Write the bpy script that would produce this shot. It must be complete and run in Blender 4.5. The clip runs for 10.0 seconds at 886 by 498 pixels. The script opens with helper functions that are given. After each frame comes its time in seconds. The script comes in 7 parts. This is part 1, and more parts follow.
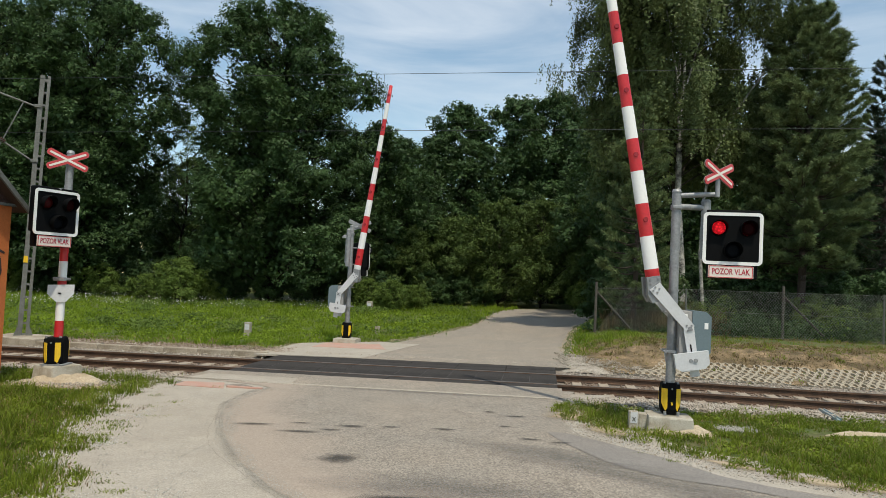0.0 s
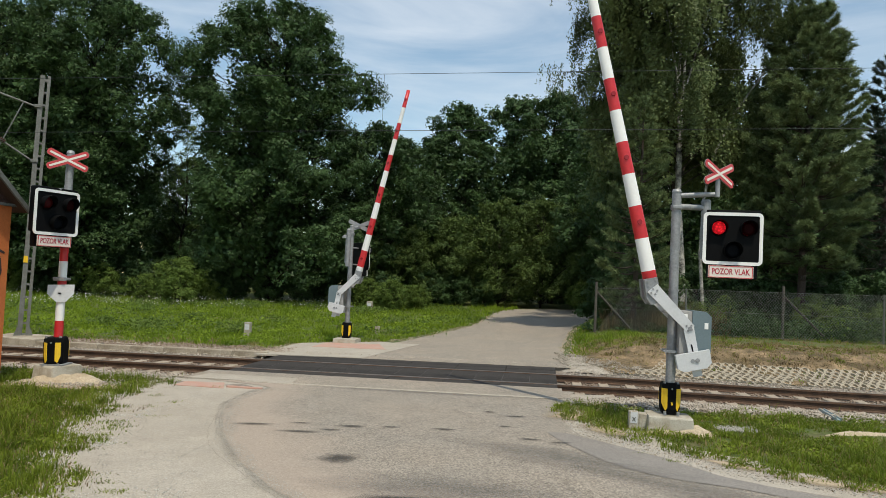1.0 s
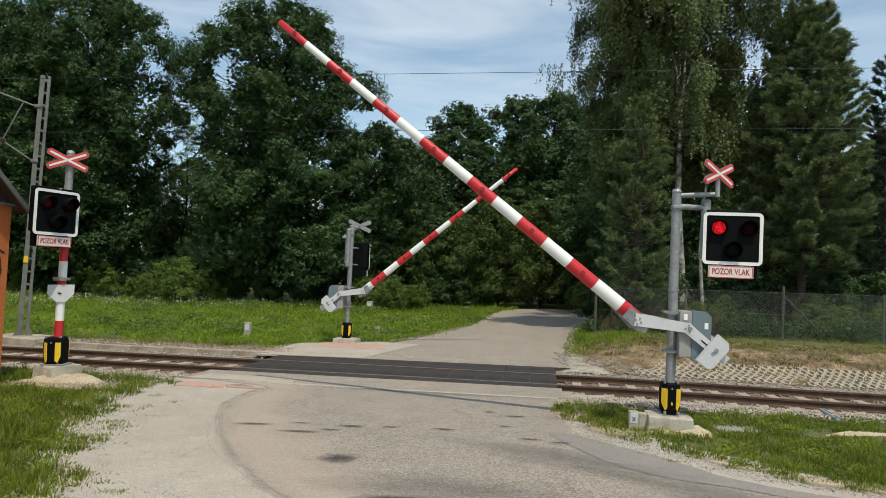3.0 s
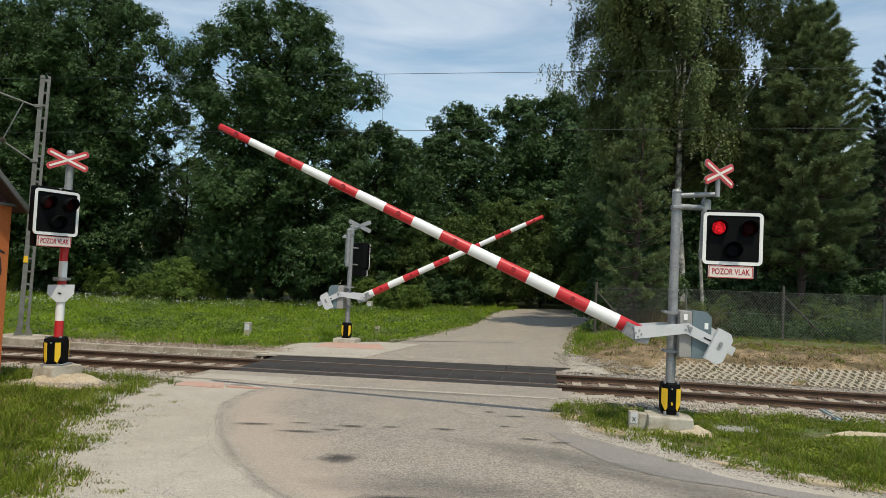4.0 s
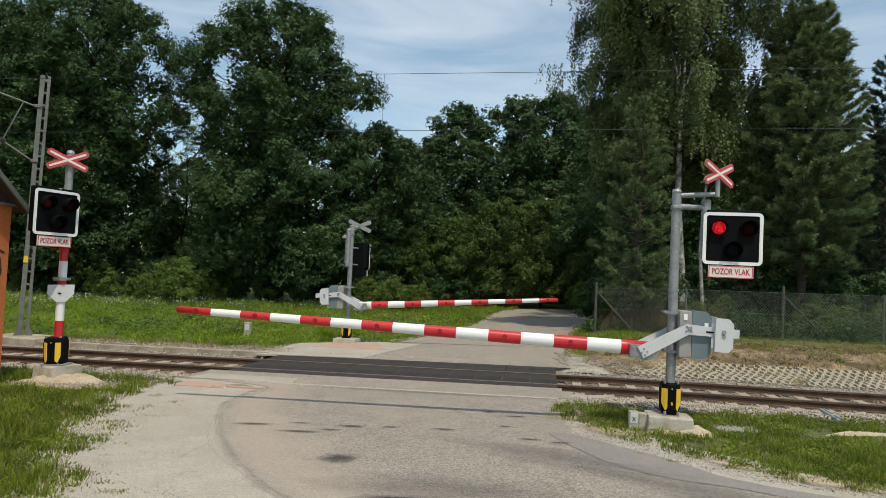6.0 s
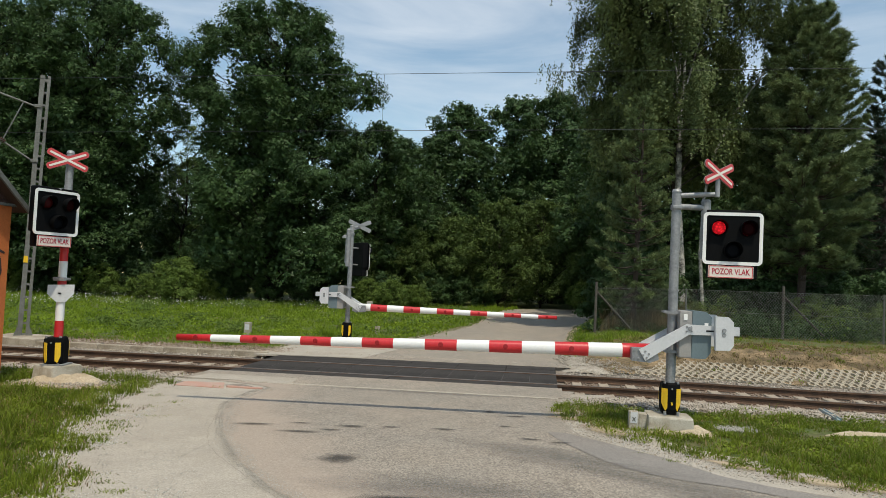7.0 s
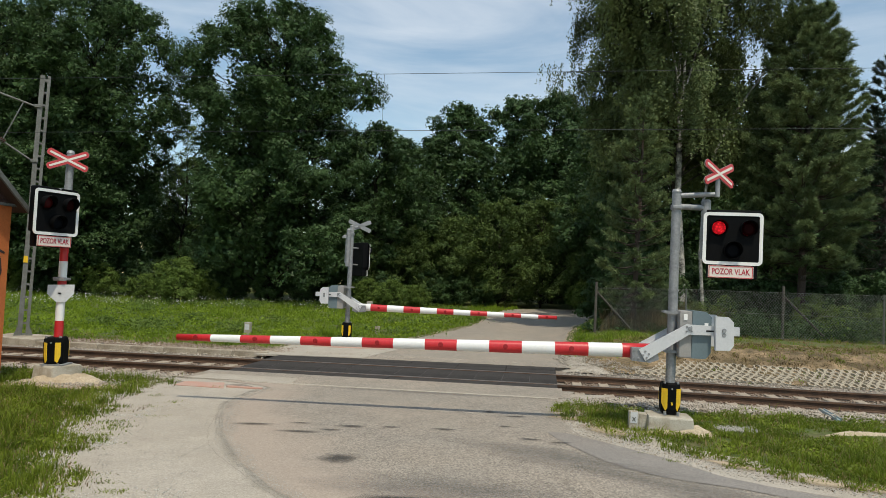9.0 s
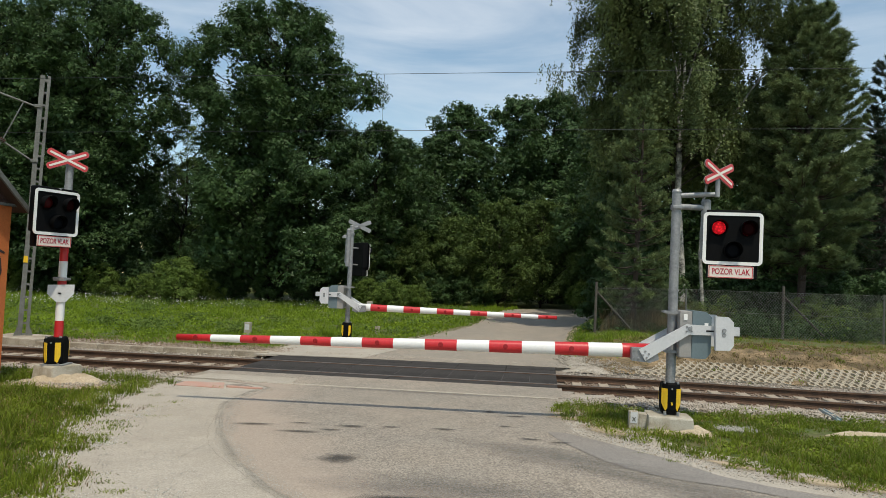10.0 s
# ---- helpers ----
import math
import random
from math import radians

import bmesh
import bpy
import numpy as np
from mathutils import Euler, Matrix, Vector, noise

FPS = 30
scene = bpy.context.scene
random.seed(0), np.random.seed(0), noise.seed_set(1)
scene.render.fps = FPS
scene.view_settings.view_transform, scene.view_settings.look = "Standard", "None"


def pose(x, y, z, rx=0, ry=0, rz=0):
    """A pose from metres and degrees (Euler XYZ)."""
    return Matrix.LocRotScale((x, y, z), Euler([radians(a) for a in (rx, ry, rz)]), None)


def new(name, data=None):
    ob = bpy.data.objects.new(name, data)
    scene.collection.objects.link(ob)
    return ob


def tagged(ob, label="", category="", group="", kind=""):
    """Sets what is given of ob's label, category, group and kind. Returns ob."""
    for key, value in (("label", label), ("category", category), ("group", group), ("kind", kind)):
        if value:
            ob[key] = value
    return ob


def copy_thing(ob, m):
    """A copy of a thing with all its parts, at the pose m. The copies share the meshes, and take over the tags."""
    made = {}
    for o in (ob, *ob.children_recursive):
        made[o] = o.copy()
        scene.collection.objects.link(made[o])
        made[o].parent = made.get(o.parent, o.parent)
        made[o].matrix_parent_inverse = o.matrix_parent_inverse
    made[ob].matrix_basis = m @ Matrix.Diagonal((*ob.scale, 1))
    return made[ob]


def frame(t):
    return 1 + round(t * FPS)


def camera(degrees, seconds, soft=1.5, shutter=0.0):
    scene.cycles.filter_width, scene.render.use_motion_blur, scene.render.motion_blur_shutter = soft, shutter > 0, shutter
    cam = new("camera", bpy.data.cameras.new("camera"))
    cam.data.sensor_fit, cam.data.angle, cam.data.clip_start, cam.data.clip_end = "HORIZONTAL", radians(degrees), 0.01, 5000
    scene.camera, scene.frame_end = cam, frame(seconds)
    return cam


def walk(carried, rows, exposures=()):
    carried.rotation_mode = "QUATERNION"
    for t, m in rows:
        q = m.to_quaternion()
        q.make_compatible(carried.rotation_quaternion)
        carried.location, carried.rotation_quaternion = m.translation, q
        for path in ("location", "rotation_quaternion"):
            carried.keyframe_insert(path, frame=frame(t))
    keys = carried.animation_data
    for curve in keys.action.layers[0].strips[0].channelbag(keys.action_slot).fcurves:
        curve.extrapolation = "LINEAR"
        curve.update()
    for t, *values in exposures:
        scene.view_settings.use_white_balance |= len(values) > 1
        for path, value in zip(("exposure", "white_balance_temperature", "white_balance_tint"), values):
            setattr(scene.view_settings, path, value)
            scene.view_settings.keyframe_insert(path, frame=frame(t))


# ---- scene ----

# ---- camera: it stands still beside the road, 2.3 m over the ground ----
cam = camera(66.76, 10.0, soft=0.65)
CAM = pose(0, 0, 2.3, 90 + 2.12, 0, 0) @ pose(0, 0, 0, 0, 0, 2.72)
walk(cam, [(0.0, CAM), (10.0, CAM)], exposures=[(0.0, 0.0, 6850, 9), (4.6, 0.0, 6850, 9), (5.6, -0.05, 6850, 9), (10.0, -0.06, 6850, 9)])

# ---- sky and sun ----
SHADE = Vector((-0.14, 0.49, -1.0))          # the way the sunlight goes
SUN_EL = math.atan2(1.0, math.hypot(0.14, 0.49))
SUN_AZ = math.atan2(0.14, -0.49)


def build_light():
    world = bpy.data.worlds.new("sky")
    scene.world = world
    world.use_nodes = True
    nt = world.node_tree
    nt.nodes.clear()
    out = nt.nodes.new("ShaderNodeOutputWorld")
    bg = nt.nodes.new("ShaderNodeBackground")
    sky = nt.nodes.new("ShaderNodeTexSky")
    sky.sky_type = "NISHITA"
    sky.sun_disc = False
    sky.sun_elevation = SUN_EL
    sky.sun_rotation = SUN_AZ
    sky.air_density, sky.dust_density, sky.ozone_density = 1.1, 0.7, 1.2
    co = nt.nodes.new("ShaderNodeTexCoord")
    mp = nt.nodes.new("ShaderNodeMapping")
    mp.inputs["Scale"].default_value = (1.0, 1.0, 4.2)
    mp.inputs["Rotation"].default_value = (0.12, 0.10, 0.7)
    no = nt.nodes.new("ShaderNodeTexNoise")
    no.inputs["Scale"].default_value = 2.2
    no.inputs["Detail"].default_value = 7
    no.inputs["Roughness"].default_value = 0.55
    no.inputs["Distortion"].default_value = 0.6
    ramp = nt.nodes.new("ShaderNodeValToRGB")
    ramp.color_ramp.elements[0].position = 0.42
    ramp.color_ramp.elements[0].color = (0.10, 0.10, 0.10, 1)
    ramp.color_ramp.elements[1].position = 0.68
    ramp.color_ramp.elements[1].color = (0.62, 0.62, 0.62, 1)
    mix = nt.nodes.new("ShaderNodeMix")
    mix.data_type = "RGBA"
    mix.inputs[7].default_value = (5.6, 6.15, 6.9, 1)     # thin high cloud
    nt.links.new(co.outputs["Generated"], mp.inputs["Vector"])
    nt.links.new(mp.outputs["Vector"], no.inputs["Vector"])
    nt.links.new(no.outputs["Fac"], ramp.inputs["Fac"])
    nt.links.new(ramp.outputs["Color"], mix.inputs[0])
    hue = nt.nodes.new("ShaderNodeVectorMath")
    hue.operation = "MULTIPLY"
    hue.inputs[1].default_value = (0.88, 1.0, 0.98)
    nt.links.new(sky.outputs["Color"], hue.inputs[0])
    nt.links.new(hue.outputs["Vector"], mix.inputs[6])
    nt.links.new(mix.outputs[2], bg.inputs["Color"])
    bg.inputs["Strength"].default_value = 0.152
    nt.links.new(bg.outputs["Background"], out.inputs["Surface"])
    lamp = bpy.data.lights.new("sun", "SUN")
    lamp.energy = 3.3
    lamp.angle = radians(0.55)
    lamp.color = (1.0, 0.93, 0.805)
    ob = new("sun", lamp)
    ob.matrix_world = Matrix.Translation((20, -40, 60)) @ SHADE.to_track_quat("-Z", "Y").to_matrix().to_4x4()


build_light()

# ---- materials ----


def material(name, rgb, rough=0.6, metal=0.0, var=0.15, scale=3.0, fine=40.0, bump=0.0, tint=None, cover=0.5, spec=0.5):
    """Base colour rgb with broad stains towards tint, fine grain and bump."""
    m = bpy.data.materials.new(name)
    m.use_nodes = True
    nt = m.node_tree
    p = nt.nodes["Principled BSDF"]
    p.inputs["Roughness"].default_value = rough
    p.inputs["Metallic"].default_value = metal
    p.inputs["Specular IOR Level"].default_value = spec
    co = nt.nodes.new("ShaderNodeTexCoord")
    n1 = nt.nodes.new("ShaderNodeTexNoise")
    n1.inputs["Scale"].default_value = scale
    n1.inputs["Detail"].default_value = 5
    n1.inputs["Roughness"].default_value = 0.6
    n2 = nt.nodes.new("ShaderNodeTexNoise")
    n2.inputs["Scale"].default_value = fine
    n2.inputs["Detail"].default_value = 3
    for n in (n1, n2):
        nt.links.new(co.outputs["Object"], n.inputs["Vector"])
    ramp = nt.nodes.new("ShaderNodeValToRGB")
    ramp.color_ramp.elements[0].position = max(0.0, cover - 0.14)
    ramp.color_ramp.elements[1].position = min(1.0, cover + 0.14)
    t = tint or tuple(c * (1 - var) for c in rgb)
    ramp.color_ramp.elements[0].color = (*t, 1)
    ramp.color_ramp.elements[1].color = (*rgb, 1)
    nt.links.new(n1.outputs["Fac"], ramp.inputs["Fac"])
    mr = nt.nodes.new("ShaderNodeMapRange")
    mr.inputs["From Min"].default_value, mr.inputs["From Max"].default_value = 0.25, 0.75
    mr.inputs["To Min"].default_value, mr.inputs["To Max"].default_value = 1 - var, 1 + var
    nt.links.new(n2.outputs["Fac"], mr.inputs["Value"])
    mul = nt.nodes.new("ShaderNodeVectorMath")
    mul.operation = "SCALE"
    nt.links.new(ramp.outputs["Color"], mul.inputs[0])
    nt.links.new(mr.outputs["Result"], mul.inputs["Scale"])
    nt.links.new(mul.outputs["Vector"], p.inputs["Base Color"])
    if bump:
        b = nt.nodes.new("ShaderNodeBump")
        b.inputs["Strength"].default_value = bump
        b.inputs["Distance"].default_value = 0.02
        nt.links.new(n2.outputs["Fac"], b.inputs["Height"])
        nt.links.new(b.outputs["Normal"], p.inputs["Normal"])
    return m


def leaf_material(name, dark, light, rough=0.5, through_rgb=None, share=0.25, patch=0.45, contrast=1.0):
    m = bpy.data.materials.new(name)
    m.use_nodes = True
    nt = m.node_tree
    p = nt.nodes["Principled BSDF"]
    out = nt.nodes["Material Output"]
    p.inputs["Roughness"].default_value = rough
    p.inputs["Specular IOR Level"].default_value = 0.2
    geo = nt.nodes.new("ShaderNodeNewGeometry")
    co = nt.nodes.new("ShaderNodeTexCoord")
    n1 = nt.nodes.new("ShaderNodeTexNoise")
    n1.inputs["Scale"].default_value = patch
    n1.inputs["Detail"].default_value = 4
    nt.links.new(co.outputs["Object"], n1.inputs["Vector"])
    add = nt.nodes.new("ShaderNodeMath")
    add.operation = "MULTIPLY_ADD"
    add.inputs[1].default_value = 0.36
    nt.links.new(geo.outputs["Random Per Island"], add.inputs[0])
    sub = nt.nodes.new("ShaderNodeMath")
    sub.operation = "MULTIPLY_ADD"
    sub.inputs[1].default_value = contrast
    sub.inputs[2].default_value = 0.32 - 0.5 * contrast
    sub.use_clamp = False
    nt.links.new(n1.outputs["Fac"], sub.inputs[0])
    nt.links.new(sub.outputs[0], add.inputs[2])
    mix = nt.nodes.new("ShaderNodeMix")
    mix.data_type = "RGBA"
    mix.inputs[6].default_value = (*dark, 1)
    mix.inputs[7].default_value = (*light, 1)
    nt.links.new(add.outputs[0], mix.inputs[0])
    nt.links.new(mix.outputs[2], p.inputs["Base Color"])
    tr = nt.nodes.new("ShaderNodeBsdfTranslucent")
    tr.inputs["Color"].default_value = (*(through_rgb or light), 1)
    ms = nt.nodes.new("ShaderNodeMixShader")
    ms.inputs[0].default_value = share
    nt.links.new(p.outputs[0], ms.inputs[1])
    nt.links.new(tr.outputs[0], ms.inputs[2])
    nt.links.new(ms.outputs[0], out.inputs["Surface"])
    return m


def lamp_material(name, rgb, strength):
    """A lit lens: small bright facets on a glowing red ground."""
    m = bpy.data.materials.new(name)
    m.use_nodes = True
    nt = m.node_tree
    p = nt.nodes["Principled BSDF"]
    p.inputs["Base Color"].default_value = (*(c * 0.2 for c in rgb), 1)
    p.inputs["Emission Color"].default_value = (*rgb, 1)
    p.inputs["Roughness"].default_value = 0.35
    p.inputs["Specular IOR Level"].default_value = 0.08
    co = nt.nodes.new("ShaderNodeTexCoord")
    vo = nt.nodes.new("ShaderNodeTexVoronoi")
    vo.inputs["Scale"].default_value = 24
    nt.links.new(co.outputs["Object"], vo.inputs["Vector"])
    ln = nt.nodes.new("ShaderNodeVectorMath")
    ln.operation = "LENGTH"
    nt.links.new(co.outputs["Object"], ln.inputs[0])
    rim = nt.nodes.new("ShaderNodeMapRange")
    rim.inputs["From Min"].default_value, rim.inputs["From Max"].default_value = 0.03, 0.12
    rim.inputs["To Min"].default_value, rim.inputs["To Max"].default_value = strength, strength * 0.35
    nt.links.new(ln.outputs["Value"], rim.inputs["Value"])
    mr = nt.nodes.new("ShaderNodeMapRange")
    mr.inputs["From Min"].default_value, mr.inputs["From Max"].default_value = 0.0, 0.6
    mr.inputs["To Min"].default_value, mr.inputs["To Max"].default_value = 1.5, 0.45
    nt.links.new(vo.outputs["Distance"], mr.inputs["Value"])
    mu = nt.nodes.new("ShaderNodeMath")
    mu.operation = "MULTIPLY"
    nt.links.new(rim.outputs["Result"], mu.inputs[0])
    nt.links.new(mr.outputs["Result"], mu.inputs[1])
    nt.links.new(mu.outputs[0], p.inputs["Emission Strength"])
    return m


def paving_material(name, rgb, tint, cells, grain, cracks):
    m = material(name, rgb, 0.9, var=0.16, scale=0.5, fine=55, bump=0.3, tint=tint, cover=0.44)
    nt = m.node_tree
    p = nt.nodes["Principled BSDF"]
    src = p.inputs["Base Color"].links[0].from_socket
    co = [n for n in nt.nodes if n.bl_idname == "ShaderNodeTexCoord"][0]

    def mult(colour, value):
        v = nt.nodes.new("ShaderNodeVectorMath")
        v.operation = "SCALE"
        nt.links.new(colour, v.inputs[0])
        nt.links.new(value, v.inputs["Scale"])
        return v.outputs["Vector"]

    def ranged(value, f0, f1, t0, t1):
        r = nt.nodes.new("ShaderNodeMapRange")
        for k, x in zip(("From Min", "From Max", "To Min", "To Max"), (f0, f1, t0, t1)):
            r.inputs[k].default_value = x
        nt.links.new(value, r.inputs["Value"])
        return r.outputs["Result"]
    # stones of the aggregate
    vo = nt.nodes.new("ShaderNodeTexVoronoi")
    vo.inputs["Scale"].default_value = cells
    nt.links.new(co.outputs["Object"], vo.inputs["Vector"])
    sep = nt.nodes.new("ShaderNodeSeparateColor")
    nt.links.new(vo.outputs["Color"], sep.inputs["Color"])
    src = mult(src, ranged(sep.outputs["Red"], 0.0, 1.0, 1 - grain, 1 + grain))
    # worn and dusty places
    no = nt.nodes.new("ShaderNodeTexNoise")
    no.inputs["Scale"].default_value = 1.7
    no.inputs["Detail"].default_value = 8
    no.inputs["Roughness"].default_value = 0.68
    nt.links.new(co.outputs["Object"], no.inputs["Vector"])
    src = mult(src, ranged(no.outputs["Fac"], 0.3, 0.7, 0.91, 1.09))
    # hairline cracks
    warp = nt.nodes.new("ShaderNodeVectorMath")
    warp.operation = "MULTIPLY_ADD"
    warp.inputs[1].default_value = (0.9, 0.9, 0.9)
    nt.links.new(no.outputs["Color"], warp.inputs[0])
    nt.links.new(co.outputs["Object"], warp.inputs[2])
    cr = nt.nodes.new("ShaderNodeTexVoronoi")
    cr.feature = "DISTANCE_TO_EDGE"
    cr.inputs["Scale"].default_value = 0.42
    nt.links.new(warp.outputs["Vector"], cr.inputs["Vector"])
    src = mult(src, ranged(cr.outputs["Distance"], 0.0, 0.006, 1 - cracks, 1.0))
    nt.links.new(src, p.inputs["Base Color"])
    return m


M = dict(
    grass=material("grass_ground", (0.075, 0.105, 0.020), 0.95, var=0.4, scale=0.9, fine=11, bump=0.7, tint=(0.135, 0.11, 0.05), cover=0.40),
    field=material("ripe_field", (0.42, 0.33, 0.17), 0.95, var=0.15, scale=0.05, fine=1.0),
    asphalt=paving_material("old_asphalt", (0.268, 0.235, 0.192), (0.312, 0.263, 0.207), 58, 0.36, 0.28),
    newasphalt=paving_material("newer_asphalt", (0.228, 0.210, 0.190), (0.245, 0.217, 0.188), 70, 0.16, 0.10),
    apron=paving_material("pale_gravel_concrete", (0.395, 0.355, 0.295), (0.35, 0.31, 0.25), 75, 0.13, 0.12),
    concrete=material("concrete", (0.43, 0.40, 0.335), 0.9, var=0.2, scale=4.5, fine=50, bump=0.35, tint=(0.29, 0.25, 0.18), cover=0.46),
    pale=material("pale_concrete", (0.44, 0.42, 0.37), 0.9, var=0.14, scale=2.0, fine=60, bump=0.2, tint=(0.36, 0.34, 0.30), cover=0.45),
    redpave=material("red_paving", (0.46, 0.265, 0.205), 0.9, var=0.12, scale=3, fine=50, bump=0.2, tint=(0.43, 0.32, 0.26), cover=0.45),
    rubber=material("black_rubber_panel", (0.036, 0.033, 0.031), 0.8, var=0.3, scale=1.1, fine=60, bump=0.2, tint=(0.056, 0.051, 0.047), cover=0.5, spec=0.15),
    seam=material("grey_panel_seam", (0.12, 0.115, 0.11), 0.85, var=0.35, scale=5, fine=40),
    ballast=material("ballast_bed", (0.25, 0.22, 0.19), 0.95, var=0.45, scale=2.5, fine=22, bump=1.0, tint=(0.20, 0.165, 0.13), cover=0.5),
    rust=material("rusty_rail_side", (0.098, 0.056, 0.034), 0.85, var=0.35, scale=3, fine=40, bump=0.2, tint=(0.058, 0.034, 0.021), cover=0.45),
    railtop=material("worn_rail_head", (0.20, 0.172, 0.148), 0.5, metal=0.5, var=0.15, scale=2, fine=30),
    zinc=material("galvanised_steel", (0.285, 0.293, 0.298), 0.5, metal=0.25, var=0.16, scale=7, fine=34, tint=(0.205, 0.213, 0.22), cover=0.47),
    greypaint=material("light_grey_paint", (0.56, 0.57, 0.58), 0.45, var=0.06, scale=4, fine=30, tint=(0.50, 0.51, 0.52), cover=0.4),
    bluegrey=material("blue_grey_paint", (0.135, 0.185, 0.205), 0.45, var=0.08, scale=3, fine=30),
    greybox=material("warm_grey_paint", (0.30, 0.29, 0.275), 0.5, var=0.08, scale=3, fine=30),
    red=material("red_boom_paint", (0.55, 0.022, 0.028), 0.38, var=0.08, scale=4, fine=30),
    white=material("white_boom_paint", (0.80, 0.80, 0.78), 0.38, var=0.03, scale=4, fine=30),
    signred=material("red_sign_foil", (0.52, 0.05, 0.055), 0.4, var=0.06, scale=6, fine=40),
    letterred=material("crimson_letter_foil", (0.40, 0.022, 0.045), 0.4, var=0.06, scale=6, fine=40),
    crackline=material("weathered_seam", (0.265, 0.24, 0.205), 0.9, var=0.35, scale=6, fine=40),
    signcream=material("faded_sign_cream", (0.74, 0.70, 0.63), 0.45, var=0.05, scale=6, fine=40),
    black=material("black_housing", (0.0055, 0.006, 0.0065), 0.6, var=0.2, scale=4, fine=40, spec=0.06),
    yellow=material("yellow_paint", (0.80, 0.50, 0.02), 0.5, var=0.08, scale=6, fine=40, tint=(0.62, 0.40, 0.05), cover=0.35),
    lens=material("dark_red_lens", (0.016, 0.0015, 0.002), 0.4, var=0.2, scale=30, fine=90, spec=0.03),
    clear=material("clear_lens", (0.004, 0.005, 0.007), 0.5, var=0.2, scale=30, fine=90, spec=0.04),
    sleeper=material("sleeper_concrete", (0.37, 0.31, 0.24), 0.9, var=0.2, scale=2.5, fine=40, bump=0.25, tint=(0.28, 0.225, 0.165), cover=0.45),
    kerbstone=material("weathered_kerb_stone", (0.40, 0.35, 0.275), 0.95, var=0.25, scale=2.5, fine=40, bump=0.4, tint=(0.23, 0.19, 0.135), cover=0.48),
    reflector=material("red_reflector", (0.30, 0.012, 0.018), 0.25, var=0.1),
    orange=material("orange_render_wall", (0.57, 0.162, 0.043), 0.9, var=0.1, scale=1.5, fine=30, bump=0.3, tint=(0.46, 0.128, 0.038), cover=0.4),
    brownwood=material("dark_brown_boards", (0.07, 0.032, 0.024), 0.8, var=0.2, scale=2, fine=25),
    scrawl=material("black_spray_paint", (0.05, 0.03, 0.03), 0.8, var=0.2),
    mastgrey=material("weathered_grey_mast", (0.175, 0.18, 0.165), 0.7, metal=0.2, var=0.22, scale=2.2, fine=25, tint=(0.12, 0.12, 0.105), cover=0.45),
    wire=material("dark_wire", (0.04, 0.045, 0.05), 0.6, metal=0.4, var=0.1),
    bark=material("dark_bark", (0.035, 0.029, 0.023), 0.95, var=0.35, scale=4, fine=18, bump=0.8, spec=0.1),
    pinebark=material("pine_bark", (0.075, 0.052, 0.040), 0.95, var=0.35, scale=4, fine=18, bump=0.8),
    birchbark=material("birch_bark", (0.50, 0.485, 0.44), 0.8, var=0.25, scale=4.5, fine=14, bump=0.4, tint=(0.06, 0.055, 0.05), cover=0.49),
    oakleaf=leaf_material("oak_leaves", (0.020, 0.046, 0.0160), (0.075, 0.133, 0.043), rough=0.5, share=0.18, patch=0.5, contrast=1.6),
    hazelleaf=leaf_material("hazel_leaves", (0.032, 0.062, 0.016), (0.126, 0.182, 0.048), rough=0.55, share=0.2, patch=0.6, contrast=1.6),
    birchleaf=leaf_material("birch_leaves", (0.036, 0.062, 0.019), (0.160, 0.200, 0.074), rough=0.5, share=0.2, patch=0.8, contrast=1.5),
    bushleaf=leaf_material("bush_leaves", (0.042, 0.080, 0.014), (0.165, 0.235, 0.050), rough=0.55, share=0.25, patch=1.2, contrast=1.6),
    needle=leaf_material("pine_needles", (0.036, 0.068, 0.027), (0.200, 0.256, 0.106), rough=0.5, share=0.12, patch=1.2, contrast=2.0),
    darkneedle=leaf_material("dark_pine_needles", (0.014, 0.030, 0.016), (0.055, 0.082, 0.044), rough=0.5, share=0.1, patch=1.2, contrast=1.6),
    blade=leaf_material("grass_blades", (0.046, 0.076, 0.007), (0.222, 0.284, 0.030), rough=0.6, share=0.33, patch=1.8, contrast=2.4),
    meadowblade=leaf_material("meadow_grass_blades", (0.056, 0.108, 0.008), (0.262, 0.365, 0.030), rough=0.65, share=0.33, patch=0.9, contrast=2.8),
    brownweed=leaf_material("brown_withered_weeds", (0.060, 0.042, 0.018), (0.21, 0.150, 0.070), share=0.15, patch=2.5, contrast=2.2),
    drygrass=leaf_material("dry_grass_blades", (0.17, 0.12, 0.055), (0.40, 0.31, 0.16), share=0.2),
    flower=material("white_flower", (0.80, 0.80, 0.74), 0.8, var=0.05),
    sand=material("sandy_soil", (0.46, 0.38, 0.268), 0.95, var=0.25, scale=4, fine=40, bump=0.8, tint=(0.36, 0.29, 0.19), cover=0.45),
    stone=material("ballast_stone", (0.44, 0.395, 0.332), 0.9, var=0.3, scale=6, fine=30, tint=(0.29, 0.24, 0.18), cover=0.47),
    browned=material("rust_browned_stone", (0.30, 0.235, 0.18), 0.9, var=0.35, scale=6, fine=30, tint=(0.20, 0.145, 0.105), cover=0.5),
    soil=material("dry_bank_soil", (0.29, 0.205, 0.117), 0.95, var=0.45, scale=2.4, fine=14, bump=1.0, tint=(0.095, 0.07, 0.035), cover=0.53),
    paver=material("weathered_paver", (0.43, 0.38, 0.295), 0.95, var=0.2, scale=1.5, fine=40, bump=0.3, tint=(0.29, 0.245, 0.175), cover=0.46),
    wood=material("grey_timber_post", (0.088, 0.080, 0.066), 0.9, var=0.25, scale=6, fine=40, bump=0.3),
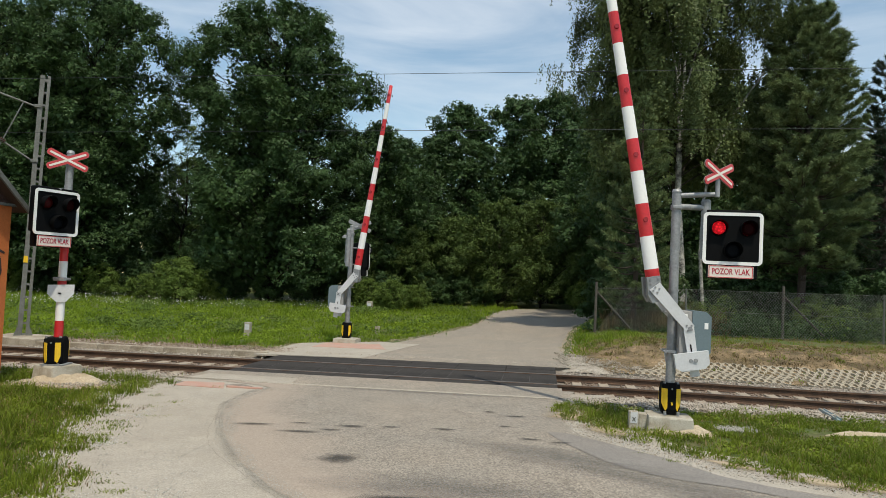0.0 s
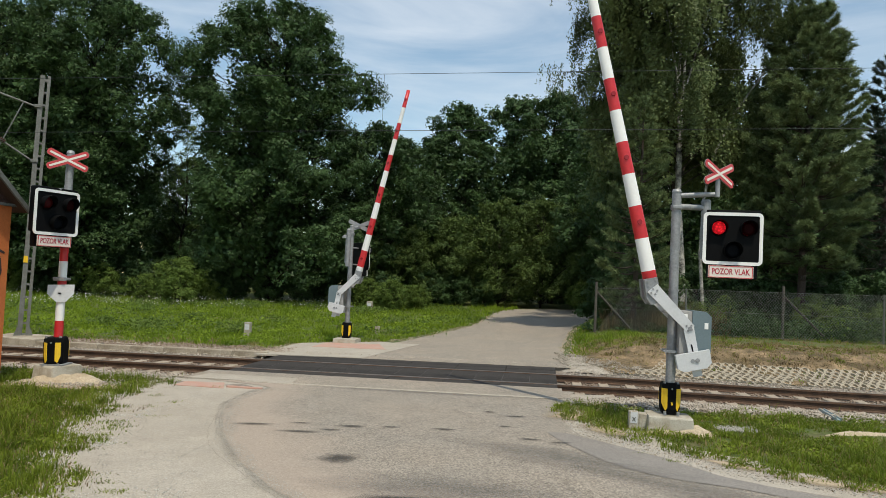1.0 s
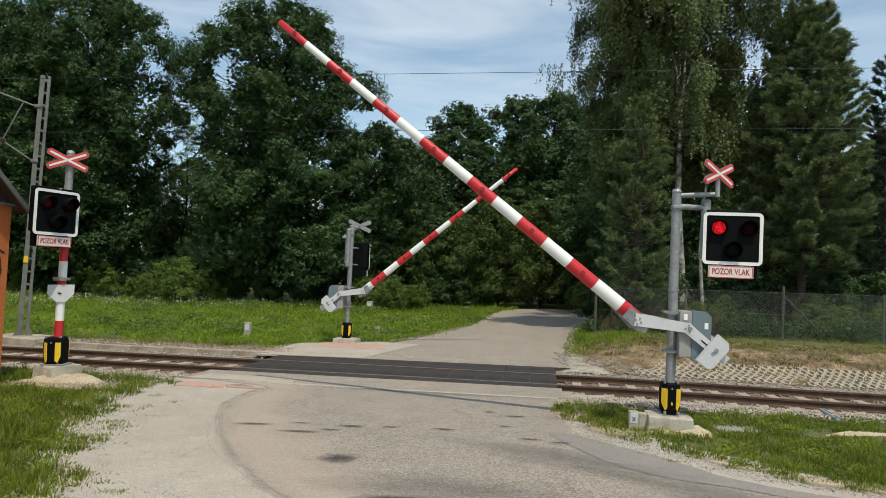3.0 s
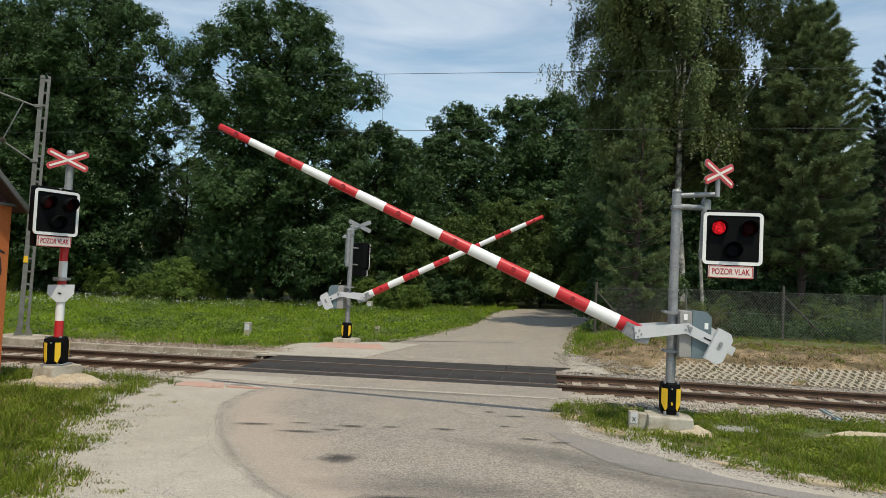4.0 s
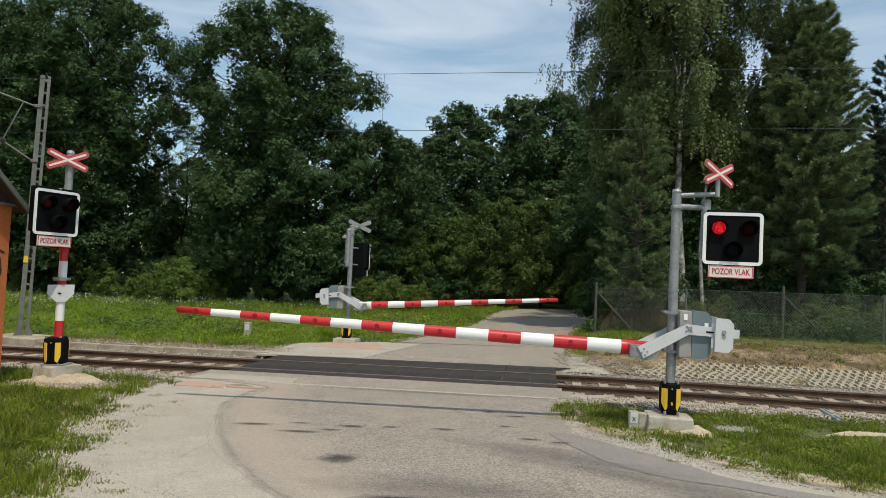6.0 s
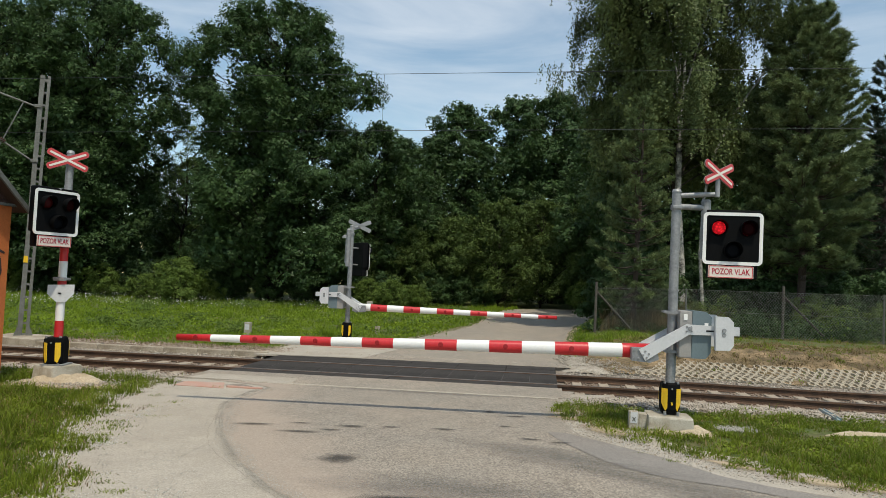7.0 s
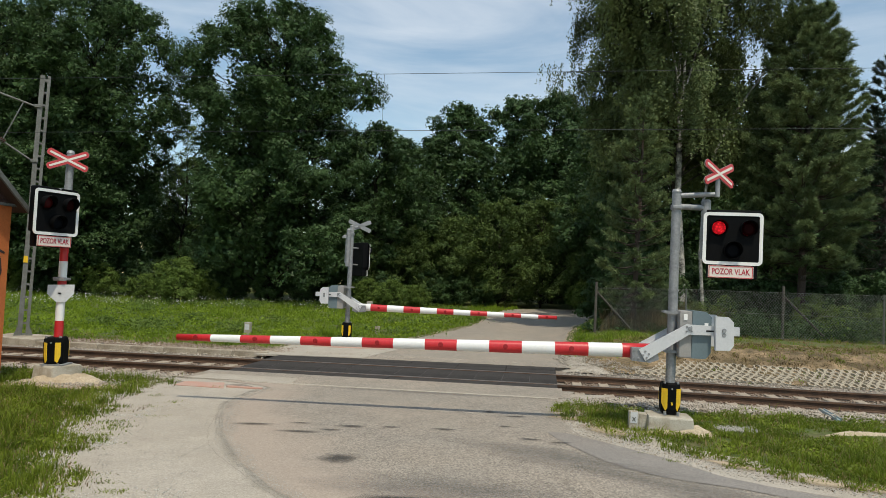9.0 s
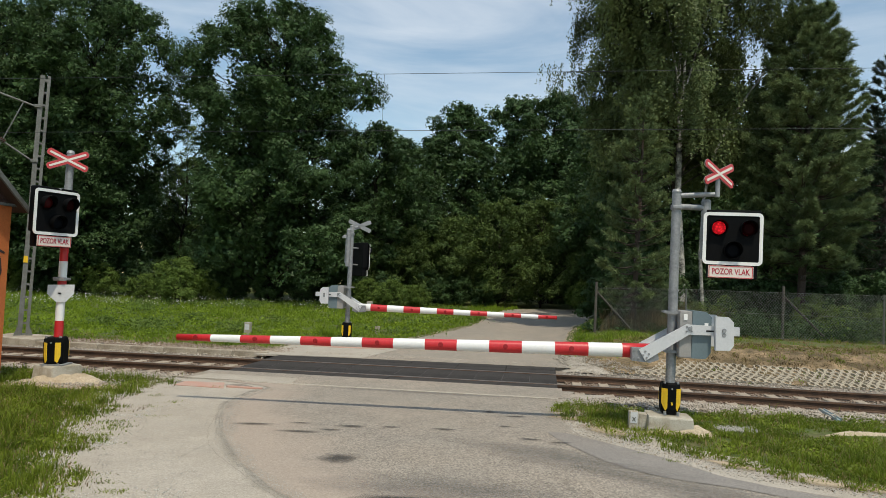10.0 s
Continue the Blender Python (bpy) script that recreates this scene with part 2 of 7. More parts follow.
    rubble=material("pale_rubble", (0.38, 0.345, 0.29), 0.95, var=0.3, scale=5, fine=25, bump=0.6, tint=(0.27, 0.235, 0.185), cover=0.5),
    whitechips=material("pale_limestone_chips", (0.60, 0.575, 0.52), 0.9, var=0.3, scale=8, fine=40, tint=(0.44, 0.41, 0.36), cover=0.5),
    chips=material("grey_chippings", (0.40, 0.37, 0.325), 0.9, var=0.3, scale=8, fine=40, tint=(0.31, 0.285, 0.245), cover=0.5),
    wiremesh=material("galvanised_mesh", (0.21, 0.215, 0.20), 0.6, metal=0.3, var=0.1),
    glow=lamp_material("lit_red_lens", (1.0, 0.016, 0.03), 1.0),
)



def dusty_road(name, centre, radius):
    """Old asphalt with pale dust swept to the inside of its curved edge."""
    m = paving_material(name, (0.262, 0.232, 0.192), (0.300, 0.257, 0.206), 58, 0.36, 0.28)
    nt = m.node_tree
    p = nt.nodes["Principled BSDF"]
    co = [n for n in nt.nodes if n.bl_idname == "ShaderNodeTexCoord"][0]
    flat = nt.nodes.new("ShaderNodeVectorMath")
    flat.operation = "MULTIPLY_ADD"
    flat.inputs[1].default_value = (1, 1, 0)
    flat.inputs[2].default_value = (-centre[0], -centre[1], 0)
    nt.links.new(co.outputs["Object"], flat.inputs[0])
    far = nt.nodes.new("ShaderNodeVectorMath")
    far.operation = "LENGTH"
    nt.links.new(flat.outputs["Vector"], far.inputs[0])
    no = nt.nodes.new("ShaderNodeTexNoise")
    no.inputs["Scale"].default_value = 1.1
    no.inputs["Detail"].default_value = 9
    no.inputs["Roughness"].default_value = 0.68
    nt.links.new(co.outputs["Object"], no.inputs["Vector"])
    add = nt.nodes.new("ShaderNodeMath")
    add.operation = "MULTIPLY_ADD"
    add.inputs[1].default_value = 1.7
    nt.links.new(no.outputs["Fac"], add.inputs[0])
    nt.links.new(far.outputs["Value"], add.inputs[2])
    band = nt.nodes.new("ShaderNodeMapRange")
    band.inputs["From Min"].default_value, band.inputs["From Max"].default_value = radius - 0.55, radius + 0.35
    band.inputs["To Max"].default_value = 0.72
    nt.links.new(add.outputs[0], band.inputs["Value"])
    mix = nt.nodes.new("ShaderNodeMix")
    mix.data_type = "RGBA"
    mix.inputs[7].default_value = (0.385, 0.315, 0.252, 1)
    nt.links.new(band.outputs["Result"], mix.inputs[0])
    nt.links.new(p.inputs["Base Color"].links[0].from_socket, mix.inputs[6])
    grain = [n for n in nt.nodes if n.bl_idname == "ShaderNodeTexVoronoi" and n.feature == "F1"][0]
    sep = nt.nodes.new("ShaderNodeSeparateColor")
    nt.links.new(grain.outputs["Color"], sep.inputs["Color"])
    sand = nt.nodes.new("ShaderNodeMapRange")
    sand.inputs["To Min"].default_value, sand.inputs["To Max"].default_value = 0.90, 1.08
    nt.links.new(sep.outputs["Green"], sand.inputs["Value"])
    mul = nt.nodes.new("ShaderNodeVectorMath")
    mul.operation = "SCALE"
    nt.links.new(mix.outputs[2], mul.inputs[0])
    nt.links.new(sand.outputs["Result"], mul.inputs["Scale"])
    nt.links.new(mul.outputs["Vector"], p.inputs["Base Color"])
    return m


M["dustyroad"] = dusty_road("dusty_asphalt", (6.39, 13.07), 10.0)

# ---- mesh helpers ----


def mesh_object(name, bm, mats, parent=None, label="", smooth=False):
    me = bpy.data.meshes.new(name)
    bmesh.ops.recalc_face_normals(bm, faces=bm.faces)
    if smooth:
        for f in bm.faces:
            f.smooth = len(f.verts) < 5
            if not f.smooth:
                for e in f.edges:
                    e.smooth = False
    bm.to_mesh(me)
    bm.free()
    for m in mats if isinstance(mats, (list, tuple)) else [mats]:
        me.materials.append(m)
    ob = new(name, me)
    if parent:
        ob.parent = parent
    if label:
        ob["label"] = label
    return ob


def part(name, bm, mats, parent, label="", smooth=False):
    return mesh_object(name, bm, mats, parent, label, smooth)


def raw_object(name, verts, faces, mats, parent=None):
    """A mesh straight from arrays of points and of equal faces."""
    me = bpy.data.meshes.new(name)
    verts, faces = np.asarray(verts, np.float32), np.asarray(faces, np.int32)
    k = faces.shape[1]
    me.vertices.add(len(verts))
    me.vertices.foreach_set("co", verts.ravel())
    me.loops.add(faces.size)
    me.loops.foreach_set("vertex_index", faces.ravel())
    me.polygons.add(len(faces))
    me.polygons.foreach_set("loop_start", np.arange(0, faces.size, k, dtype=np.int32))
    me.update(calc_edges=True)
    for m in mats if isinstance(mats, (list, tuple)) else [mats]:
        me.materials.append(m)
    ob = new(name, me)
    if parent:
        ob.parent = parent
    return ob


def box(bm, c, size, bevel=0.0, m=None, mat=0):
    r = bmesh.ops.create_cube(bm, size=1.0)
    vs = r["verts"]
    bmesh.ops.scale(bm, vec=size, verts=vs)
    if bevel:
        es = list({e for v in vs for e in v.link_edges})
        out = bmesh.ops.bevel(bm, geom=es, offset=bevel, segments=2, affect="EDGES", profile=0.6)
        vs = list({v for f in out["faces"] for v in f.verts} | {v for v in vs if v.is_valid})
    mm = Matrix.Translation(c) @ (m or Matrix())
    bmesh.ops.transform(bm, matrix=mm, verts=vs)
    for f in {f for v in vs for f in v.link_faces}:
        f.material_index = mat
    return vs


def tube(bm, a, b, r0, r1=None, seg=14, mat=0, caps=True):
    a, b = Vector(a), Vector(b)
    r1 = r0 if r1 is None else r1
    r = bmesh.ops.create_cone(bm, cap_ends=caps, segments=seg, radius1=r0, radius2=r1, depth=(b - a).length)
    m = Matrix.Translation((a + b) / 2) @ (b - a).to_track_quat("Z", "Y").to_matrix().to_4x4()
    bmesh.ops.transform(bm, matrix=m, verts=r["verts"])
    for f in {f for v in r["verts"] for f in v.link_faces}:
        f.material_index = mat
    return r["verts"]


def slab(bm, outline, y0, y1, mat=0):
    """A plate whose outline lies in x and z, from y0 to y1."""
    a = [bm.verts.new((x, y0, z)) for x, z in outline]
    b = [bm.verts.new((x, y1, z)) for x, z in outline]
    n = len(outline)
    fs = [bm.faces.new(a), bm.faces.new(b[::-1])]
    for i in range(n):
        fs.append(bm.faces.new((a[i], b[i], b[(i + 1) % n], a[(i + 1) % n])))
    for f in fs:
        f.material_index = mat
    return a + b


def rounded(w, h, r, n=5):
    pts = []
    for cx, cz, a0 in ((w / 2 - r, h / 2 - r, 0), (-w / 2 + r, h / 2 - r, 90), (-w / 2 + r, -h / 2 + r, 180), (w / 2 - r, -h / 2 + r, 270)):
        for i in range(n + 1):
            a = radians(a0 + 90 * i / n)
            pts.append((cx + r * math.cos(a), cz + r * math.sin(a)))
    return pts


def limb_mesh(paths, mat, parent, name="trunk", seg=8):
    """Tapered, bent tubes: each path is a list of (point, radius)."""
    verts, faces = [], []
    for path in paths:
        k = len(verts)
        for i, (p, r) in enumerate(path):
            q = path[min(i + 1, len(path) - 1)][0] - path[max(i - 1, 0)][0]
            d = Vector(q).normalized()
            e = d.orthogonal().normalized()
            g = d.cross(e)
            for t in range(seg):
                a = 2 * math.pi * t / seg
                verts.append(tuple(Vector(p) + e * (r * math.cos(a)) + g * (r * math.sin(a))))
        for i in range(len(path) - 1):
            for t in range(seg):
                faces.append((k + i * seg + t, k + i * seg + (t + 1) % seg, k + (i + 1) * seg + (t + 1) % seg, k + (i + 1) * seg + t))
    ob = raw_object(name, verts, faces, mat, parent)
    ob.data.polygons.foreach_set("use_smooth", np.ones(len(faces), bool))
    return ob


def smooth(a, b, x):
    t = min(1.0, max(0.0, (x - a) / (b - a)))
    return t * t * (3 - 2 * t)


# ---- the lie of the land: a railway line across the road ----
TRACK_Y, TE, TN = 15.58, (0.9886, -0.1503), (0.1503, 0.9886)


def along(x, y):
    return x * TE[0] + (y - TRACK_Y) * TE[1]


def across(x, y):
    return x * TN[0] + (y - TRACK_Y) * TN[1]


def on_track(u, s):
    return u * TE[0] + s * TN[0], TRACK_Y + u * TE[1] + s * TN[1]


def base(x, y):
    sag = 0.07 * smooth(3.5, 10.0, x) * smooth(11.5, 13.5, y)
    return 0.0175 * min(18.0, max(-18.0, x)) * (1 - smooth(50, 90, abs(y))) - sag


def gz(x, y):
    s = across(x, y)
    z = base(x, y)
    z -= 0.24 * (1 - smooth(1.5, 2.3, abs(s)))
    z += 0.50 * smooth(3.6, 6.2, x) * smooth(2.35, 4.2, s) * (1 - smooth(11, 17, s))
    return z

# ---- ground, road and railway ----


def build_ground():
    xs = np.concatenate([[-900, -400, -180, -90, -60, -45, -35, -28, -22], np.arange(-18, 22.1, 0.5), [26, 32, 40, 60, 100, 200, 400, 900]])
    ys = np.concatenate([[-900, -300, -100, -40, -15, -5, 0], np.arange(3, 30.1, 0.25), np.arange(31, 60, 1.5), [65, 75, 90, 120, 200, 400, 900]])
    def uneven(x, y):
        lane = 16 < y < 60 and 0.23 * (y - 25.6) - 1.2 < x < 5.8 + 0.30 * (y - 26)
        return abs(across(x, y)) > 2.6 and (x < -6.5 or x > 4.5 or y > 24) and not lane
    verts = [(x, y, gz(x, y) + (0.03 * noise.noise((x * 0.7, y * 0.7, 0)) if uneven(x, y) else -0.01)) for y in ys for x in xs]
    nx = len(xs)
    faces = [(j * nx + i, j * nx + i + 1, (j + 1) * nx + i + 1, (j + 1) * nx + i) for j in range(len(ys) - 1) for i in range(nx - 1)]
    ob = raw_object("ground", verts, faces, M["grass"])
    tagged(ob, "grassy ground with bare earth patches", "ground", kind="structure")
    return ob


def sheet(name, left, right, lift, mat, label, category, steps=60, cross=8, fray=(0.0, 0.0)):
    """A surface between two smooth edges, laid a little over the land."""
    def curve(pts, t):
        n = len(pts) - 1
        i = min(n - 1, int(t * n))
        f = t * n - i
        p = [Vector(pts[min(n, max(0, k))]) for k in (i - 1, i, i + 1, i + 2)]
        return 0.5 * ((2 * p[1]) + (-p[0] + p[2]) * f + (2 * p[0] - 5 * p[1] + 4 * p[2] - p[3]) * f * f + (-p[0] + 3 * p[1] - 3 * p[2] + p[3]) * f ** 3)
    verts, faces = [], []
    for j in range(steps + 1):
        a, b = curve(left, j / steps), curve(right, j / steps)
        d = (b - a).normalized()
        a = a + d * fray[0] * (noise.noise((a.x * 1.1, a.y * 1.1, 4)) + 0.5 * noise.noise((a.x * 3.5, a.y * 3.5, 4)))
        b = b + d * fray[1] * (noise.noise((b.x * 1.1, b.y * 1.1, 6)) + 0.5 * noise.noise((b.x * 3.5, b.y * 3.5, 6)))
        for i in range(cross + 1):
            p = a.lerp(b, i / cross)
            verts.append((p.x, p.y, max(base(p.x, p.y), gz(p.x, p.y)) + lift))
    for j in range(steps):
        for i in range(cross):
            k = j * (cross + 1) + i
            faces.append((k, k + 1, k + cross + 2, k + cross + 1))
    ob = raw_object(name, verts, faces, mat)
    return tagged(ob, label, category, kind="structure")


def build_road():
    # the near side: asphalt that fans out to a side road
    sheet("road", [(-4.6, 13.75), (-3.25, 13.1), (-3.42, 12.3), (-3.46, 11.3), (-3.22, 10.3), (-2.72, 8.95), (-2.30, 8.1), (-1.86, 7.4), (-1.40, 6.8), (0.2, 5.4), (1.5, 4.2), (2.0, 1.0), (0.5, -8), (-6, -30)],
          [(2.75, 13.6), (2.25, 12.3), (2.08, 11.2), (2.15, 10.0), (2.57, 9.27), (2.94, 8.78), (3.45, 7.98), (3.95, 7.58), (5.6, 6.85), (10, 5.4), (14, 3.5), (20, -8), (20, -30)],
          0.016, M["dustyroad"], "worn grey asphalt road before the crossing", "road", 200, 14, (0.05, 0.10))
    sheet("road", [(-4.75, 18.1), (-2.9, 20.2), (-1.41, 22.1), (-0.1, 25.6), (1.32, 30.0), (2.5, 35.5), (3.6, 42.2), (5.6, 47.0), (12, 50.5), (30, 54)],
          [(3.35, 17.1), (3.75, 20.2), (4.35, 23.2), (5.1, 26), (6.2, 30.0), (7.8, 36.0), (9.7, 42.5), (12, 44.8), (16, 46.2), (30, 48)],
          0.016, M["asphalt"], "grey asphalt lane leading into the wood", "road", 200, 8, (0.12, 0.12))
    sheet("roadside", [(-5.7, 13.9), (-5.7, 13.1), (-6.0, 11.87), (-5.5, 9.8), (-4.8, 8.28), (-4.1, 6.69), (-3.5, 4.5), (-3.8, 1), (-6, -8), (-14, -30)],
          [(-3.0, 13.6), (-2.6, 12.9), (-2.7, 11.6), (-2.3, 9.97), (-1.6, 8.48), (-0.4, 6.86), (1.0, 5.4), (2.2, 4.0), (2.2, 1.0), (1, -8), (-5, -30)],
          0.009, M["apron"], "pale gravelly concrete beside the road", "verge", 260, 8, (0.38, 0))
    sheet("roadside", [(1.9, 13.3), (1.9, 12.0), (1.9, 11.2), (2.0, 9.9), (2.75, 8.4), (3.8, 7.4), (6.0, 6.4)],
          [(3.3, 13.3), (2.7, 12.2), (2.55, 11.45), (2.95, 10.55), (3.9, 8.95), (5.1, 7.9), (7.3, 6.95)],
          0.012, M["apron"], "strip of pale gravel along the asphalt", "verge", 120, 4, (0, 0.3))

    # newer asphalt along the right-hand edge, and the seam beside the old one
    old = [(1.66, 10.0), (1.72, 9.7), (1.81, 9.36), (2.06, 8.73), (2.3, 8.27), (2.56, 8.0), (2.82, 7.81), (3.39, 7.55), (3.86, 7.25), (5.0, 6.7), (7.0, 6.0)]
    sheet("road", old, [(1.72, 10.02), (1.98, 9.93), (2.2, 9.66), (2.57, 9.22), (2.92, 8.76), (3.2, 8.30), (3.45, 7.95), (3.7, 7.74), (4.1, 7.45), (5.3, 6.95), (7.4, 6.25)],
          0.0205, M["newasphalt"], "smooth strip of newer asphalt along the verge", "road", 160, 3, (0.02, 0.04))
    def wander(pts, n, amp):
        t = np.linspace(0, len(pts) - 1, n)
        xs, ys = np.interp(t, range(len(pts)), [p[0] for p in pts]), np.interp(t, range(len(pts)), [p[1] for p in pts])
        return [(x + amp * noise.noise((x * 5, y * 5, 3)) + 0.4 * amp * noise.noise((x * 19, y * 19, 3)), y + amp * noise.noise((x * 5, y * 5, 7))) for x, y in zip(xs, ys)]
    crack = wander(old, 120, 0.03)
    sheet("road_crack", [(x - 0.0012, y - 0.0018) for x, y in crack], [(x + 0.0012, y + 0.0018) for x, y in crack], 0.0225, M["crackline"], "thin dark crack between two kinds of asphalt", "crack", 360, 1)
    gap = [(-3.26, 13.36), (-3.60, 11.97), (-3.47, 10.9), (-3.19, 9.56), (-2.92, 8.8), (-2.63, 8.29), (-2.2, 7.69), (-1.81, 7.16), (-1.54, 6.81), (-0.9, 6.2)]
    gap = wander(gap, 80, 0.012)
    sheet("road_crack", [(x - 0.0025, y) for x, y in gap], [(x + 0.0025, y) for x, y in gap], 0.0145, M["crackline"], "thin dark seam in the pale concrete", "crack", 240, 1)


def plank(u0, u1, s0, s1, top, thick, name, mat, parent, bevel=0.012):
    bm = bmesh.new()
    box(bm, (0, 0, 0), (u1 - u0, s1 - s0, thick), bevel)
    ob = part(name, bm, mat, parent)
    x, y = on_track((u0 + u1) / 2, (s0 + s1) / 2)
    ob.matrix_basis = Matrix.Translation((x, y, base(x, y) + top - thick / 2)) @ pose(0, 0, 0, 0, -1.0, -8.644)
    return ob


def build_track():
    track = tagged(new("railway_track"), "rusty rails on pale concrete sleepers in ballast", "railway track", kind="structure")
    # bed of ballast
    verts, faces = [], []
    us = np.arange(-60, 60.1, 0.5)
    prof = [(-3.35, -0.06), (-3.0, 0.012), (-2.3, -0.015), (-1.7, -0.10), (-1.2, -0.150), (-0.8, -0.165), (0.0, -0.165), (0.8, -0.165), (1.5, -0.155), (2.0, -0.08), (2.5, 0.01), (2.8, -0.05)]
    for u in us:
        for s, h in prof:
            x, y = on_track(u, s)
            verts.append((x, y, base(x, y) + h + 0.02 * noise.noise((x * 2, y * 2, 3))))
    n = len(prof)
    for j in range(len(us) - 1):
        for i in range(n - 1):
            k = j * n + i
            faces.append((k, k + n, k + n + 1, k + 1))
    raw_object("ballast_bed", verts, faces, M["ballast"], track)
    # rails
    sec = [(-0.0375, 0.0), (-0.03, 0.006), (0.03, 0.006), (0.0375, 0.0), (0.0375, -0.032), (0.009, -0.045), (0.009, -0.125), (0.07, -0.145), (0.07, -0.155), (-0.07, -0.155), (-0.07, -0.145), (-0.009, -0.125), (-0.009, -0.045), (-0.0375, -0.032)]
    for s0 in (-0.753, 0.753):
        bm = bmesh.new()
        rings = []
        for u in np.arange(-60, 60.1, 2.0):
            ring = []
            for a, h in sec:
                x, y = on_track(u, s0 + a)
                ring.append(bm.verts.new((x, y, base(x, y) + h + 0.012)))
            rings.append(ring)
        for r0, r1 in zip(rings, rings[1:]):
            for i in range(len(sec)):
                f = bm.faces.new((r0[i], r0[(i + 1) % len(sec)], r1[(i + 1) % len(sec)], r1[i]))
                f.material_index = 1 if i == 1 else 0
        part("rail", bm, [M["rust"], M["railtop"]], track)
    # sleepers, 0.6 m apart, clear of the crossing panels
    bm = bmesh.new()
    box(bm, (0, 0, 0), (0.27, 2.42, 0.2), 0.03)
    for v in bm.verts:
        if v.co.z > 0:
            v.co.x *= 0.82
            if abs(v.co.y) < 0.4:
                v.co.z -= 0.02
    first = part("sleeper", bm, M["sleeper"], track)
    mesh = first.data
    k = 0
    for i in range(-60, 61):
        u = i * 0.605 + 0.16
        if -4.55 < u < 2.75:
            continue
        ob = first if k == 0 else new("sleeper", mesh)
        k += 1
        ob.parent = track
        x, y = on_track(u, 0)
        ob.matrix_basis = Matrix.Translation((x, y, base(x, y) - 0.134 - 0.1 + 0.012)) @ pose(0, 0, 0, 0, -1.0, -8.644 + random.uniform(-0.4, 0.4))
    # rail fastenings
    bm = bmesh.new()
    box(bm, (0, 0.105, 0), (0.13, 0.07, 0.03), 0.008)
    box(bm, (0, -0.105, 0), (0.13, 0.07, 0.03), 0.008)
    tube(bm, (0, 0.105, 0), (0, 0.105, 0.05), 0.016, seg=6)
    tube(bm, (0, -0.105, 0), (0, -0.105, 0.05), 0.016, seg=6)
    clip = part("rail_clip", bm, M["rust"], track)
    k = 0
    for i in range(-30, 31):
        u = i * 0.605 + 0.16
        if -4.55 < u < 2.75:
            continue
        for s in (-0.753, 0.753):
            ob = clip if k == 0 else new("rail_clip", clip.data)
            k += 1
            ob.parent = track
            x, y = on_track(u, s)
            ob.matrix_basis = Matrix.Translation((x, y, base(x, y) - 0.13)) @ pose(0, 0, 0, 0, -1.0, -8.644)
    # level crossing of rubber panels
    cross = tagged(new("level_crossing"), "dark rubber level crossing panels between the rails", "level crossing", kind="structure")
    n = 6
    w = (2.72 + 4.55) / n
    for i in range(n):
        u0 = -4.55 + i * w
        for half in (0, 1):
            a = u0 + half * w / 2
            plank(a + 0.004, a + w / 2 - 0.004, -0.66, 0.66, 0.012 + random.uniform(-0.002, 0.003), 0.14, "inner_panel", M["rubber"], cross)
            if i + half:
                plank(a - 0.0035, a + 0.0035, -0.64, 0.62, 0.007, 0.05, "panel_joint", M["seam"], cross, 0.0)
        plank(u0 + 0.0025, u0 + w - 0.0025, 0.80, 1.42, 0.014 + random.uniform(-0.003, 0.003), 0.14, "outer_panel", M["rubber"], cross)
        plank(u0 + 0.0025, u0 + w - 0.0025, 1.43, 2.05, 0.014 + random.uniform(-0.003, 0.003), 0.14, "outer_panel", M["rubber"], cross)
        plank(u0 + 0.0025, u0 + w - 0.0025, -1.26, -0.80, 0.014 + random.uniform(-0.003, 0.003), 0.14, "outer_panel", M["rubber"], cross)
    for s in (-0.675, 0.815):
        plank(-4.5, 2.7, s - 0.012, s + 0.012, 0.0185, 0.06, "groove_strip", M["seam"], cross, 0.0)
    # aprons of concrete that carry the road to the panels
    plank(-4.9, 2.8, -2.42, -1.275, 0.026, 0.16, "concrete_apron", M["asphalt"], cross, 0.01)
    plank(-3.6, 2.7, -2.53, -2.44, 0.030, 0.16, "kerb_strip", M["apron"], cross, 0.01)
    plank(-4.3, 3.0, 2.06, 2.75, 0.026, 0.16, "concrete_apron", M["asphalt"], cross, 0.01)


def build_bank():
    verts, faces = [], []
    us = np.arange(2.6, 30, 0.3)
    ss = np.arange(2.0, 7.3, 0.22)
    for u in us:
        for s in ss:
            x, y = on_track(u, s + 0.35 * noise.noise((u * 0.9, s * 0.9, 2)) * (s > 5) - 0.004)
            verts.append((x, y, gz(x, y) + 0.02 * noise.noise((x * 2.3, y * 2.3, 8)) + 0.045 - 0.10 * smooth(6.0, 7.3, s) - 0.036 * smooth(3.30, 3.05, s) * smooth(0.0, 0.5, x - 4.95 - 1.57 * (s - 2.12)) - 0.08 * smooth(4.2, 2.6, u)))
    n = len(ss)
    for j in range(len(us) - 1):
        for i in range(n - 1):
            k = j * n + i
            faces.append((k, k + n, k + n + 1, k + 1))
    tagged(raw_object("bank_soil", verts, faces, M["soil"]), "dry bare soil of the bank", "soil", kind="structure")


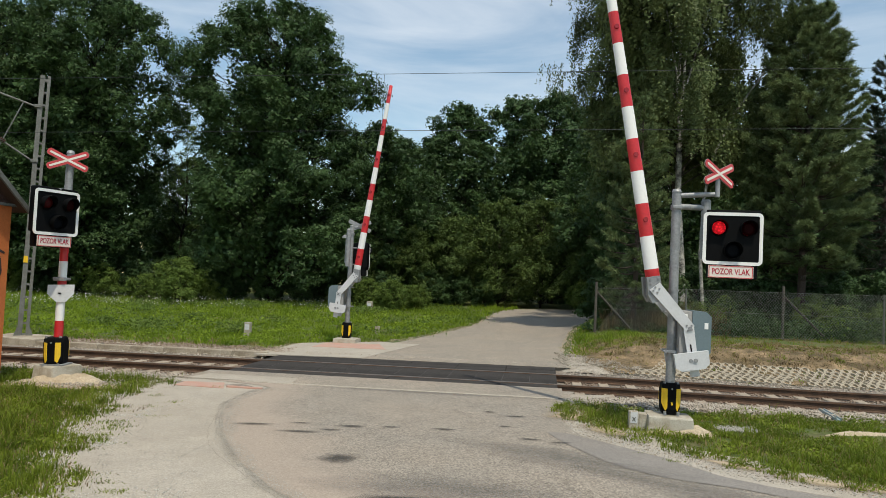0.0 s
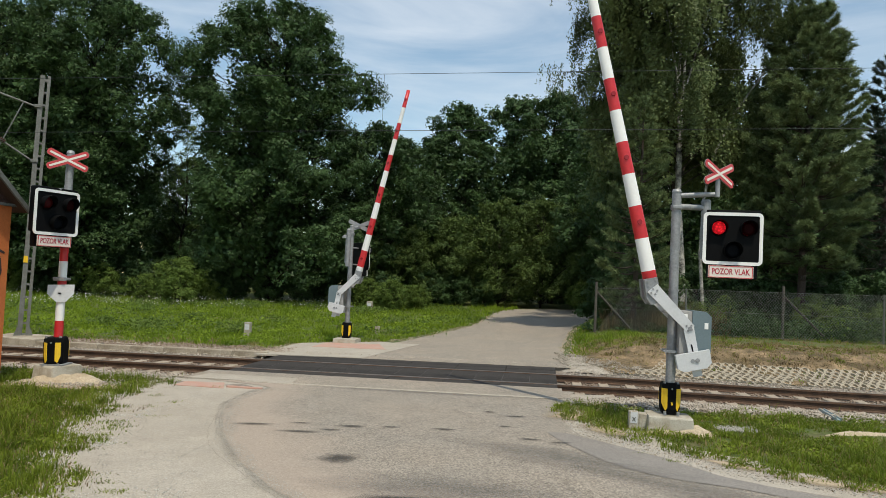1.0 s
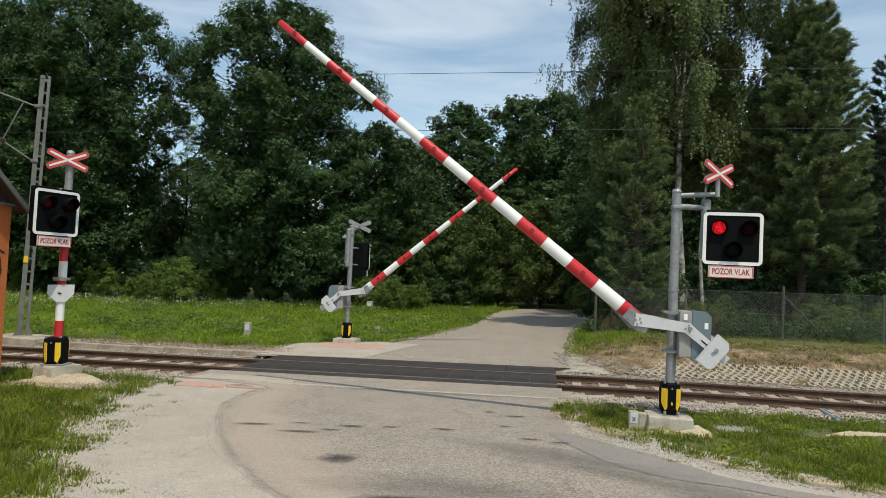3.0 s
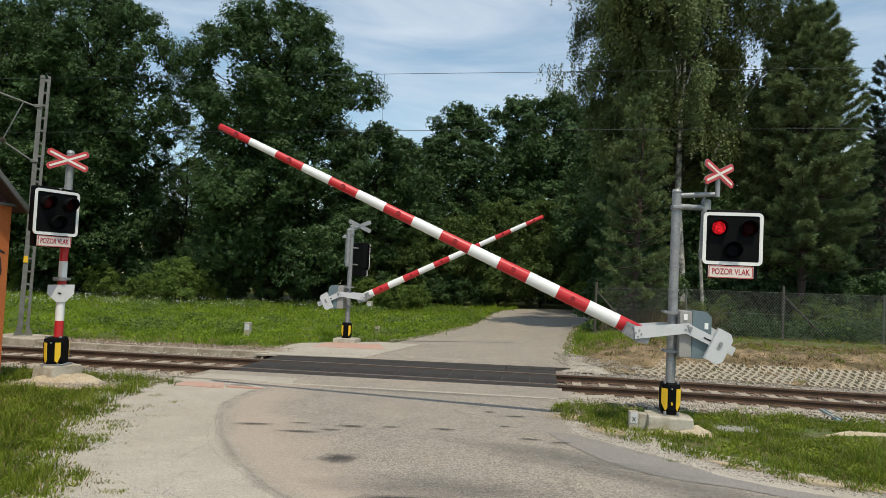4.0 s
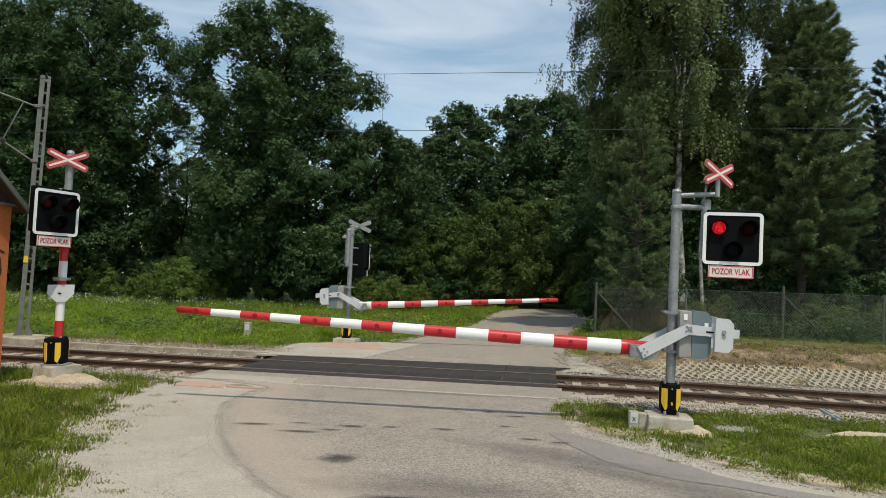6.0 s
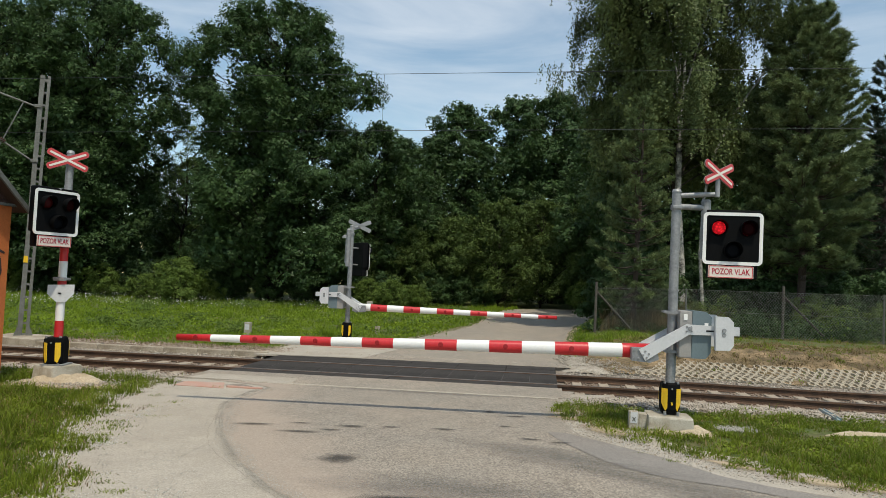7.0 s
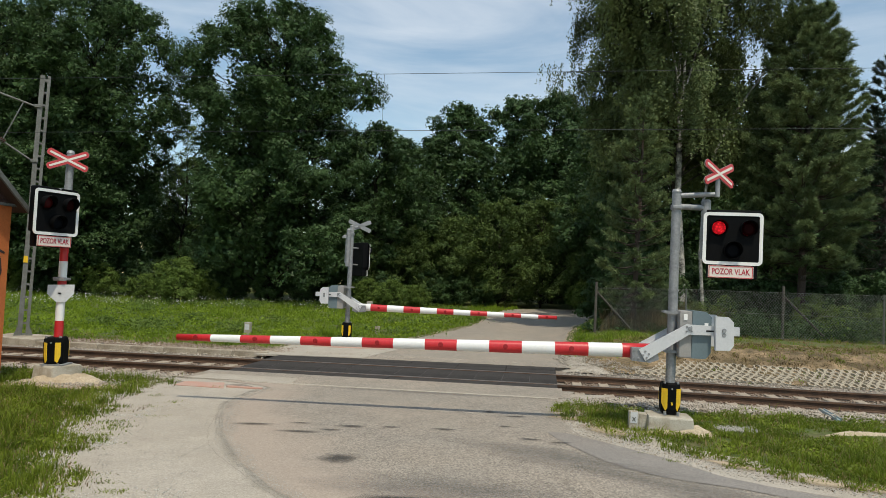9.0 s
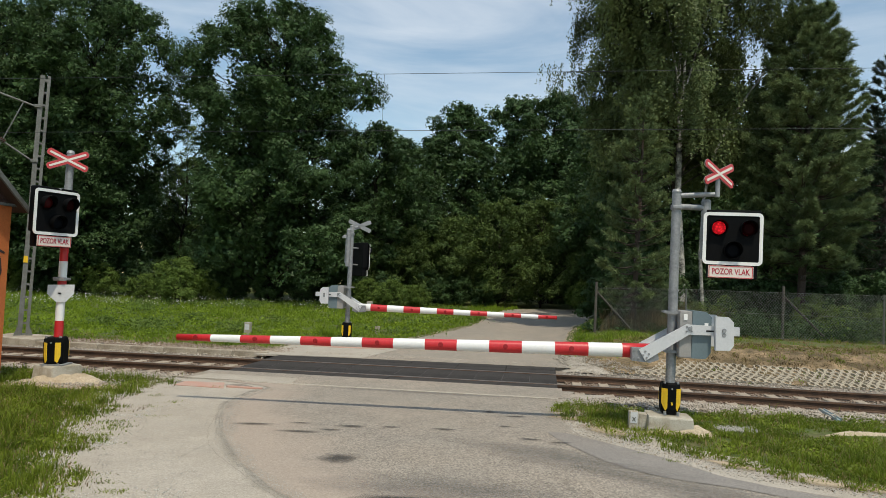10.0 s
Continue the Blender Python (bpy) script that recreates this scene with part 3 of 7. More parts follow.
def build_rubble_bed():
    verts, faces = [], []
    us, ss = np.arange(2.4, 6.1, 0.15), np.arange(1.9, 7.4, 0.15)
    for u in us:
        for s in ss:
            x, y = on_track(u, s)
            inside = min(u - 2.75, 4.35 - 0.42 * (s - 2) - u + 0.5 * noise.noise((u, s, 9)), 7.0 - s)
            verts.append((x, y, gz(x, y) + 0.055 - 0.14 * smooth(0.35, -0.1, inside) + 0.03 * noise.noise((x * 4, y * 4, 1))))
    n = len(ss)
    for j in range(len(us) - 1):
        for i in range(n - 1):
            k = j * n + i
            faces.append((k, k + n, k + n + 1, k + 1))
    tagged(raw_object("rubble_bed", verts, faces, M["rubble"]), "pale rubble at the end of the bank", "rubble", kind="structure")


build_ground()
build_bank()
build_rubble_bed()
build_road()
build_track()


# ---- level crossing barriers and warning lights ----
FLASHERS = []


def text_mesh(words, size, mat, parent, m):
    cu = bpy.data.curves.new("lettering", "FONT")
    cu.body = words
    cu.size = size
    cu.align_x, cu.align_y = "CENTER", "CENTER"
    cu.extrude = 0.002
    cu.offset = 0.0022
    tmp = bpy.data.objects.new("lettering", cu)
    scene.collection.objects.link(tmp)
    me = bpy.data.meshes.new_from_object(tmp.evaluated_get(bpy.context.evaluated_depsgraph_get()))
    bpy.data.objects.remove(tmp)
    me.materials.clear()
    me.materials.append(mat)
    ob = new("lettering", me)
    ob.parent = parent
    ob.matrix_basis = m
    return ob


def warning_light(parent, at, yaw, bright=True):
    """Square black screen with a white rim, two red lamps over one clear lamp, and a name board. It faces -y."""
    m = pose(*at, 0, 0, yaw)
    W, Hh = 0.93, 0.865
    bm = bmesh.new()
    slab(bm, rounded(W, Hh, 0.07), -0.012, 0.012)
    box(bm, (0.02, 0.11, 0.05), (0.86, 0.19, 0.86), 0.03)
    box(bm, (0.02, 0.11, -0.50), (0.78, 0.16, 0.32), 0.03)
    screen = part("screen", bm, M["black"], parent, "black lamp screen with box behind")
    screen.matrix_basis = m
    bm = bmesh.new()
    o, i = rounded(W, Hh, 0.075), rounded(W - 0.108, Hh - 0.108, 0.03)
    ring = []
    for y in (-0.026, -0.0125):
        ring.append([bm.verts.new((x, y, z)) for x, z in o])
        ring.append([bm.verts.new((x, y, z)) for x, z in i])
    n = len(o)
    for k in range(n):
        j = (k + 1) % n
        bm.faces.new((ring[0][k], ring[0][j], ring[1][j], ring[1][k]))
        bm.faces.new((ring[2][k], ring[2][j], ring[3][j], ring[3][k]))
        bm.faces.new((ring[0][k], ring[2][k], ring[2][j], ring[0][j]))
        bm.faces.new((ring[1][k], ring[3][k], ring[3][j], ring[1][j]))
    part("rim", bm, M["white"], screen, "white reflective rim")
    for name, x, z, r in (("lamp_left", -0.222, 0.172, 0.110), ("lamp_right", 0.235, 0.172, 0.110), ("lamp_clear", 0.0, -0.19, 0.120)):
        bm = bmesh.new()
        tube(bm, (x, -0.012, z), (x, -0.075, z), r + 0.022, r + 0.016, 28, caps=False)
        # hood: the upper part of a tube that tapers forward
        seg, yl = 24, 0.19
        for a in range(seg):
            a0, a1 = radians(-35 + 250 * a / seg), radians(-35 + 250 * (a + 1) / seg)
            def ends(t, rr):
                lift = 0.5 + 0.5 * math.sin(t)
                yy = -0.075 - (yl - 0.075) * lift ** 0.7
                return (x + rr * math.cos(t), -0.02, z + rr * math.sin(t)), (x + rr * math.cos(t), yy, z + rr * math.sin(t))
            q = [*ends(a0, r + 0.024), *ends(a1, r + 0.024)[::-1]]
            p = [*ends(a0, r + 0.016), *ends(a1, r + 0.016)[::-1]]
            bm.faces.new([bm.verts.new(v) for v in q])
            bm.faces.new([bm.verts.new(v) for v in p][::-1])
            bm.faces.new([bm.verts.new(v) for v in (q[1], q[2], p[2], p[1])])
        part("hood", bm, M["black"], screen)
        bm = bmesh.new()
        # a shallow dome for the lens
        rings = []
        for k in range(5):
            t = k / 4 * 0.9
            rings.append([bm.verts.new((r * math.cos(t) * math.cos(a), -0.035 * math.sin(t), r * math.cos(t) * math.sin(a))) for a in np.linspace(0, 2 * math.pi, 25)[:-1]])
        for ra, rb in zip(rings, rings[1:]):
            for k in range(24):
                bm.faces.new((ra[k], ra[(k + 1) % 24], rb[(k + 1) % 24], rb[k]))
        bm.faces.new(rings[-1])
        if name == "lamp_clear":
            ob = part("lens", bm, M["clear"], screen, "unlit clear lens", True)
            ob.matrix_basis = pose(x, -0.03, z)
            continue
        # the flashing lamp turns a lit face forward, then a dark one
        for f in bm.faces:
            f.material_index = 0
        back = bmesh.ops.duplicate(bm, geom=list(bm.faces) + list(bm.verts) + list(bm.edges))["geom"]
        for g in back:
            if isinstance(g, bmesh.types.BMVert):
                g.co.y = 0.004 - g.co.y
            elif isinstance(g, bmesh.types.BMFace):
                g.material_index = 1
        ob = part("red_lamp", bm, [M["glow"] if bright else M["faint"], M["lens"]], screen, "round red lamp", True)
        FLASHERS.append((ob, pose(x, -0.03, z), name))
        ob.matrix_basis = pose(x, -0.03, z)
    bm = bmesh.new()
    slab(bm, rounded(0.70, 0.20, 0.008, 2), -0.012, 0.004)
    board = part("name_board", bm, M["signcream"], screen, "cream board with red words")
    board.matrix_basis = pose(-0.02, -0.02, -0.55, 0, 0, 0)
    bm = bmesh.new()
    for c, sz in (((0, 0, 0.092), (0.68, 0.004, 0.011)), ((0, 0, -0.092), (0.68, 0.004, 0.011)), ((-0.335, 0, 0), (0.012, 0.004, 0.19)), ((0.335, 0, 0), (0.012, 0.004, 0.19))):
        box(bm, (c[0], -0.0145, c[2]), sz)
    ob = part("board_border", bm, M["signred"], screen)
    ob.matrix_basis = board.matrix_basis.copy()
    t = text_mesh("POZOR VLAK", 0.138, M["letterred"], screen, board.matrix_basis @ pose(0, -0.0145, 0, 90, 0, 0) @ Matrix.Diagonal((0.70, 1.0, 1, 1)))
    return screen


def crossbuck(parent, at, yaw, half=0.385, rise=0.166):
    m = pose(*at, 0, 0, yaw)
    ang = math.degrees(math.atan2(rise, half))
    L = 2 * math.hypot(half, rise) * 0.98
    for k, sg in enumerate((1, -1)):
        for w, mat, name, dy, ll in ((0.135, "zinc", "cross_back", 0.0, L), (0.13, "signred", "cross_arm", -0.012, L - 0.005), (0.040, "signcream", "cross_stripe", -0.0165, L - 0.09)):
            bm = bmesh.new()
            h = ll / 2
            slab(bm, [(-h, -w * 0.25), (-h + w * 0.25, -w / 2), (h - w * 0.25, -w / 2), (h, -w * 0.25), (h, w * 0.25), (h - w * 0.25, w / 2), (-h + w * 0.25, w / 2), (-h, w * 0.25)], -0.006, 0.006)
            ob = part(name, bm, M[mat], parent)
            ob.matrix_basis = m @ pose(0, dy - (0.0025 if k else 0.0), 0, 0, -sg * ang, 0)


def mast_guard(parent, front=0.085):
    """Black shroud round the mast's foot with yellow chamfer strips."""
    bm = bmesh.new()
    o = [(-front, -0.20), (front, -0.20), (0.19, -0.10), (0.19, 0.14), (0.11, 0.2), (-0.11, 0.2), (-0.19, 0.14), (-0.19, -0.10)]
    rows = []
    for z, k in ((0.0, 0.80), (0.10, 0.98), (0.45, 1.0), (0.54, 0.92), (0.57, 0.80)):
        rows.append([bm.verts.new((x * k, y * k, z)) for x, y in o])
    for a, b in zip(rows, rows[1:]):
        for i in range(8):
            bm.faces.new((a[i], a[(i + 1) % 8], b[(i + 1) % 8], b[i]))
    bm.faces.new(rows[0][::-1])
    bm.faces.new(rows[-1])
    guard = part("foot_guard", bm, M["black"], parent, "black foot guard with yellow strips")
    for sg, fy in ((-1, 1), (1, 1), (-1, -1), (1, -1)):
        bm = bmesh.new()
        wide = 0.95 if front > 0.08 or fy < 0 else 0.66
        p, q = Vector((sg * ((front if fy > 0 else 0.11) + 0.002), -0.203 * fy, 0)), Vector((sg * 0.192, (-0.103 if fy > 0 else 0.143), 0))
        nrm = Vector((sg * 0.78, -0.62 * fy, 0)) * 0.006
        quad = [p.lerp(q, 0.30) + Vector((0, 0, 0.07)), p.lerp(q, 0.02) + Vector((0, 0, 0.12)), p.lerp(q, 0.02) + Vector((0, 0, 0.47)), p.lerp(q, wide) + Vector((0, 0, 0.47)), p.lerp(q, wide) + Vector((0, 0, 0.20))]
        a = [bm.verts.new(v + nrm) for v in quad]
        b = [bm.verts.new(v - nrm) for v in quad]
        bm.faces.new(a)
        bm.faces.new(b[::-1])
        for i in range(5):
            bm.faces.new((a[i], b[i], b[(i + 1) % 5], a[(i + 1) % 5]))
        part("yellow_strip", bm, M["yellow"], guard)
    for x in (-0.13, 0.13):
        bolt(guard, (x, -0.11, 0.555), (x, -0.11, 0.595), 0.028)
        bolt(guard, (x, -0.20, 0.0), (x, -0.20, 0.06), 0.03)
    bolt(guard, (0, -0.195, 0.47), (0, -0.215, 0.47), 0.016)
    return guard


def bolt(parent, p, q, r, name="bolt"):
    bm = bmesh.new()
    tube(bm, p, q, r, seg=8)
    return part(name, bm, M["zinc"], parent)


def boom_unit(parent, pivot, d0, n, tip, cw=0.0):
    """The barrier arm about its pivot: it lies along -x."""
    def rad(r):
        return 0.122 - 0.062 * (r - 0.6) / (tip - 0.6)
    q = -0.405
    bm = bmesh.new()
    cuts = [0.56]
    c = d0 - 0.277 - 0.554
    cuts.append(c)
    for k in range(n):
        cuts += [d0 + 1.108 * k - 0.277, d0 + 1.108 * k + 0.277]
    cuts[-1] = tip
    cuts = sorted(x for x in cuts if x >= 0.56)
    reds = [(d0 + 1.108 * k - 0.28, tip + 0.01 if k == n - 1 else d0 + 1.108 * k + 0.28) for k in range(n)]
    seg = 20
    rings = []
    for r in cuts:
        rr = rad(r)
        rings.append([bm.verts.new((-r, rr * 0.85 * math.cos(a), q + rr * math.sin(a))) for a in np.linspace(0, 2 * math.pi, seg + 1)[:-1]])
    for j, (a, b) in enumerate(zip(rings, rings[1:])):
        mid = (cuts[j] + cuts[j + 1]) / 2
        red = any(lo <= mid <= hi for lo, hi in reds) or mid < c
        for i in range(seg):
            f = bm.faces.new((a[i], a[(i + 1) % seg], b[(i + 1) % seg], b[i]))
            f.material_index = 0 if red else 1
            f.smooth = True
    bm.faces.new(rings[0])
    bm.faces.new(rings[-1][::-1])
    boom = part("boom", bm, [M["red"], M["white"]], parent, "red and white striped barrier boom")
    for k in range(n):
        for sg in (-1, 1):
            bm = bmesh.new()
            r = d0 + 1.108 * k
            rr = rad(r)
            tube(bm, (-r, sg * rr * 0.80, q + 0.01), (-r, sg * (rr * 0.85 + 0.022), q + 0.01), 0.042, 0.038, 16)
            part("reflector", bm, M["reflector"], boom)
    for sg in (-1, 1):
        y0, y1 = sg * 0.27, sg * 0.30
        bm = bmesh.new()
        slab(bm, [(0.07, -0.06), (0.05, 0.055), (-0.04, 0.075), (-0.80, -0.36), (-0.70, -0.54), (-0.02, -0.10)], y0, y1)
        box(bm, (-0.36, sg * 0.265, -0.20), (0.84, 0.05, 0.03), m=pose(0, 0, 0, 0, -31, 0))
        part("fork_arm", bm, M["greypaint"], boom, "light grey steel fork arm")
        bm = bmesh.new()
        slab(bm, [(0.0, -0.10), (0.0, 0.065), (0.77, 0.04), (0.77, -0.10)], y0 * 1.02, y1 * 0.99)
        box(bm, (0.37, sg * 0.302, -0.03), (0.24, 0.006, 0.022), mat=1)
        part("counter_arm", bm, [M["greypaint"], M["black"]], boom)
        bm = bmesh.new()
        slab(bm, [(0.52 + cw, 0.21), (0.73 + cw, 0.20), (0.80 + cw, 0.12), (0.80 + cw, -0.25), (0.74 + cw, -0.33), (0.52 + cw, -0.33)], sg * 0.305, sg * 0.40)
        ob = part("counterweight", bm, M["greypaint"], boom, "grey counterweight plate")
        bolt(boom, (0.65 + cw, sg * 0.39, -0.01), (0.65 + cw, sg * 0.42, -0.01), 0.034)
        bolt(boom, (0.65 + cw, sg * 0.39, -0.085), (0.65 + cw, sg * 0.405, -0.085), 0.034)
        for x, z in ((-0.045, 0.03), (0.02, 0.025), (-0.055, -0.045), (0.025, -0.04), (-0.70, -0.385), (-0.645, -0.425), (-0.735, -0.445), (-0.68, -0.485)):
            bolt(boom, (x, sg * 0.29, z), (x, sg * 0.312, z), 0.016)
    bm = bmesh.new()
    slab(bm, [(-0.91, -0.335), (-0.91, -0.545), (-0.62, -0.57), (-0.48, -0.52), (-0.50, -0.38), (-0.62, -0.335)], -0.27, -0.11)
    slab(bm, [(-0.91, -0.335), (-0.91, -0.545), (-0.62, -0.57), (-0.48, -0.52), (-0.50, -0.38), (-0.62, -0.335)], 0.11, 0.27)
    box(bm, (-0.56, 0, -0.45), (0.10, 0.40, 0.16))
    part("boom_clamp", bm, M["zinc"], boom, "grey bolted boom clamp")
    for x, z in ((-0.87, -0.37), (-0.87, -0.50), (-0.80, -0.38), (-0.80, -0.50)):
        bolt(boom, (x, -0.285, z), (x, 0.285, z), 0.017)
    bm = bmesh.new()
    tube(bm, (0, -0.318, 0), (0, 0.318, 0), 0.034, seg=14)
    part("shaft", bm, M["zinc"], boom)
    boom.matrix_basis = pose(*pivot)
    return boom


def barrier(name_at, rz, size, pivot, d0, n, tip, label, mast_top, light_x, light_z, light_yaw, buck_x, buck_z, buck_yaw, light_y=-0.04, cw=0.0, bell=False):
    b = tagged(new("level_crossing_barrier"), label, "crossing barrier", "barriers of the level crossing")
    b.matrix_basis = pose(*name_at, 0, 0, rz) @ Matrix.Diagonal((size, size, size, 1))
    sg = 1 if light_x > 0 else -1
    bm = bmesh.new()
    tube(bm, (0, 0, 0), (0, 0, mast_top), 0.080, 0.073, 24)
    tube(bm, (0, 0, mast_top), (0, 0, mast_top + 0.05), 0.084, 0.055, 24)
    for z in (1.24, 2.02):
        tube(bm, (0, 0, z), (0, 0, z + 0.03), 0.088, seg=24)
    part("mast", bm, M["zinc"], b, "galvanised steel mast", True)
    g = mast_guard(b)
    g.matrix_basis = Matrix.Diagonal((0.80, 0.80, 0.90, 1))
    if not bell:
        text_mesh("B", 0.07, M["yellow"], g, pose(0, -0.206, 0.20, 90, 0, 0))
    # drive box behind the pivot
    px, pz = pivot[0], pivot[2]
    bm = bmesh.new()
    box(bm, (px - 0.05, 0.0, pz - 0.10), (0.20, 0.46, 0.76), 0.02)
    part("drive_housing", bm, M["greybox"], b, "warm grey drive housing")
    bm = bmesh.new()
    slab(bm, [(px + 0.05, pz + 0.29), (px + 0.27, pz + 0.275), (px + 0.35, pz + 0.20), (px + 0.35, pz - 0.38), (px + 0.28, pz - 0.48), (px + 0.05, pz - 0.48)], -0.235, 0.235)
    cover = part("drive_cover", bm, M["bluegrey"], b, "blue-grey drive cover")
    for x, z in ((px + 0.27, pz + 0.05), (px - 0.06, pz + 0.18)):
        bm = bmesh.new()
        box(bm, (x, -0.238, z), (0.06, 0.010, 0.10), 0.003)
        part("lock_plate", bm, M["white"], cover)
    for z in (pz - 0.40, pz + 0.24):
        bm = bmesh.new()
        box(bm, (px * 0.4, -0.12, z), (abs(px) + 0.12, 0.03, 0.045))
        box(bm, (px * 0.4, 0.12, z), (abs(px) + 0.12, 0.03, 0.045))
        tube(bm, (-0.16, -0.12, z), (0.2, -0.12, z), 0.014, seg=8)
        tube(bm, (-0.16, 0.12, z), (0.2, 0.12, z), 0.014, seg=8)
        box(bm, (-0.11, 0, z), (0.03, 0.27, 0.045))
        part("mounting_bracket", bm, M["zinc"], b)
    boom = boom_unit(b, pivot, d0, n, tip, cw)
    # light on its side post
    bm = bmesh.new()
    pxx = light_x - sg * 0.40
    zz = mast_top - 0.24
    tube(bm, (sg * 0.06, 0, zz), (pxx, 0.10, zz), 0.048, seg=14)
    tube(bm, (pxx, 0.10, light_z - 0.35), (pxx, 0.10, zz + 0.10), 0.076, seg=16)
    tube(bm, (pxx, 0.10, zz + 0.10), (pxx, 0.10, zz + 0.14), 0.082, 0.06, 16)
    tube(bm, (0, 0, zz - 0.06), (0, 0, zz + 0.02), 0.092, seg=20)
    box(bm, (sg * 0.0, -0.09, zz - 0.02), (0.16, 0.03, 0.06), 0.006)
    if light_y < -0.1:
        for z in (light_z - 0.28, light_z + 0.28):
            tube(bm, (0, 0, z), (light_x * 0.8, light_y, z), 0.026, seg=10)
    part("light_bracket", bm, M["zinc"], b, "", True)
    warning_light(b, (light_x, light_y, light_z), light_yaw)
    bm = bmesh.new()
    tube(bm, (0, 0, mast_top - 0.06), (buck_x - sg * 0.05, 0.0, mast_top - 0.02), 0.044, 0.040, 12)
    tube(bm, (buck_x, 0.0, mast_top - 0.06), (buck_x, 0.02, buck_z), 0.038, seg=12)
    part("cross_bracket", bm, M["zinc"], b, "", True)
    crossbuck(b, (buck_x, -0.03, buck_z), buck_yaw)
    if bell:
        bm = bmesh.new()
        tube(bm, (0.06, 0, 3.38), (0.22, 0, 3.38), 0.03, seg=10)
        tube(bm, (0.20, 0, 3.32), (0.20, 0, 3.38), 0.13, 0.12, 18)
        tube(bm, (0.20, 0, 3.38), (0.20, 0, 3.44), 0.12, 0.05, 18)
        part("warning_bell", bm, M["zinc"], b, "grey warning bell dome", True)
        bm = bmesh.new()
        tube(bm, (0.17, 0, 2.50), (0.17, 0, 3.34), 0.036, seg=10)
        part("bell_tube", bm, M["zinc"], b)
    return b, boom


def concrete_block(at, size, label, rz=0, tilt=0):
    bm = bmesh.new()
    box(bm, (0, 0, 0), size, min(0.035, size[0] * 0.12))
    for v in bm.verts:
        if v.co.z > 0:
            v.co.x *= 0.93
            v.co.y *= 0.93
    rnd = random.Random(int(at[0] * 100))
    for v in bm.verts:
        v.co += Vector((rnd.uniform(-1, 1), rnd.uniform(-1, 1), rnd.uniform(-1, 1))) * 0.006
    ob = mesh_object("concrete_block", bm, M["concrete"])
    ob.matrix_basis = pose(at[0], at[1], at[2] - size[2] / 2, 0, tilt, rz)
    return tagged(ob, label, "concrete base", "concrete bases of the crossing")


def build_crossing():
    near, boom1 = barrier((3.618, 10.49, 0.313), -6.64, 0.935, (0.215, -0.0, 1.43), 1.863, 7, 8.88,
                          "galvanised crossing barrier with a red and white boom and warning light", 3.68, 0.905, 2.93, -5, 0.66, 4.0, 40, cw=-0.15)
    far, boom2 = barrier((-2.957, 21.65, 0.111), 175.3, 0.96, (0.28, -0.0, 1.45), 1.331, 6, 7.20,
                         "galvanised crossing barrier seen from behind with striped boom", 3.73, -0.32, 2.73, -52, -0.25, 3.75, 20, light_y=-0.46, cw=-0.2, bell=True)
    concrete_block((3.585, 10.44, 0.305), (0.70, 0.54, 0.36), "pale concrete base under the barrier mast", -8)
    concrete_block((-2.93, 21.60, 0.111), (0.77, 0.75, 0.36), "pale concrete base under the far barrier", -8)
    concrete_block((3.21, 10.50, 0.30), (0.13, 0.19, 0.34), "small rough concrete stump beside the barrier base", -12)
    return near, boom1, far, boom2


M["faint"] = lamp_material("faint_red_lens", (0.13, 0.003, 0.004), 0.05)
near_barrier, near_boom, far_barrier, far_boom = build_crossing()


# ---- warning light on the other side of the road, with its mast ----


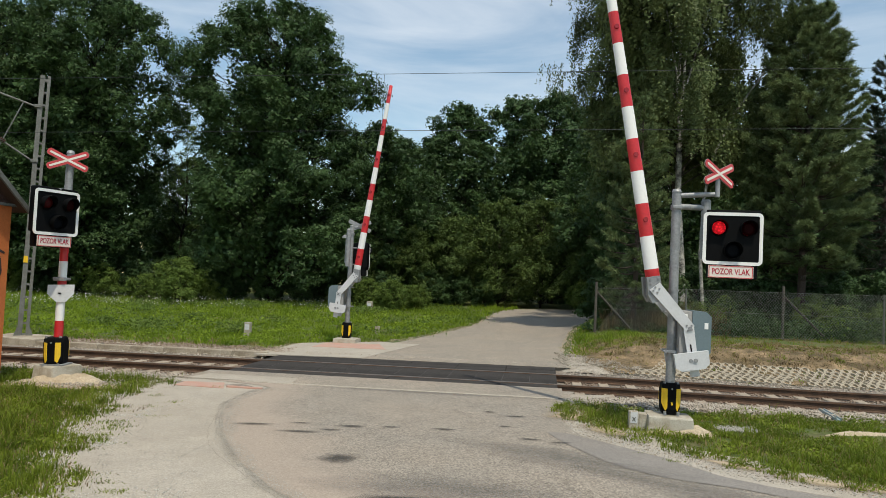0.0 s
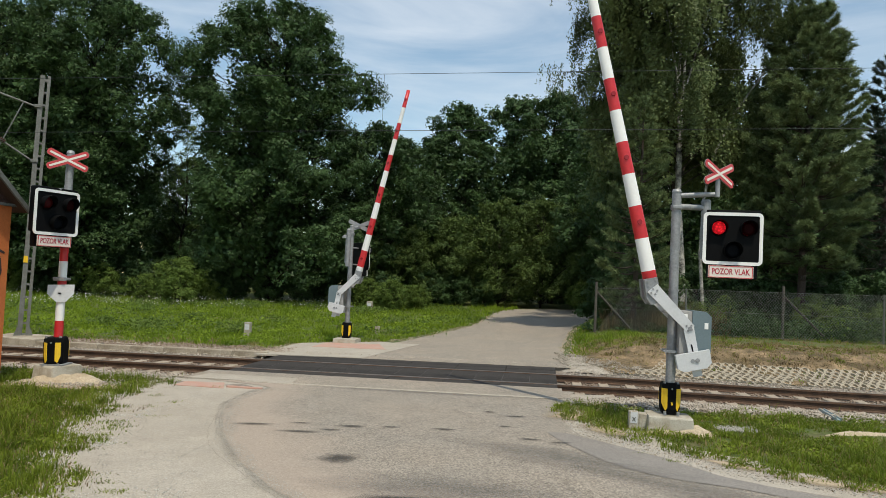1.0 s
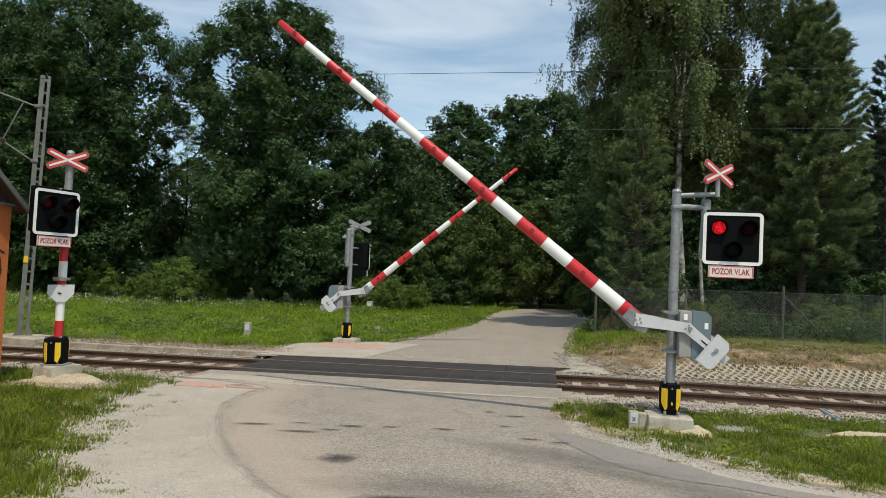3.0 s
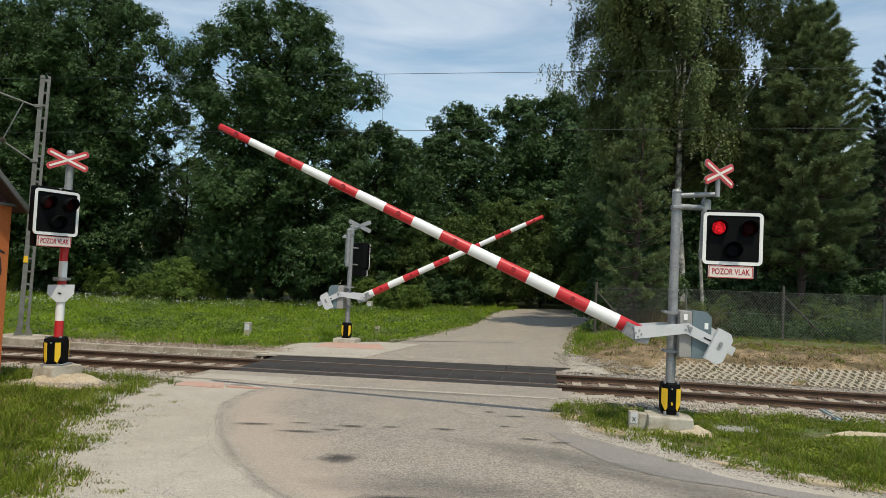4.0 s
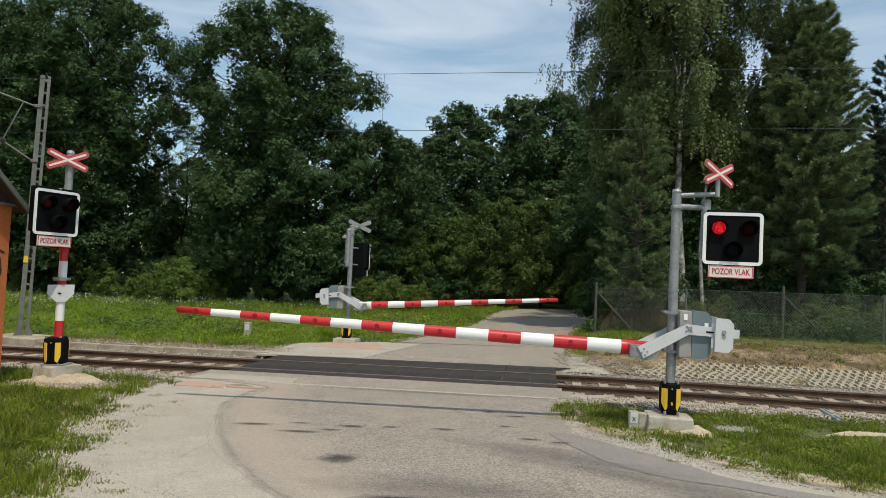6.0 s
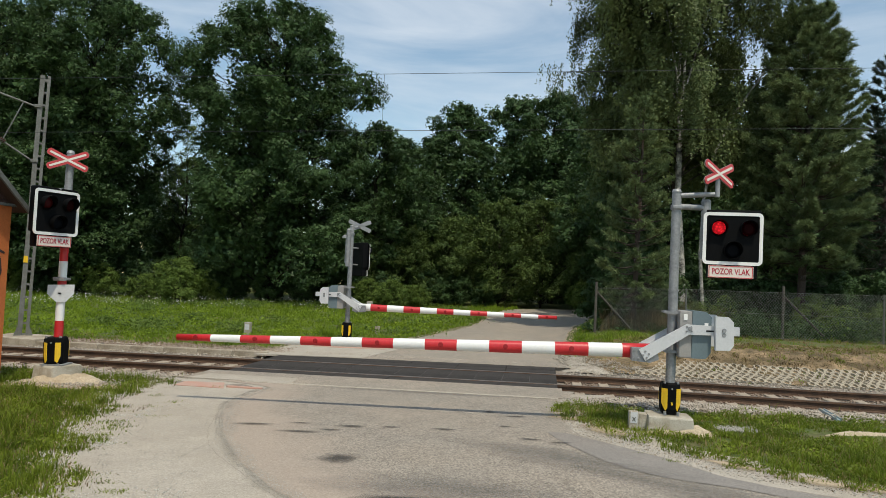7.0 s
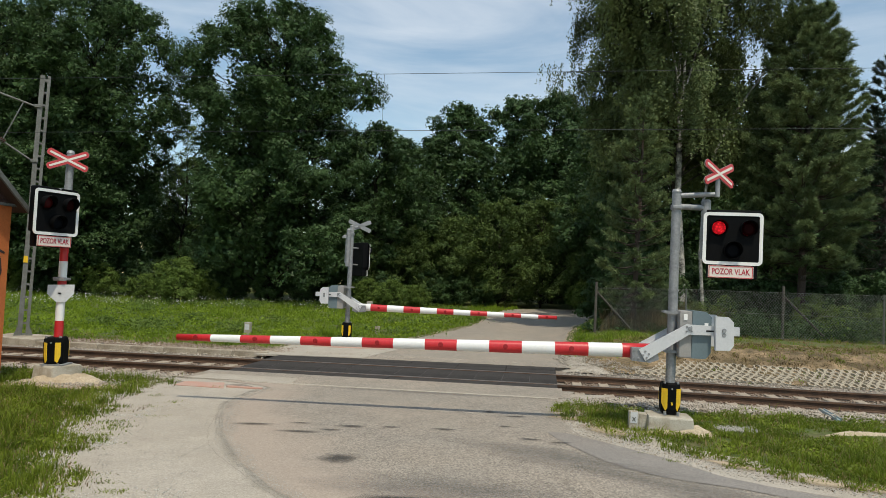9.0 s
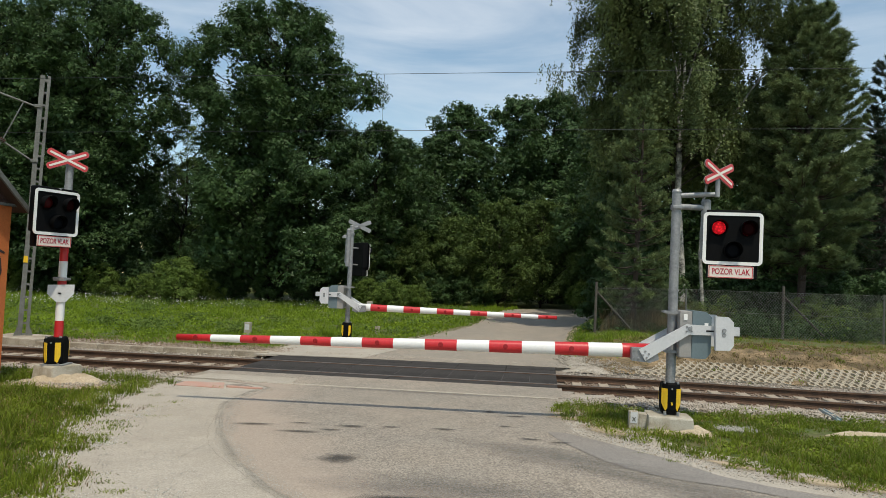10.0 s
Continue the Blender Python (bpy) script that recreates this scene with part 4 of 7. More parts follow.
def build_signal():
    s = tagged(new("warning_light_mast"), "red and white banded mast with warning light and crossbuck", "crossing signal")
    s.matrix_basis = pose(-7.48, 13.3, 0.165)
    top = 4.17
    for z0, z1, mat in ((0.5, 0.86, "red"), (0.86, 1.25, "white"), (1.25, 1.66, "red"), (1.66, 2.03, "white"), (2.03, 2.56, "red"), (2.56, top, "zinc")):
        bm = bmesh.new()
        tube(bm, (0, 0, z0), (0, 0, z1), 0.083 - 0.003 * z0, 0.083 - 0.003 * z1, 24, caps=False)
        part("mast_section", bm, M[mat], s, {"red": "red painted band", "white": "white painted band", "zinc": "galvanised upper tube"}[mat], True)
    bm = bmesh.new()
    tube(bm, (0, 0, 0), (0, 0, 0.5), 0.085, seg=20)
    box(bm, (0, 0, 0.012), (0.42, 0.42, 0.024), 0.004)
    part("mast_foot", bm, M["zinc"], s)
    bm = bmesh.new()
    tube(bm, (0, 0, top), (0, 0, top + 0.06), 0.078, 0.055, 20)
    part("mast_cap", bm, M["zinc"], s)
    bm = bmesh.new()
    box(bm, (0, -0.10, 1.68), (0.22, 0.08, 0.07), 0.01)
    box(bm, (0, 0.0, 1.68), (0.26, 0.16, 0.05), 0.01)
    part("clamp", bm, M["zinc"], s)
    bm = bmesh.new()
    slab(bm, [(-0.23, 1.56), (0.23, 1.58), (0.23, 1.40), (0.10, 1.24), (-0.06, 1.22), (-0.23, 1.38)], -0.100, -0.082)
    box(bm, (-0.02, -0.105, 1.40), (0.05, 0.014, 0.03), mat=1)
    ob = part("shield_box", bm, [M["greypaint"], M["black"]], s, "light grey cable box with a slot")
    ob.matrix_basis = pose(0, 0, 0, 0, 0, 24)
    g = mast_guard(s, 0.07)
    g.matrix_basis = pose(-0.025, 0.0, -0.02, 0, -2, 0) @ pose(0, 0, 0, 0, 0, 6) @ Matrix.Diagonal((1.0, 1.0, 0.98, 1))
    warning_light(s, (0.06, -0.46, 2.95), 67, bright=False)
    bm = bmesh.new()
    tube(bm, (0, 0, 3.20), (0.02, -0.38, 3.20), 0.04, seg=12)
    tube(bm, (0, 0, 2.70), (0.02, -0.38, 2.70), 0.04, seg=12)
    box(bm, (0.0, -0.20, 3.41), (0.16, 0.40, 0.05), 0.01)
    part("light_bracket", bm, M["zinc"], s)
    crossbuck(s, (0.02, -0.12, 4.02), 28, 0.36, 0.165)
    concrete_block((-7.46, 13.32, 0.165), (0.62, 0.66, 0.36), "weathered concrete base under the light mast", -24)


build_signal()


# ---- overhead line: mast, arms and wires ----


def build_overhead():
    o = tagged(new("overhead_line_mast"), "grey steel lattice mast of the overhead line", "catenary mast")
    o.matrix_basis = pose(-12.36, 20.1, -0.2, 0, 0, 30)
    def leg(x, z):
        return x * (1.08 - 0.12 * z / 7.9) + 0.13 * z / 7.9
    for x, w in ((-0.085, 0.125), (0.095, 0.08)):
        bm = bmesh.new()
        box(bm, (0, 0, 3.95), (w * 0.25, 0.20, 7.9), 0.006, m=pose(-w * 0.37 if x < 0 else w * 0.37, 0, 0))
        box(bm, (0, -0.095, 3.95), (w, 0.014, 7.9), 0.003)
        box(bm, (0, 0.095, 3.95), (w, 0.014, 7.9), 0.003)
        for v in bm.verts:
            v.co.x += leg(x, v.co.z)
        part("channel", bm, M["mastgrey"], o)
    for i in range(20):
        z0 = 0.45 + i * 0.385
        for y in (-0.088, 0.088):
            bm = bmesh.new()
            a, b = leg(-0.08, z0), leg(0.115, z0)
            box(bm, ((a + b) / 2, y, z0), (b - a, 0.012, 0.055), 0.003)
            part("batten", bm, M["mastgrey"], o)
    bm = bmesh.new()
    for sgn in (-1, 1):
        slab(bm, [(sgn * 0.12, 0.45), (sgn * 0.27, 0.02), (sgn * 0.12, 0.02)], -0.12, -0.10)
        slab(bm, [(sgn * 0.12, 0.45), (sgn * 0.27, 0.02), (sgn * 0.12, 0.02)], 0.10, 0.12)
    box(bm, (0, 0, 0.02), (0.8, 0.45, 0.04), 0.006)
    part("foot_plate", bm, M["mastgrey"], o)
    bm = bmesh.new()
    box(bm, (-0.06, -0.112, 2.35), (0.11, 0.012, 0.20), 0.002)
    part("warning_plate", bm, M["yellow"], o, "small yellow warning plate")
    # swinging arms towards the side
    for a, b, r in (((-0.08, 0, 6.95), (-3.4, 0.3, 7.90), 0.028), ((-0.08, 0, 5.30), (-3.4, 0.3, 7.45), 0.026), ((-0.40, 0.0, 7.02), (-0.95, 0.1, 5.60), 0.02)):
        bm = bmesh.new()
        tube(bm, a, b, r, seg=10)
        part("bracket_arm", bm, M["mastgrey"], o)
    for z in (5.30, 6.95):
        bm = bmesh.new()
        box(bm, (-0.02, 0, z), (0.20, 0.26, 0.09), 0.01)
        part("bracket_clamp", bm, M["mastgrey"], o)
    bm = bmesh.new()
    for t in (0.10, 0.115, 0.13, 0.145):
        p = Vector((-0.15, 0, 5.35)).lerp(Vector((-3.4, 0.3, 7.55)), t + 0.1)
        d = Vector((-3.25, 0.3, 2.2)).normalized()
        tube(bm, p, p + d * 0.03, 0.06, seg=10)
    part("insulator", bm, M["brownwood"], o)
    bm = bmesh.new()
    box(bm, (0, 0, 0), (1.7, 1.2, 0.5), 0.03)
    f = mesh_object("mast_footing", bm, M["kerbstone"])
    f.matrix_basis = pose(-12.2, 19.95, -0.36, 0, 0, -10)
    tagged(f, "low concrete footing of the lattice mast", "concrete base", "concrete bases of the crossing")
    for name, label, z0, z1, s0, s1, r in (("carrier_wire", "thin carrier wire over the track", 7.0, 0.0145, -0.0, 0.1, 0.0055), ("contact_wire", "thin contact wire over the track", 5.65, 0.0195, 0.0, 0.05, 0.0055)):
        path = []
        for u in range(-60, 61, 4):
            x, y = on_track(u, s0)
            path.append((np.array([x, y, z0 + z1 * max(-16.0, min(16.0, u))]), r))
        w = limb_mesh([path], M["wire"], None, name, 6)
        tagged(w, label, "overhead wire")
    bm = bmesh.new()
    x, y = on_track(-1.60, 0.0)
    tube(bm, (x, y, 6.98), (x, y, 5.62), 0.004, seg=6)
    tagged(mesh_object("dropper_wire", bm, M["wire"]), "thin dropper between two overhead wires", "overhead wire")


build_overhead()


# ---- orange house beside the track ----


def build_house():
    h = tagged(new("house"), "orange rendered house with dark boarded gable", "house")
    w, d, ht, rise = 8.0, 8.0, 3.36, 3.15
    bm = bmesh.new()
    # side walls and front in one shell with thickness
    for c, s in (((-w / 2, -0.12, ht / 2 - 0.4), (w, 0.24, ht + 0.8)), ((-0.12, -d / 2, ht / 2 - 0.4), (0.24, d - 0.5, ht + 0.8)), ((-w + 0.12, -d / 2, ht / 2 - 0.4), (0.24, d - 0.5, ht + 0.8)), ((-w / 2, -d + 0.12, ht / 2 - 0.4), (w, 0.24, ht + 0.8))):
        box(bm, (c[0], c[1] + d * 0.0, c[2]), s)
    wall = part("wall", bm, M["orange"], h, "orange render with black scrawls")
    for pts in ([(-0.10, 2.45), (-0.28, 2.52), (-0.42, 2.46), (-0.20, 2.36), (-0.16, 2.1), (-0.30, 1.75), (-0.42, 1.55)], [(-0.55, 1.45), (-0.32, 1.52), (-0.18, 1.25), (-0.16, 0.85), (-0.30, 0.45), (-0.5, 0.35)]):
        bm = bmesh.new()
        for a, b in zip(pts, pts[1:]):
            dx, dz = b[0] - a[0], b[1] - a[1]
            l = math.hypot(dx, dz)
            nx, nz = -dz / l * 0.022, dx / l * 0.022
            slab(bm, [(a[0] + nx, a[1] + nz), (b[0] + nx, b[1] + nz), (b[0] - nx, b[1] - nz), (a[0] - nx, a[1] - nz)], -d - 0.004, -d + 0.004)
        part("scrawl", bm, M["scrawl"], wall)
    bm = bmesh.new()
    slab(bm, [(0.0, ht), (-w, ht), (-w / 2, ht + rise)], -d + 0.02, -d + 0.22)
    part("gable", bm, M["brownwood"], h, "dark brown boarded gable")
    bm = bmesh.new()
    slab(bm, [(0.0, ht), (-w, ht), (-w / 2, ht + rise)], -0.22, -0.02)
    part("gable", bm, M["brownwood"], h, "dark brown boarded gable")
    for i in range(26):
        x = -0.2 - i * 0.3
        top = ht + rise * min(-x, w + x) / (w / 2)
        bm = bmesh.new()
        box(bm, (x, -d + 0.012, (ht + top) / 2 - 0.02), (0.03, 0.03, max(0.05, top - ht - 0.1)))
        part("batten", bm, M["brownwood"], h)
    bm = bmesh.new()
    sl = rise / (w / 2)
    for sg in (1, -1):
        cx = -w / 2
        a = (cx + sg * (w / 2 + 0.16), ht - 0.16 * sl)
        b = (cx, ht + rise)
        n = Vector((b[1] - a[1], a[0] - b[0])).normalized() * (0.10 * sg)
        slab(bm, [a, b, (b[0], b[1] + 0.15), (a[0] + n.x, a[1] + n.y)], -d - 0.20, 0.35)
    part("roof", bm, M["brownwood"], h, "dark brown pitched roof")
    bm = bmesh.new()
    for sg in (1, -1):
        cx = -w / 2
        a = (cx + sg * (w / 2 + 0.18), ht - 0.18 * sl)
        b = (cx, ht + rise + 0.02)
        slab(bm, [a, b, (b[0], b[1] + 0.13), (a[0], a[1] + 0.11)], -d - 0.24, -d - 0.20)
    part("barge_board", bm, M["mastgrey"], h, "grey metal barge board")
    bm = bmesh.new()
    box(bm, (-w / 2, -d - 0.03, ht - 0.0), (w + 0.1, 0.10, 0.05), 0.004)
    part("ledge", bm, M["mastgrey"], h)
    h.matrix_basis = Matrix.Translation((-8.2, 12.72, -0.15)) @ pose(0, 0, 0, 0, 0, 82) @ Matrix.Translation((0, d, 0))


build_house()


# ---- fence behind the embankment ----
FENCE = ((5.45, 23.6), (40.0, 16.7))


def fence_point(x):
    (x0, y0), (x1, y1) = FENCE
    y = y0 + (y1 - y0) * (x - x0) / (x1 - x0)
    return y, gz(x, y)


def build_fence():
    f = tagged(new("chain_link_fence"), "old chain-link fence on timber posts before the wood", "fence")
    ht = 1.58
    xs = [5.45, 8.4, 11.42, 14.4, 17.4, 20.4, 23.4, 26.4]
    for i, x in enumerate(xs):
        y, z = fence_point(x)
        bm = bmesh.new()
        tube(bm, (x, y + 0.05, z - 0.3), (x, y + 0.05, z + (1.80 if i in (0, 2) else 1.62)), 0.050 if i in (0, 2) else 0.032, 0.045 if i in (0, 2) else 0.03, 10)
        part("fence_post", bm, M["wood"] if i in (0, 2) else M["mastgrey"], f)
    for x, dx in ((5.45, 1.3), (11.42, 1.45)):
        y, z = fence_point(x)
        y2, z2 = fence_point(x + dx)
        bm = bmesh.new()
        tube(bm, (x, y + 0.12, z + 1.5), (x + dx, y2 + 0.12, z2), 0.036, 0.036, 8)
        part("brace", bm, M["wood"], f)
    verts, faces = [], []

    def strand(a, b, r):
        k = len(verts)
        d = (Vector(b) - Vector(a)).normalized()
        e = d.orthogonal().normalized()
        g = d.cross(e)
        for p in (a, b):
            for t in range(3):
                q = Vector(p) + e * (r * math.cos(t * 2.0944)) + g * (r * math.sin(t * 2.0944))
                verts.append(tuple(q))
        for t in range(3):
            faces.append((k + t, k + (t + 1) % 3, k + 3 + (t + 1) % 3, k + 3 + t))

    step = 0.085
    n = int((26.4 - 5.45) / step)
    for i in range(n):
        x = 5.45 + i * step
        for sg in (1, -1):
            xe = x + sg * ht * 0.72
            if not 5.45 <= xe <= 26.6:
                continue
            y, z = fence_point(x)
            y2, z2 = fence_point(xe)
            strand((x, y, z + 0.03), (xe, y2, z2 + ht), 0.0042)
    for hh in (0.06, 0.85, ht):
        for a, b in zip(xs, xs[1:]):
            y, z = fence_point(a)
            y2, z2 = fence_point(b)
            strand((a, y, z + hh), (b, y2, z2 + hh), 0.005)
    raw_object("wire_netting", verts, faces, M["wiremesh"], f)


build_fence()


# ---- embankment of concrete grid pavers ----


def build_pavers():
    em = tagged(new("embankment"), "bank of concrete honeycomb grid pavers", "embankment", kind="structure")
    bm = bmesh.new()
    R = 0.113
    hexa = [(math.cos(radians(60 * k + 30)), math.sin(radians(60 * k + 30))) for k in range(6)]
    # thick side walls and thinner ones up the slope
    top = [[bm.verts.new((x * qx, y * qy, z)) for x, y in hexa] for qx, qy, z in ((R, R, -0.03), (R * 0.96, R * 0.97, 0.032), (R * 0.56, R * 0.80, 0.030), (R * 0.50, R * 0.74, -0.03))]
    for a, b in zip(top, top[1:]):
        for i in range(6):
            bm.faces.new((a[i], a[(i + 1) % 6], b[(i + 1) % 6], b[i]))
    first = part("grid_paver", bm, M["paver"], em)
    k = 0
    dx, dy = R * 1.70, R * 1.46
    spare = []
    for j in range(7):
        for i in range(112):
            u = 4.6 + (i + 0.5 * (j % 2)) * dx
            s = 2.06 + j * dy
            x, y = on_track(u, s)
            if x < 4.85 + 0.2 * j + 0.3 * noise.noise((u, s, 0)):
                continue
            z = gz(x, y)
            zs = gz(*on_track(u, s + 0.15)) - gz(*on_track(u, s - 0.15))
            wear = noise.noise((u * 0.7, s * 0.7, 4))
            if j >= 5 and wear + 0.5 * noise.noise((u * 3, s * 3, 4)) > 0.45 - 0.25 * (j - 5) or wear > 0.62:
                continue
            block = noise.noise((int(u / 0.55) * 7.3, int(s / 0.4) * 5.1, 2))
            m = Matrix.Translation((x, y, z + 0.022 + 0.005 * block + random.uniform(-0.003, 0.003) - 0.03 * max(0, wear - 0.2))) @ pose(0, 0, 0, 0, -1, -8.644) @ pose(0, 0, 0, math.degrees(math.atan2(zs, 0.3)) + 1.5 * block, block, random.uniform(-2, 2))
            if k >= 300 or x > 12:
                spare.append(m)
                continue
            ob = first if k == 0 else new("grid_paver", first.data)
            k += 1
            ob.parent = em
            ob.matrix_basis = m
    if spare:
        verts, faces = [], []
        co = [v.co.copy() for v in first.data.vertices]
        fs = [tuple(p.vertices) for p in first.data.polygons]
        for m in spare:
            n = len(verts)
            verts += [tuple(m @ c) for c in co]
            faces += [tuple(n + q for q in f) for f in fs]
        tagged(raw_object("more_grid_pavers", verts, faces, M["paver"], em), kind="stuff")


# ---- markers, covers and other small things along the line ----


def build_small():
    def marker(at, size, label, white=0.35):
        bm = bmesh.new()
        box(bm, (0, 0, size[2] / 2 - 0.05), (size[0], size[1], size[2] + 0.1), 0.015)
        e = tagged(new("marker_post"), label, "marker post", "marker posts by the track")
        e.matrix_basis = pose(*at, random.uniform(-2, 2), random.uniform(-2, 2), -8)
        part("post", bm, M["concrete"], e)
        if white:
            bm = bmesh.new()
            box(bm, (0, -size[1] / 2 - 0.002, size[2] * 0.68), (size[0] * 0.72, 0.008, size[2] * white))
            part("face_plate", bm, M["greypaint"], e)
        return e
    marker((-6.37, 22.5, gz(-6.37, 22.5)), (0.20, 0.18, 0.50), "grey concrete marker post with white plate in grass")
    marker((-2.25, 24.7, gz(-2.25, 24.7)), (0.16, 0.16, 0.32), "small pale concrete marker post in grass", 0)
    marker((-4.13, 39.6, gz(-4.13, 39.6)), (0.32, 0.26, 0.55), "small marker post far in the meadow", 0.3)
    e = marker((3.06, 10.48, gz(3.06, 10.48)), (0.145, 0.145, 0.27), "short pale concrete marker with a black cross", 0.62)
    for sg in (1, -1):
        bm = bmesh.new()
        box(bm, (0, -0.081, 0.16), (0.08, 0.006, 0.014), m=pose(0, 0, 0, 0, 55 * sg, 0))
        part("cross_mark", bm, M["mastgrey"], e)
    bm = bmesh.new()
    box(bm, (0, 0, 0), (0.085, 0.95, 0.03), 0.005)
    for v in (-0.04, 0.04):
        box(bm, (v, 0, 0.02), (0.008, 1.0, 0.04))
    c = mesh_object("metal_channel", bm, material("pale_blue_steel", (0.34, 0.42, 0.44), 0.5, metal=0.3, var=0.12))
    c.matrix_basis = pose(6.90, 11.85, 0.15, 0, 0, -14)
    tagged(c, "pale blue steel cable channel lying beside the rail", "cable channel")
    # a kerb of flat stones along the far side of the line
    bm = bmesh.new()
    box(bm, (0, 0, 0), (0.985, 0.19, 0.30), 0.02)
    mesh = None
    kerb = tagged(new("platform_kerb"), "low kerb of pale concrete slabs beyond the track", "kerb", kind="structure")
    first = part("kerb_slab", bm, M["kerbstone"], kerb)
    k = 0
    for i in range(24):
        u = -5.45 - i * 1.0
        x, y = on_track(u, 2.0)
        ob = first if k == 0 else new("kerb_slab", first.data)
        k += 1
        ob.parent = kerb
        ob.matrix_basis = Matrix.Translation((x, y, base(x, y) - 0.10 + random.uniform(-0.012, 0.012))) @ pose(0, 0, 0, random.uniform(-2, 2), -1, -8.644 + random.uniform(-1, 1))
    # red tactile paving
    def pad(name, pts, lift, mat, label, thick=0.05):
        bm = bmesh.new()
        a = [bm.verts.new((x, y, base(x, y) + lift)) for x, y in pts]
        b = [bm.verts.new((x, y, base(x, y) + lift - thick)) for x, y in pts]
        bm.faces.new(a)
        bm.faces.new(b[::-1])
        for i in range(len(pts)):
            bm.faces.new((a[i], b[i], b[(i + 1) % len(pts)], a[(i + 1) % len(pts)]))
        tagged(mesh_object(name, bm, mat), label, "paving", kind="structure")
    pad("red_paving", [(-5.05, 13.02), (-4.02, 12.82), (-4.20, 13.42), (-5.0, 13.45)], 0.020, M["redpave"], "small red paved pad by the crossing")
    pad("red_paving", [(-4.02, 12.95), (-3.3, 12.82), (-3.3, 12.91), (-4.02, 13.07)], 0.032, M["redpave"], "thin red paved strip by the crossing")
    pad("pavement", [(-4.9, 18.05), (-2.0, 17.8), (-0.6, 21.6), (-1.9, 22.0), (-4.3, 21.0)], 0.028, M["apron"], "pale concrete pavement beyond the crossing")
    pad("red_paving", [(-3.75, 20.05), (-1.55, 19.85), (-1.85, 21.2), (-3.5, 21.3)], 0.034, M["redpave"], "red paved pad before the far barrier")
    pad("pavement", [(-5.1, 13.9), (-2.9, 13.55), (-2.9, 14.15), (-4.85, 14.5)], 0.030, M["apron"], "pale concrete slab before the crossing panels")
    # sand thrown up round the foot of the light mast, by the barrier's base and along a trench in the grass
    def sand_heap(x0, x1, y0, y1, lumps, sunk, coarse, label):
        xs, ys = np.arange(x0, x1, 0.04), np.arange(y0, y1, 0.04)
        verts = []
        for y in ys:
            for x in xs:
                heap = sum(h * math.exp(-((x - cx) / rx) ** 2 - ((y - cy - slope * (x - cx)) / ry) ** 2) for cx, cy, rx, ry, h, slope in lumps)
                rough = 0.085 * noise.noise((x * 2.6, y * 2.6, 2)) + 0.03 * noise.noise((x * 8, y * 8, 5)) + 0.012 * noise.noise((x * 23, y * 23, 1))
                verts.append((x, y, gz(x, y) - sunk + heap + coarse * rough * min(1.0, 0.35 + heap * 6)))
        n = len(xs)
        faces = [(k * n + i, k * n + i + 1, (k + 1) * n + i + 1, (k + 1) * n + i) for k in range(len(ys) - 1) for i in range(n - 1)]
        ob = raw_object("sand_patch", verts, faces, M["sand"])
        ob.data.polygons.foreach_set("use_smooth", np.ones(len(faces), bool))
        tagged(ob, label, "sand", kind="stuff")
    sand_heap(-8.5, -5.9, 12.0, 13.75, ((-7.4, 13.05, 0.60, 0.42, 0.17, 0), (-6.75, 13.02, 0.36, 0.30, 0.17, 0), (-6.25, 12.8, 0.28, 0.2, 0.10, 0)), 0.07, 1.0, "bare pale sandy soil heaped in the grass")
    sand_heap(2.9, 4.7, 9.7, 10.9, ((3.95, 10.25, 0.26, 0.14, 0.13, 0), (3.45, 10.15, 0.45, 0.10, 0.10, 0), (3.6, 10.5, 0.5, 0.3, 0.06, 0)), 0.05, 0.6, "pale sand drifted against the barrier's concrete base")
    sand_heap(5.3, 9.6, 9.7, 11.6, ((7.5, 10.63, 1.5, 0.12, 0.10, 0.18), (6.3, 10.42, 0.4, 0.08, 0.06, 0.18)), 0.05, 0.5, "strip of bare pale sand in the grass")


def stain_material(name="dark_stain", rgb=(0.05, 0.048, 0.045), most=0.68):
    m = material(name, rgb, 0.85, var=0.25, scale=3, fine=40)
    nt = m.node_tree
    p, out = nt.nodes["Principled BSDF"], nt.nodes["Material Output"]
    co = nt.nodes.new("ShaderNodeTexCoord")
    ln = nt.nodes.new("ShaderNodeVectorMath")
    ln.operation = "LENGTH"
    nt.links.new(co.outputs["Object"], ln.inputs[0])
    no = nt.nodes.new("ShaderNodeTexNoise")
    no.inputs["Scale"].default_value = 2.2
    no.inputs["Detail"].default_value = 9
    no.inputs["Roughness"].default_value = 0.66
    nt.links.new(co.outputs["Object"], no.inputs["Vector"])
    ad = nt.nodes.new("ShaderNodeMath")
    ad.operation = "MULTIPLY_ADD"
    ad.inputs[1].default_value = 1.1
    nt.links.new(no.outputs["Fac"], ad.inputs[0])
    nt.links.new(ln.outputs["Value"], ad.inputs[2])
    mr = nt.nodes.new("ShaderNodeMapRange")
    mr.inputs["From Min"].default_value, mr.inputs["From Max"].default_value = 0.75, 1.35
    mr.inputs["To Min"].default_value, mr.inputs["To Max"].default_value = most, 0.0
    nt.links.new(ad.outputs[0], mr.inputs["Value"])
    tr = nt.nodes.new("ShaderNodeBsdfTransparent")
    ms = nt.nodes.new("ShaderNodeMixShader")
    nt.links.new(mr.outputs["Result"], ms.inputs[0])
    nt.links.new(tr.outputs[0], ms.inputs[1])
    nt.links.new(p.outputs[0], ms.inputs[2])
    nt.links.new(ms.outputs[0], out.inputs["Surface"])
    return m


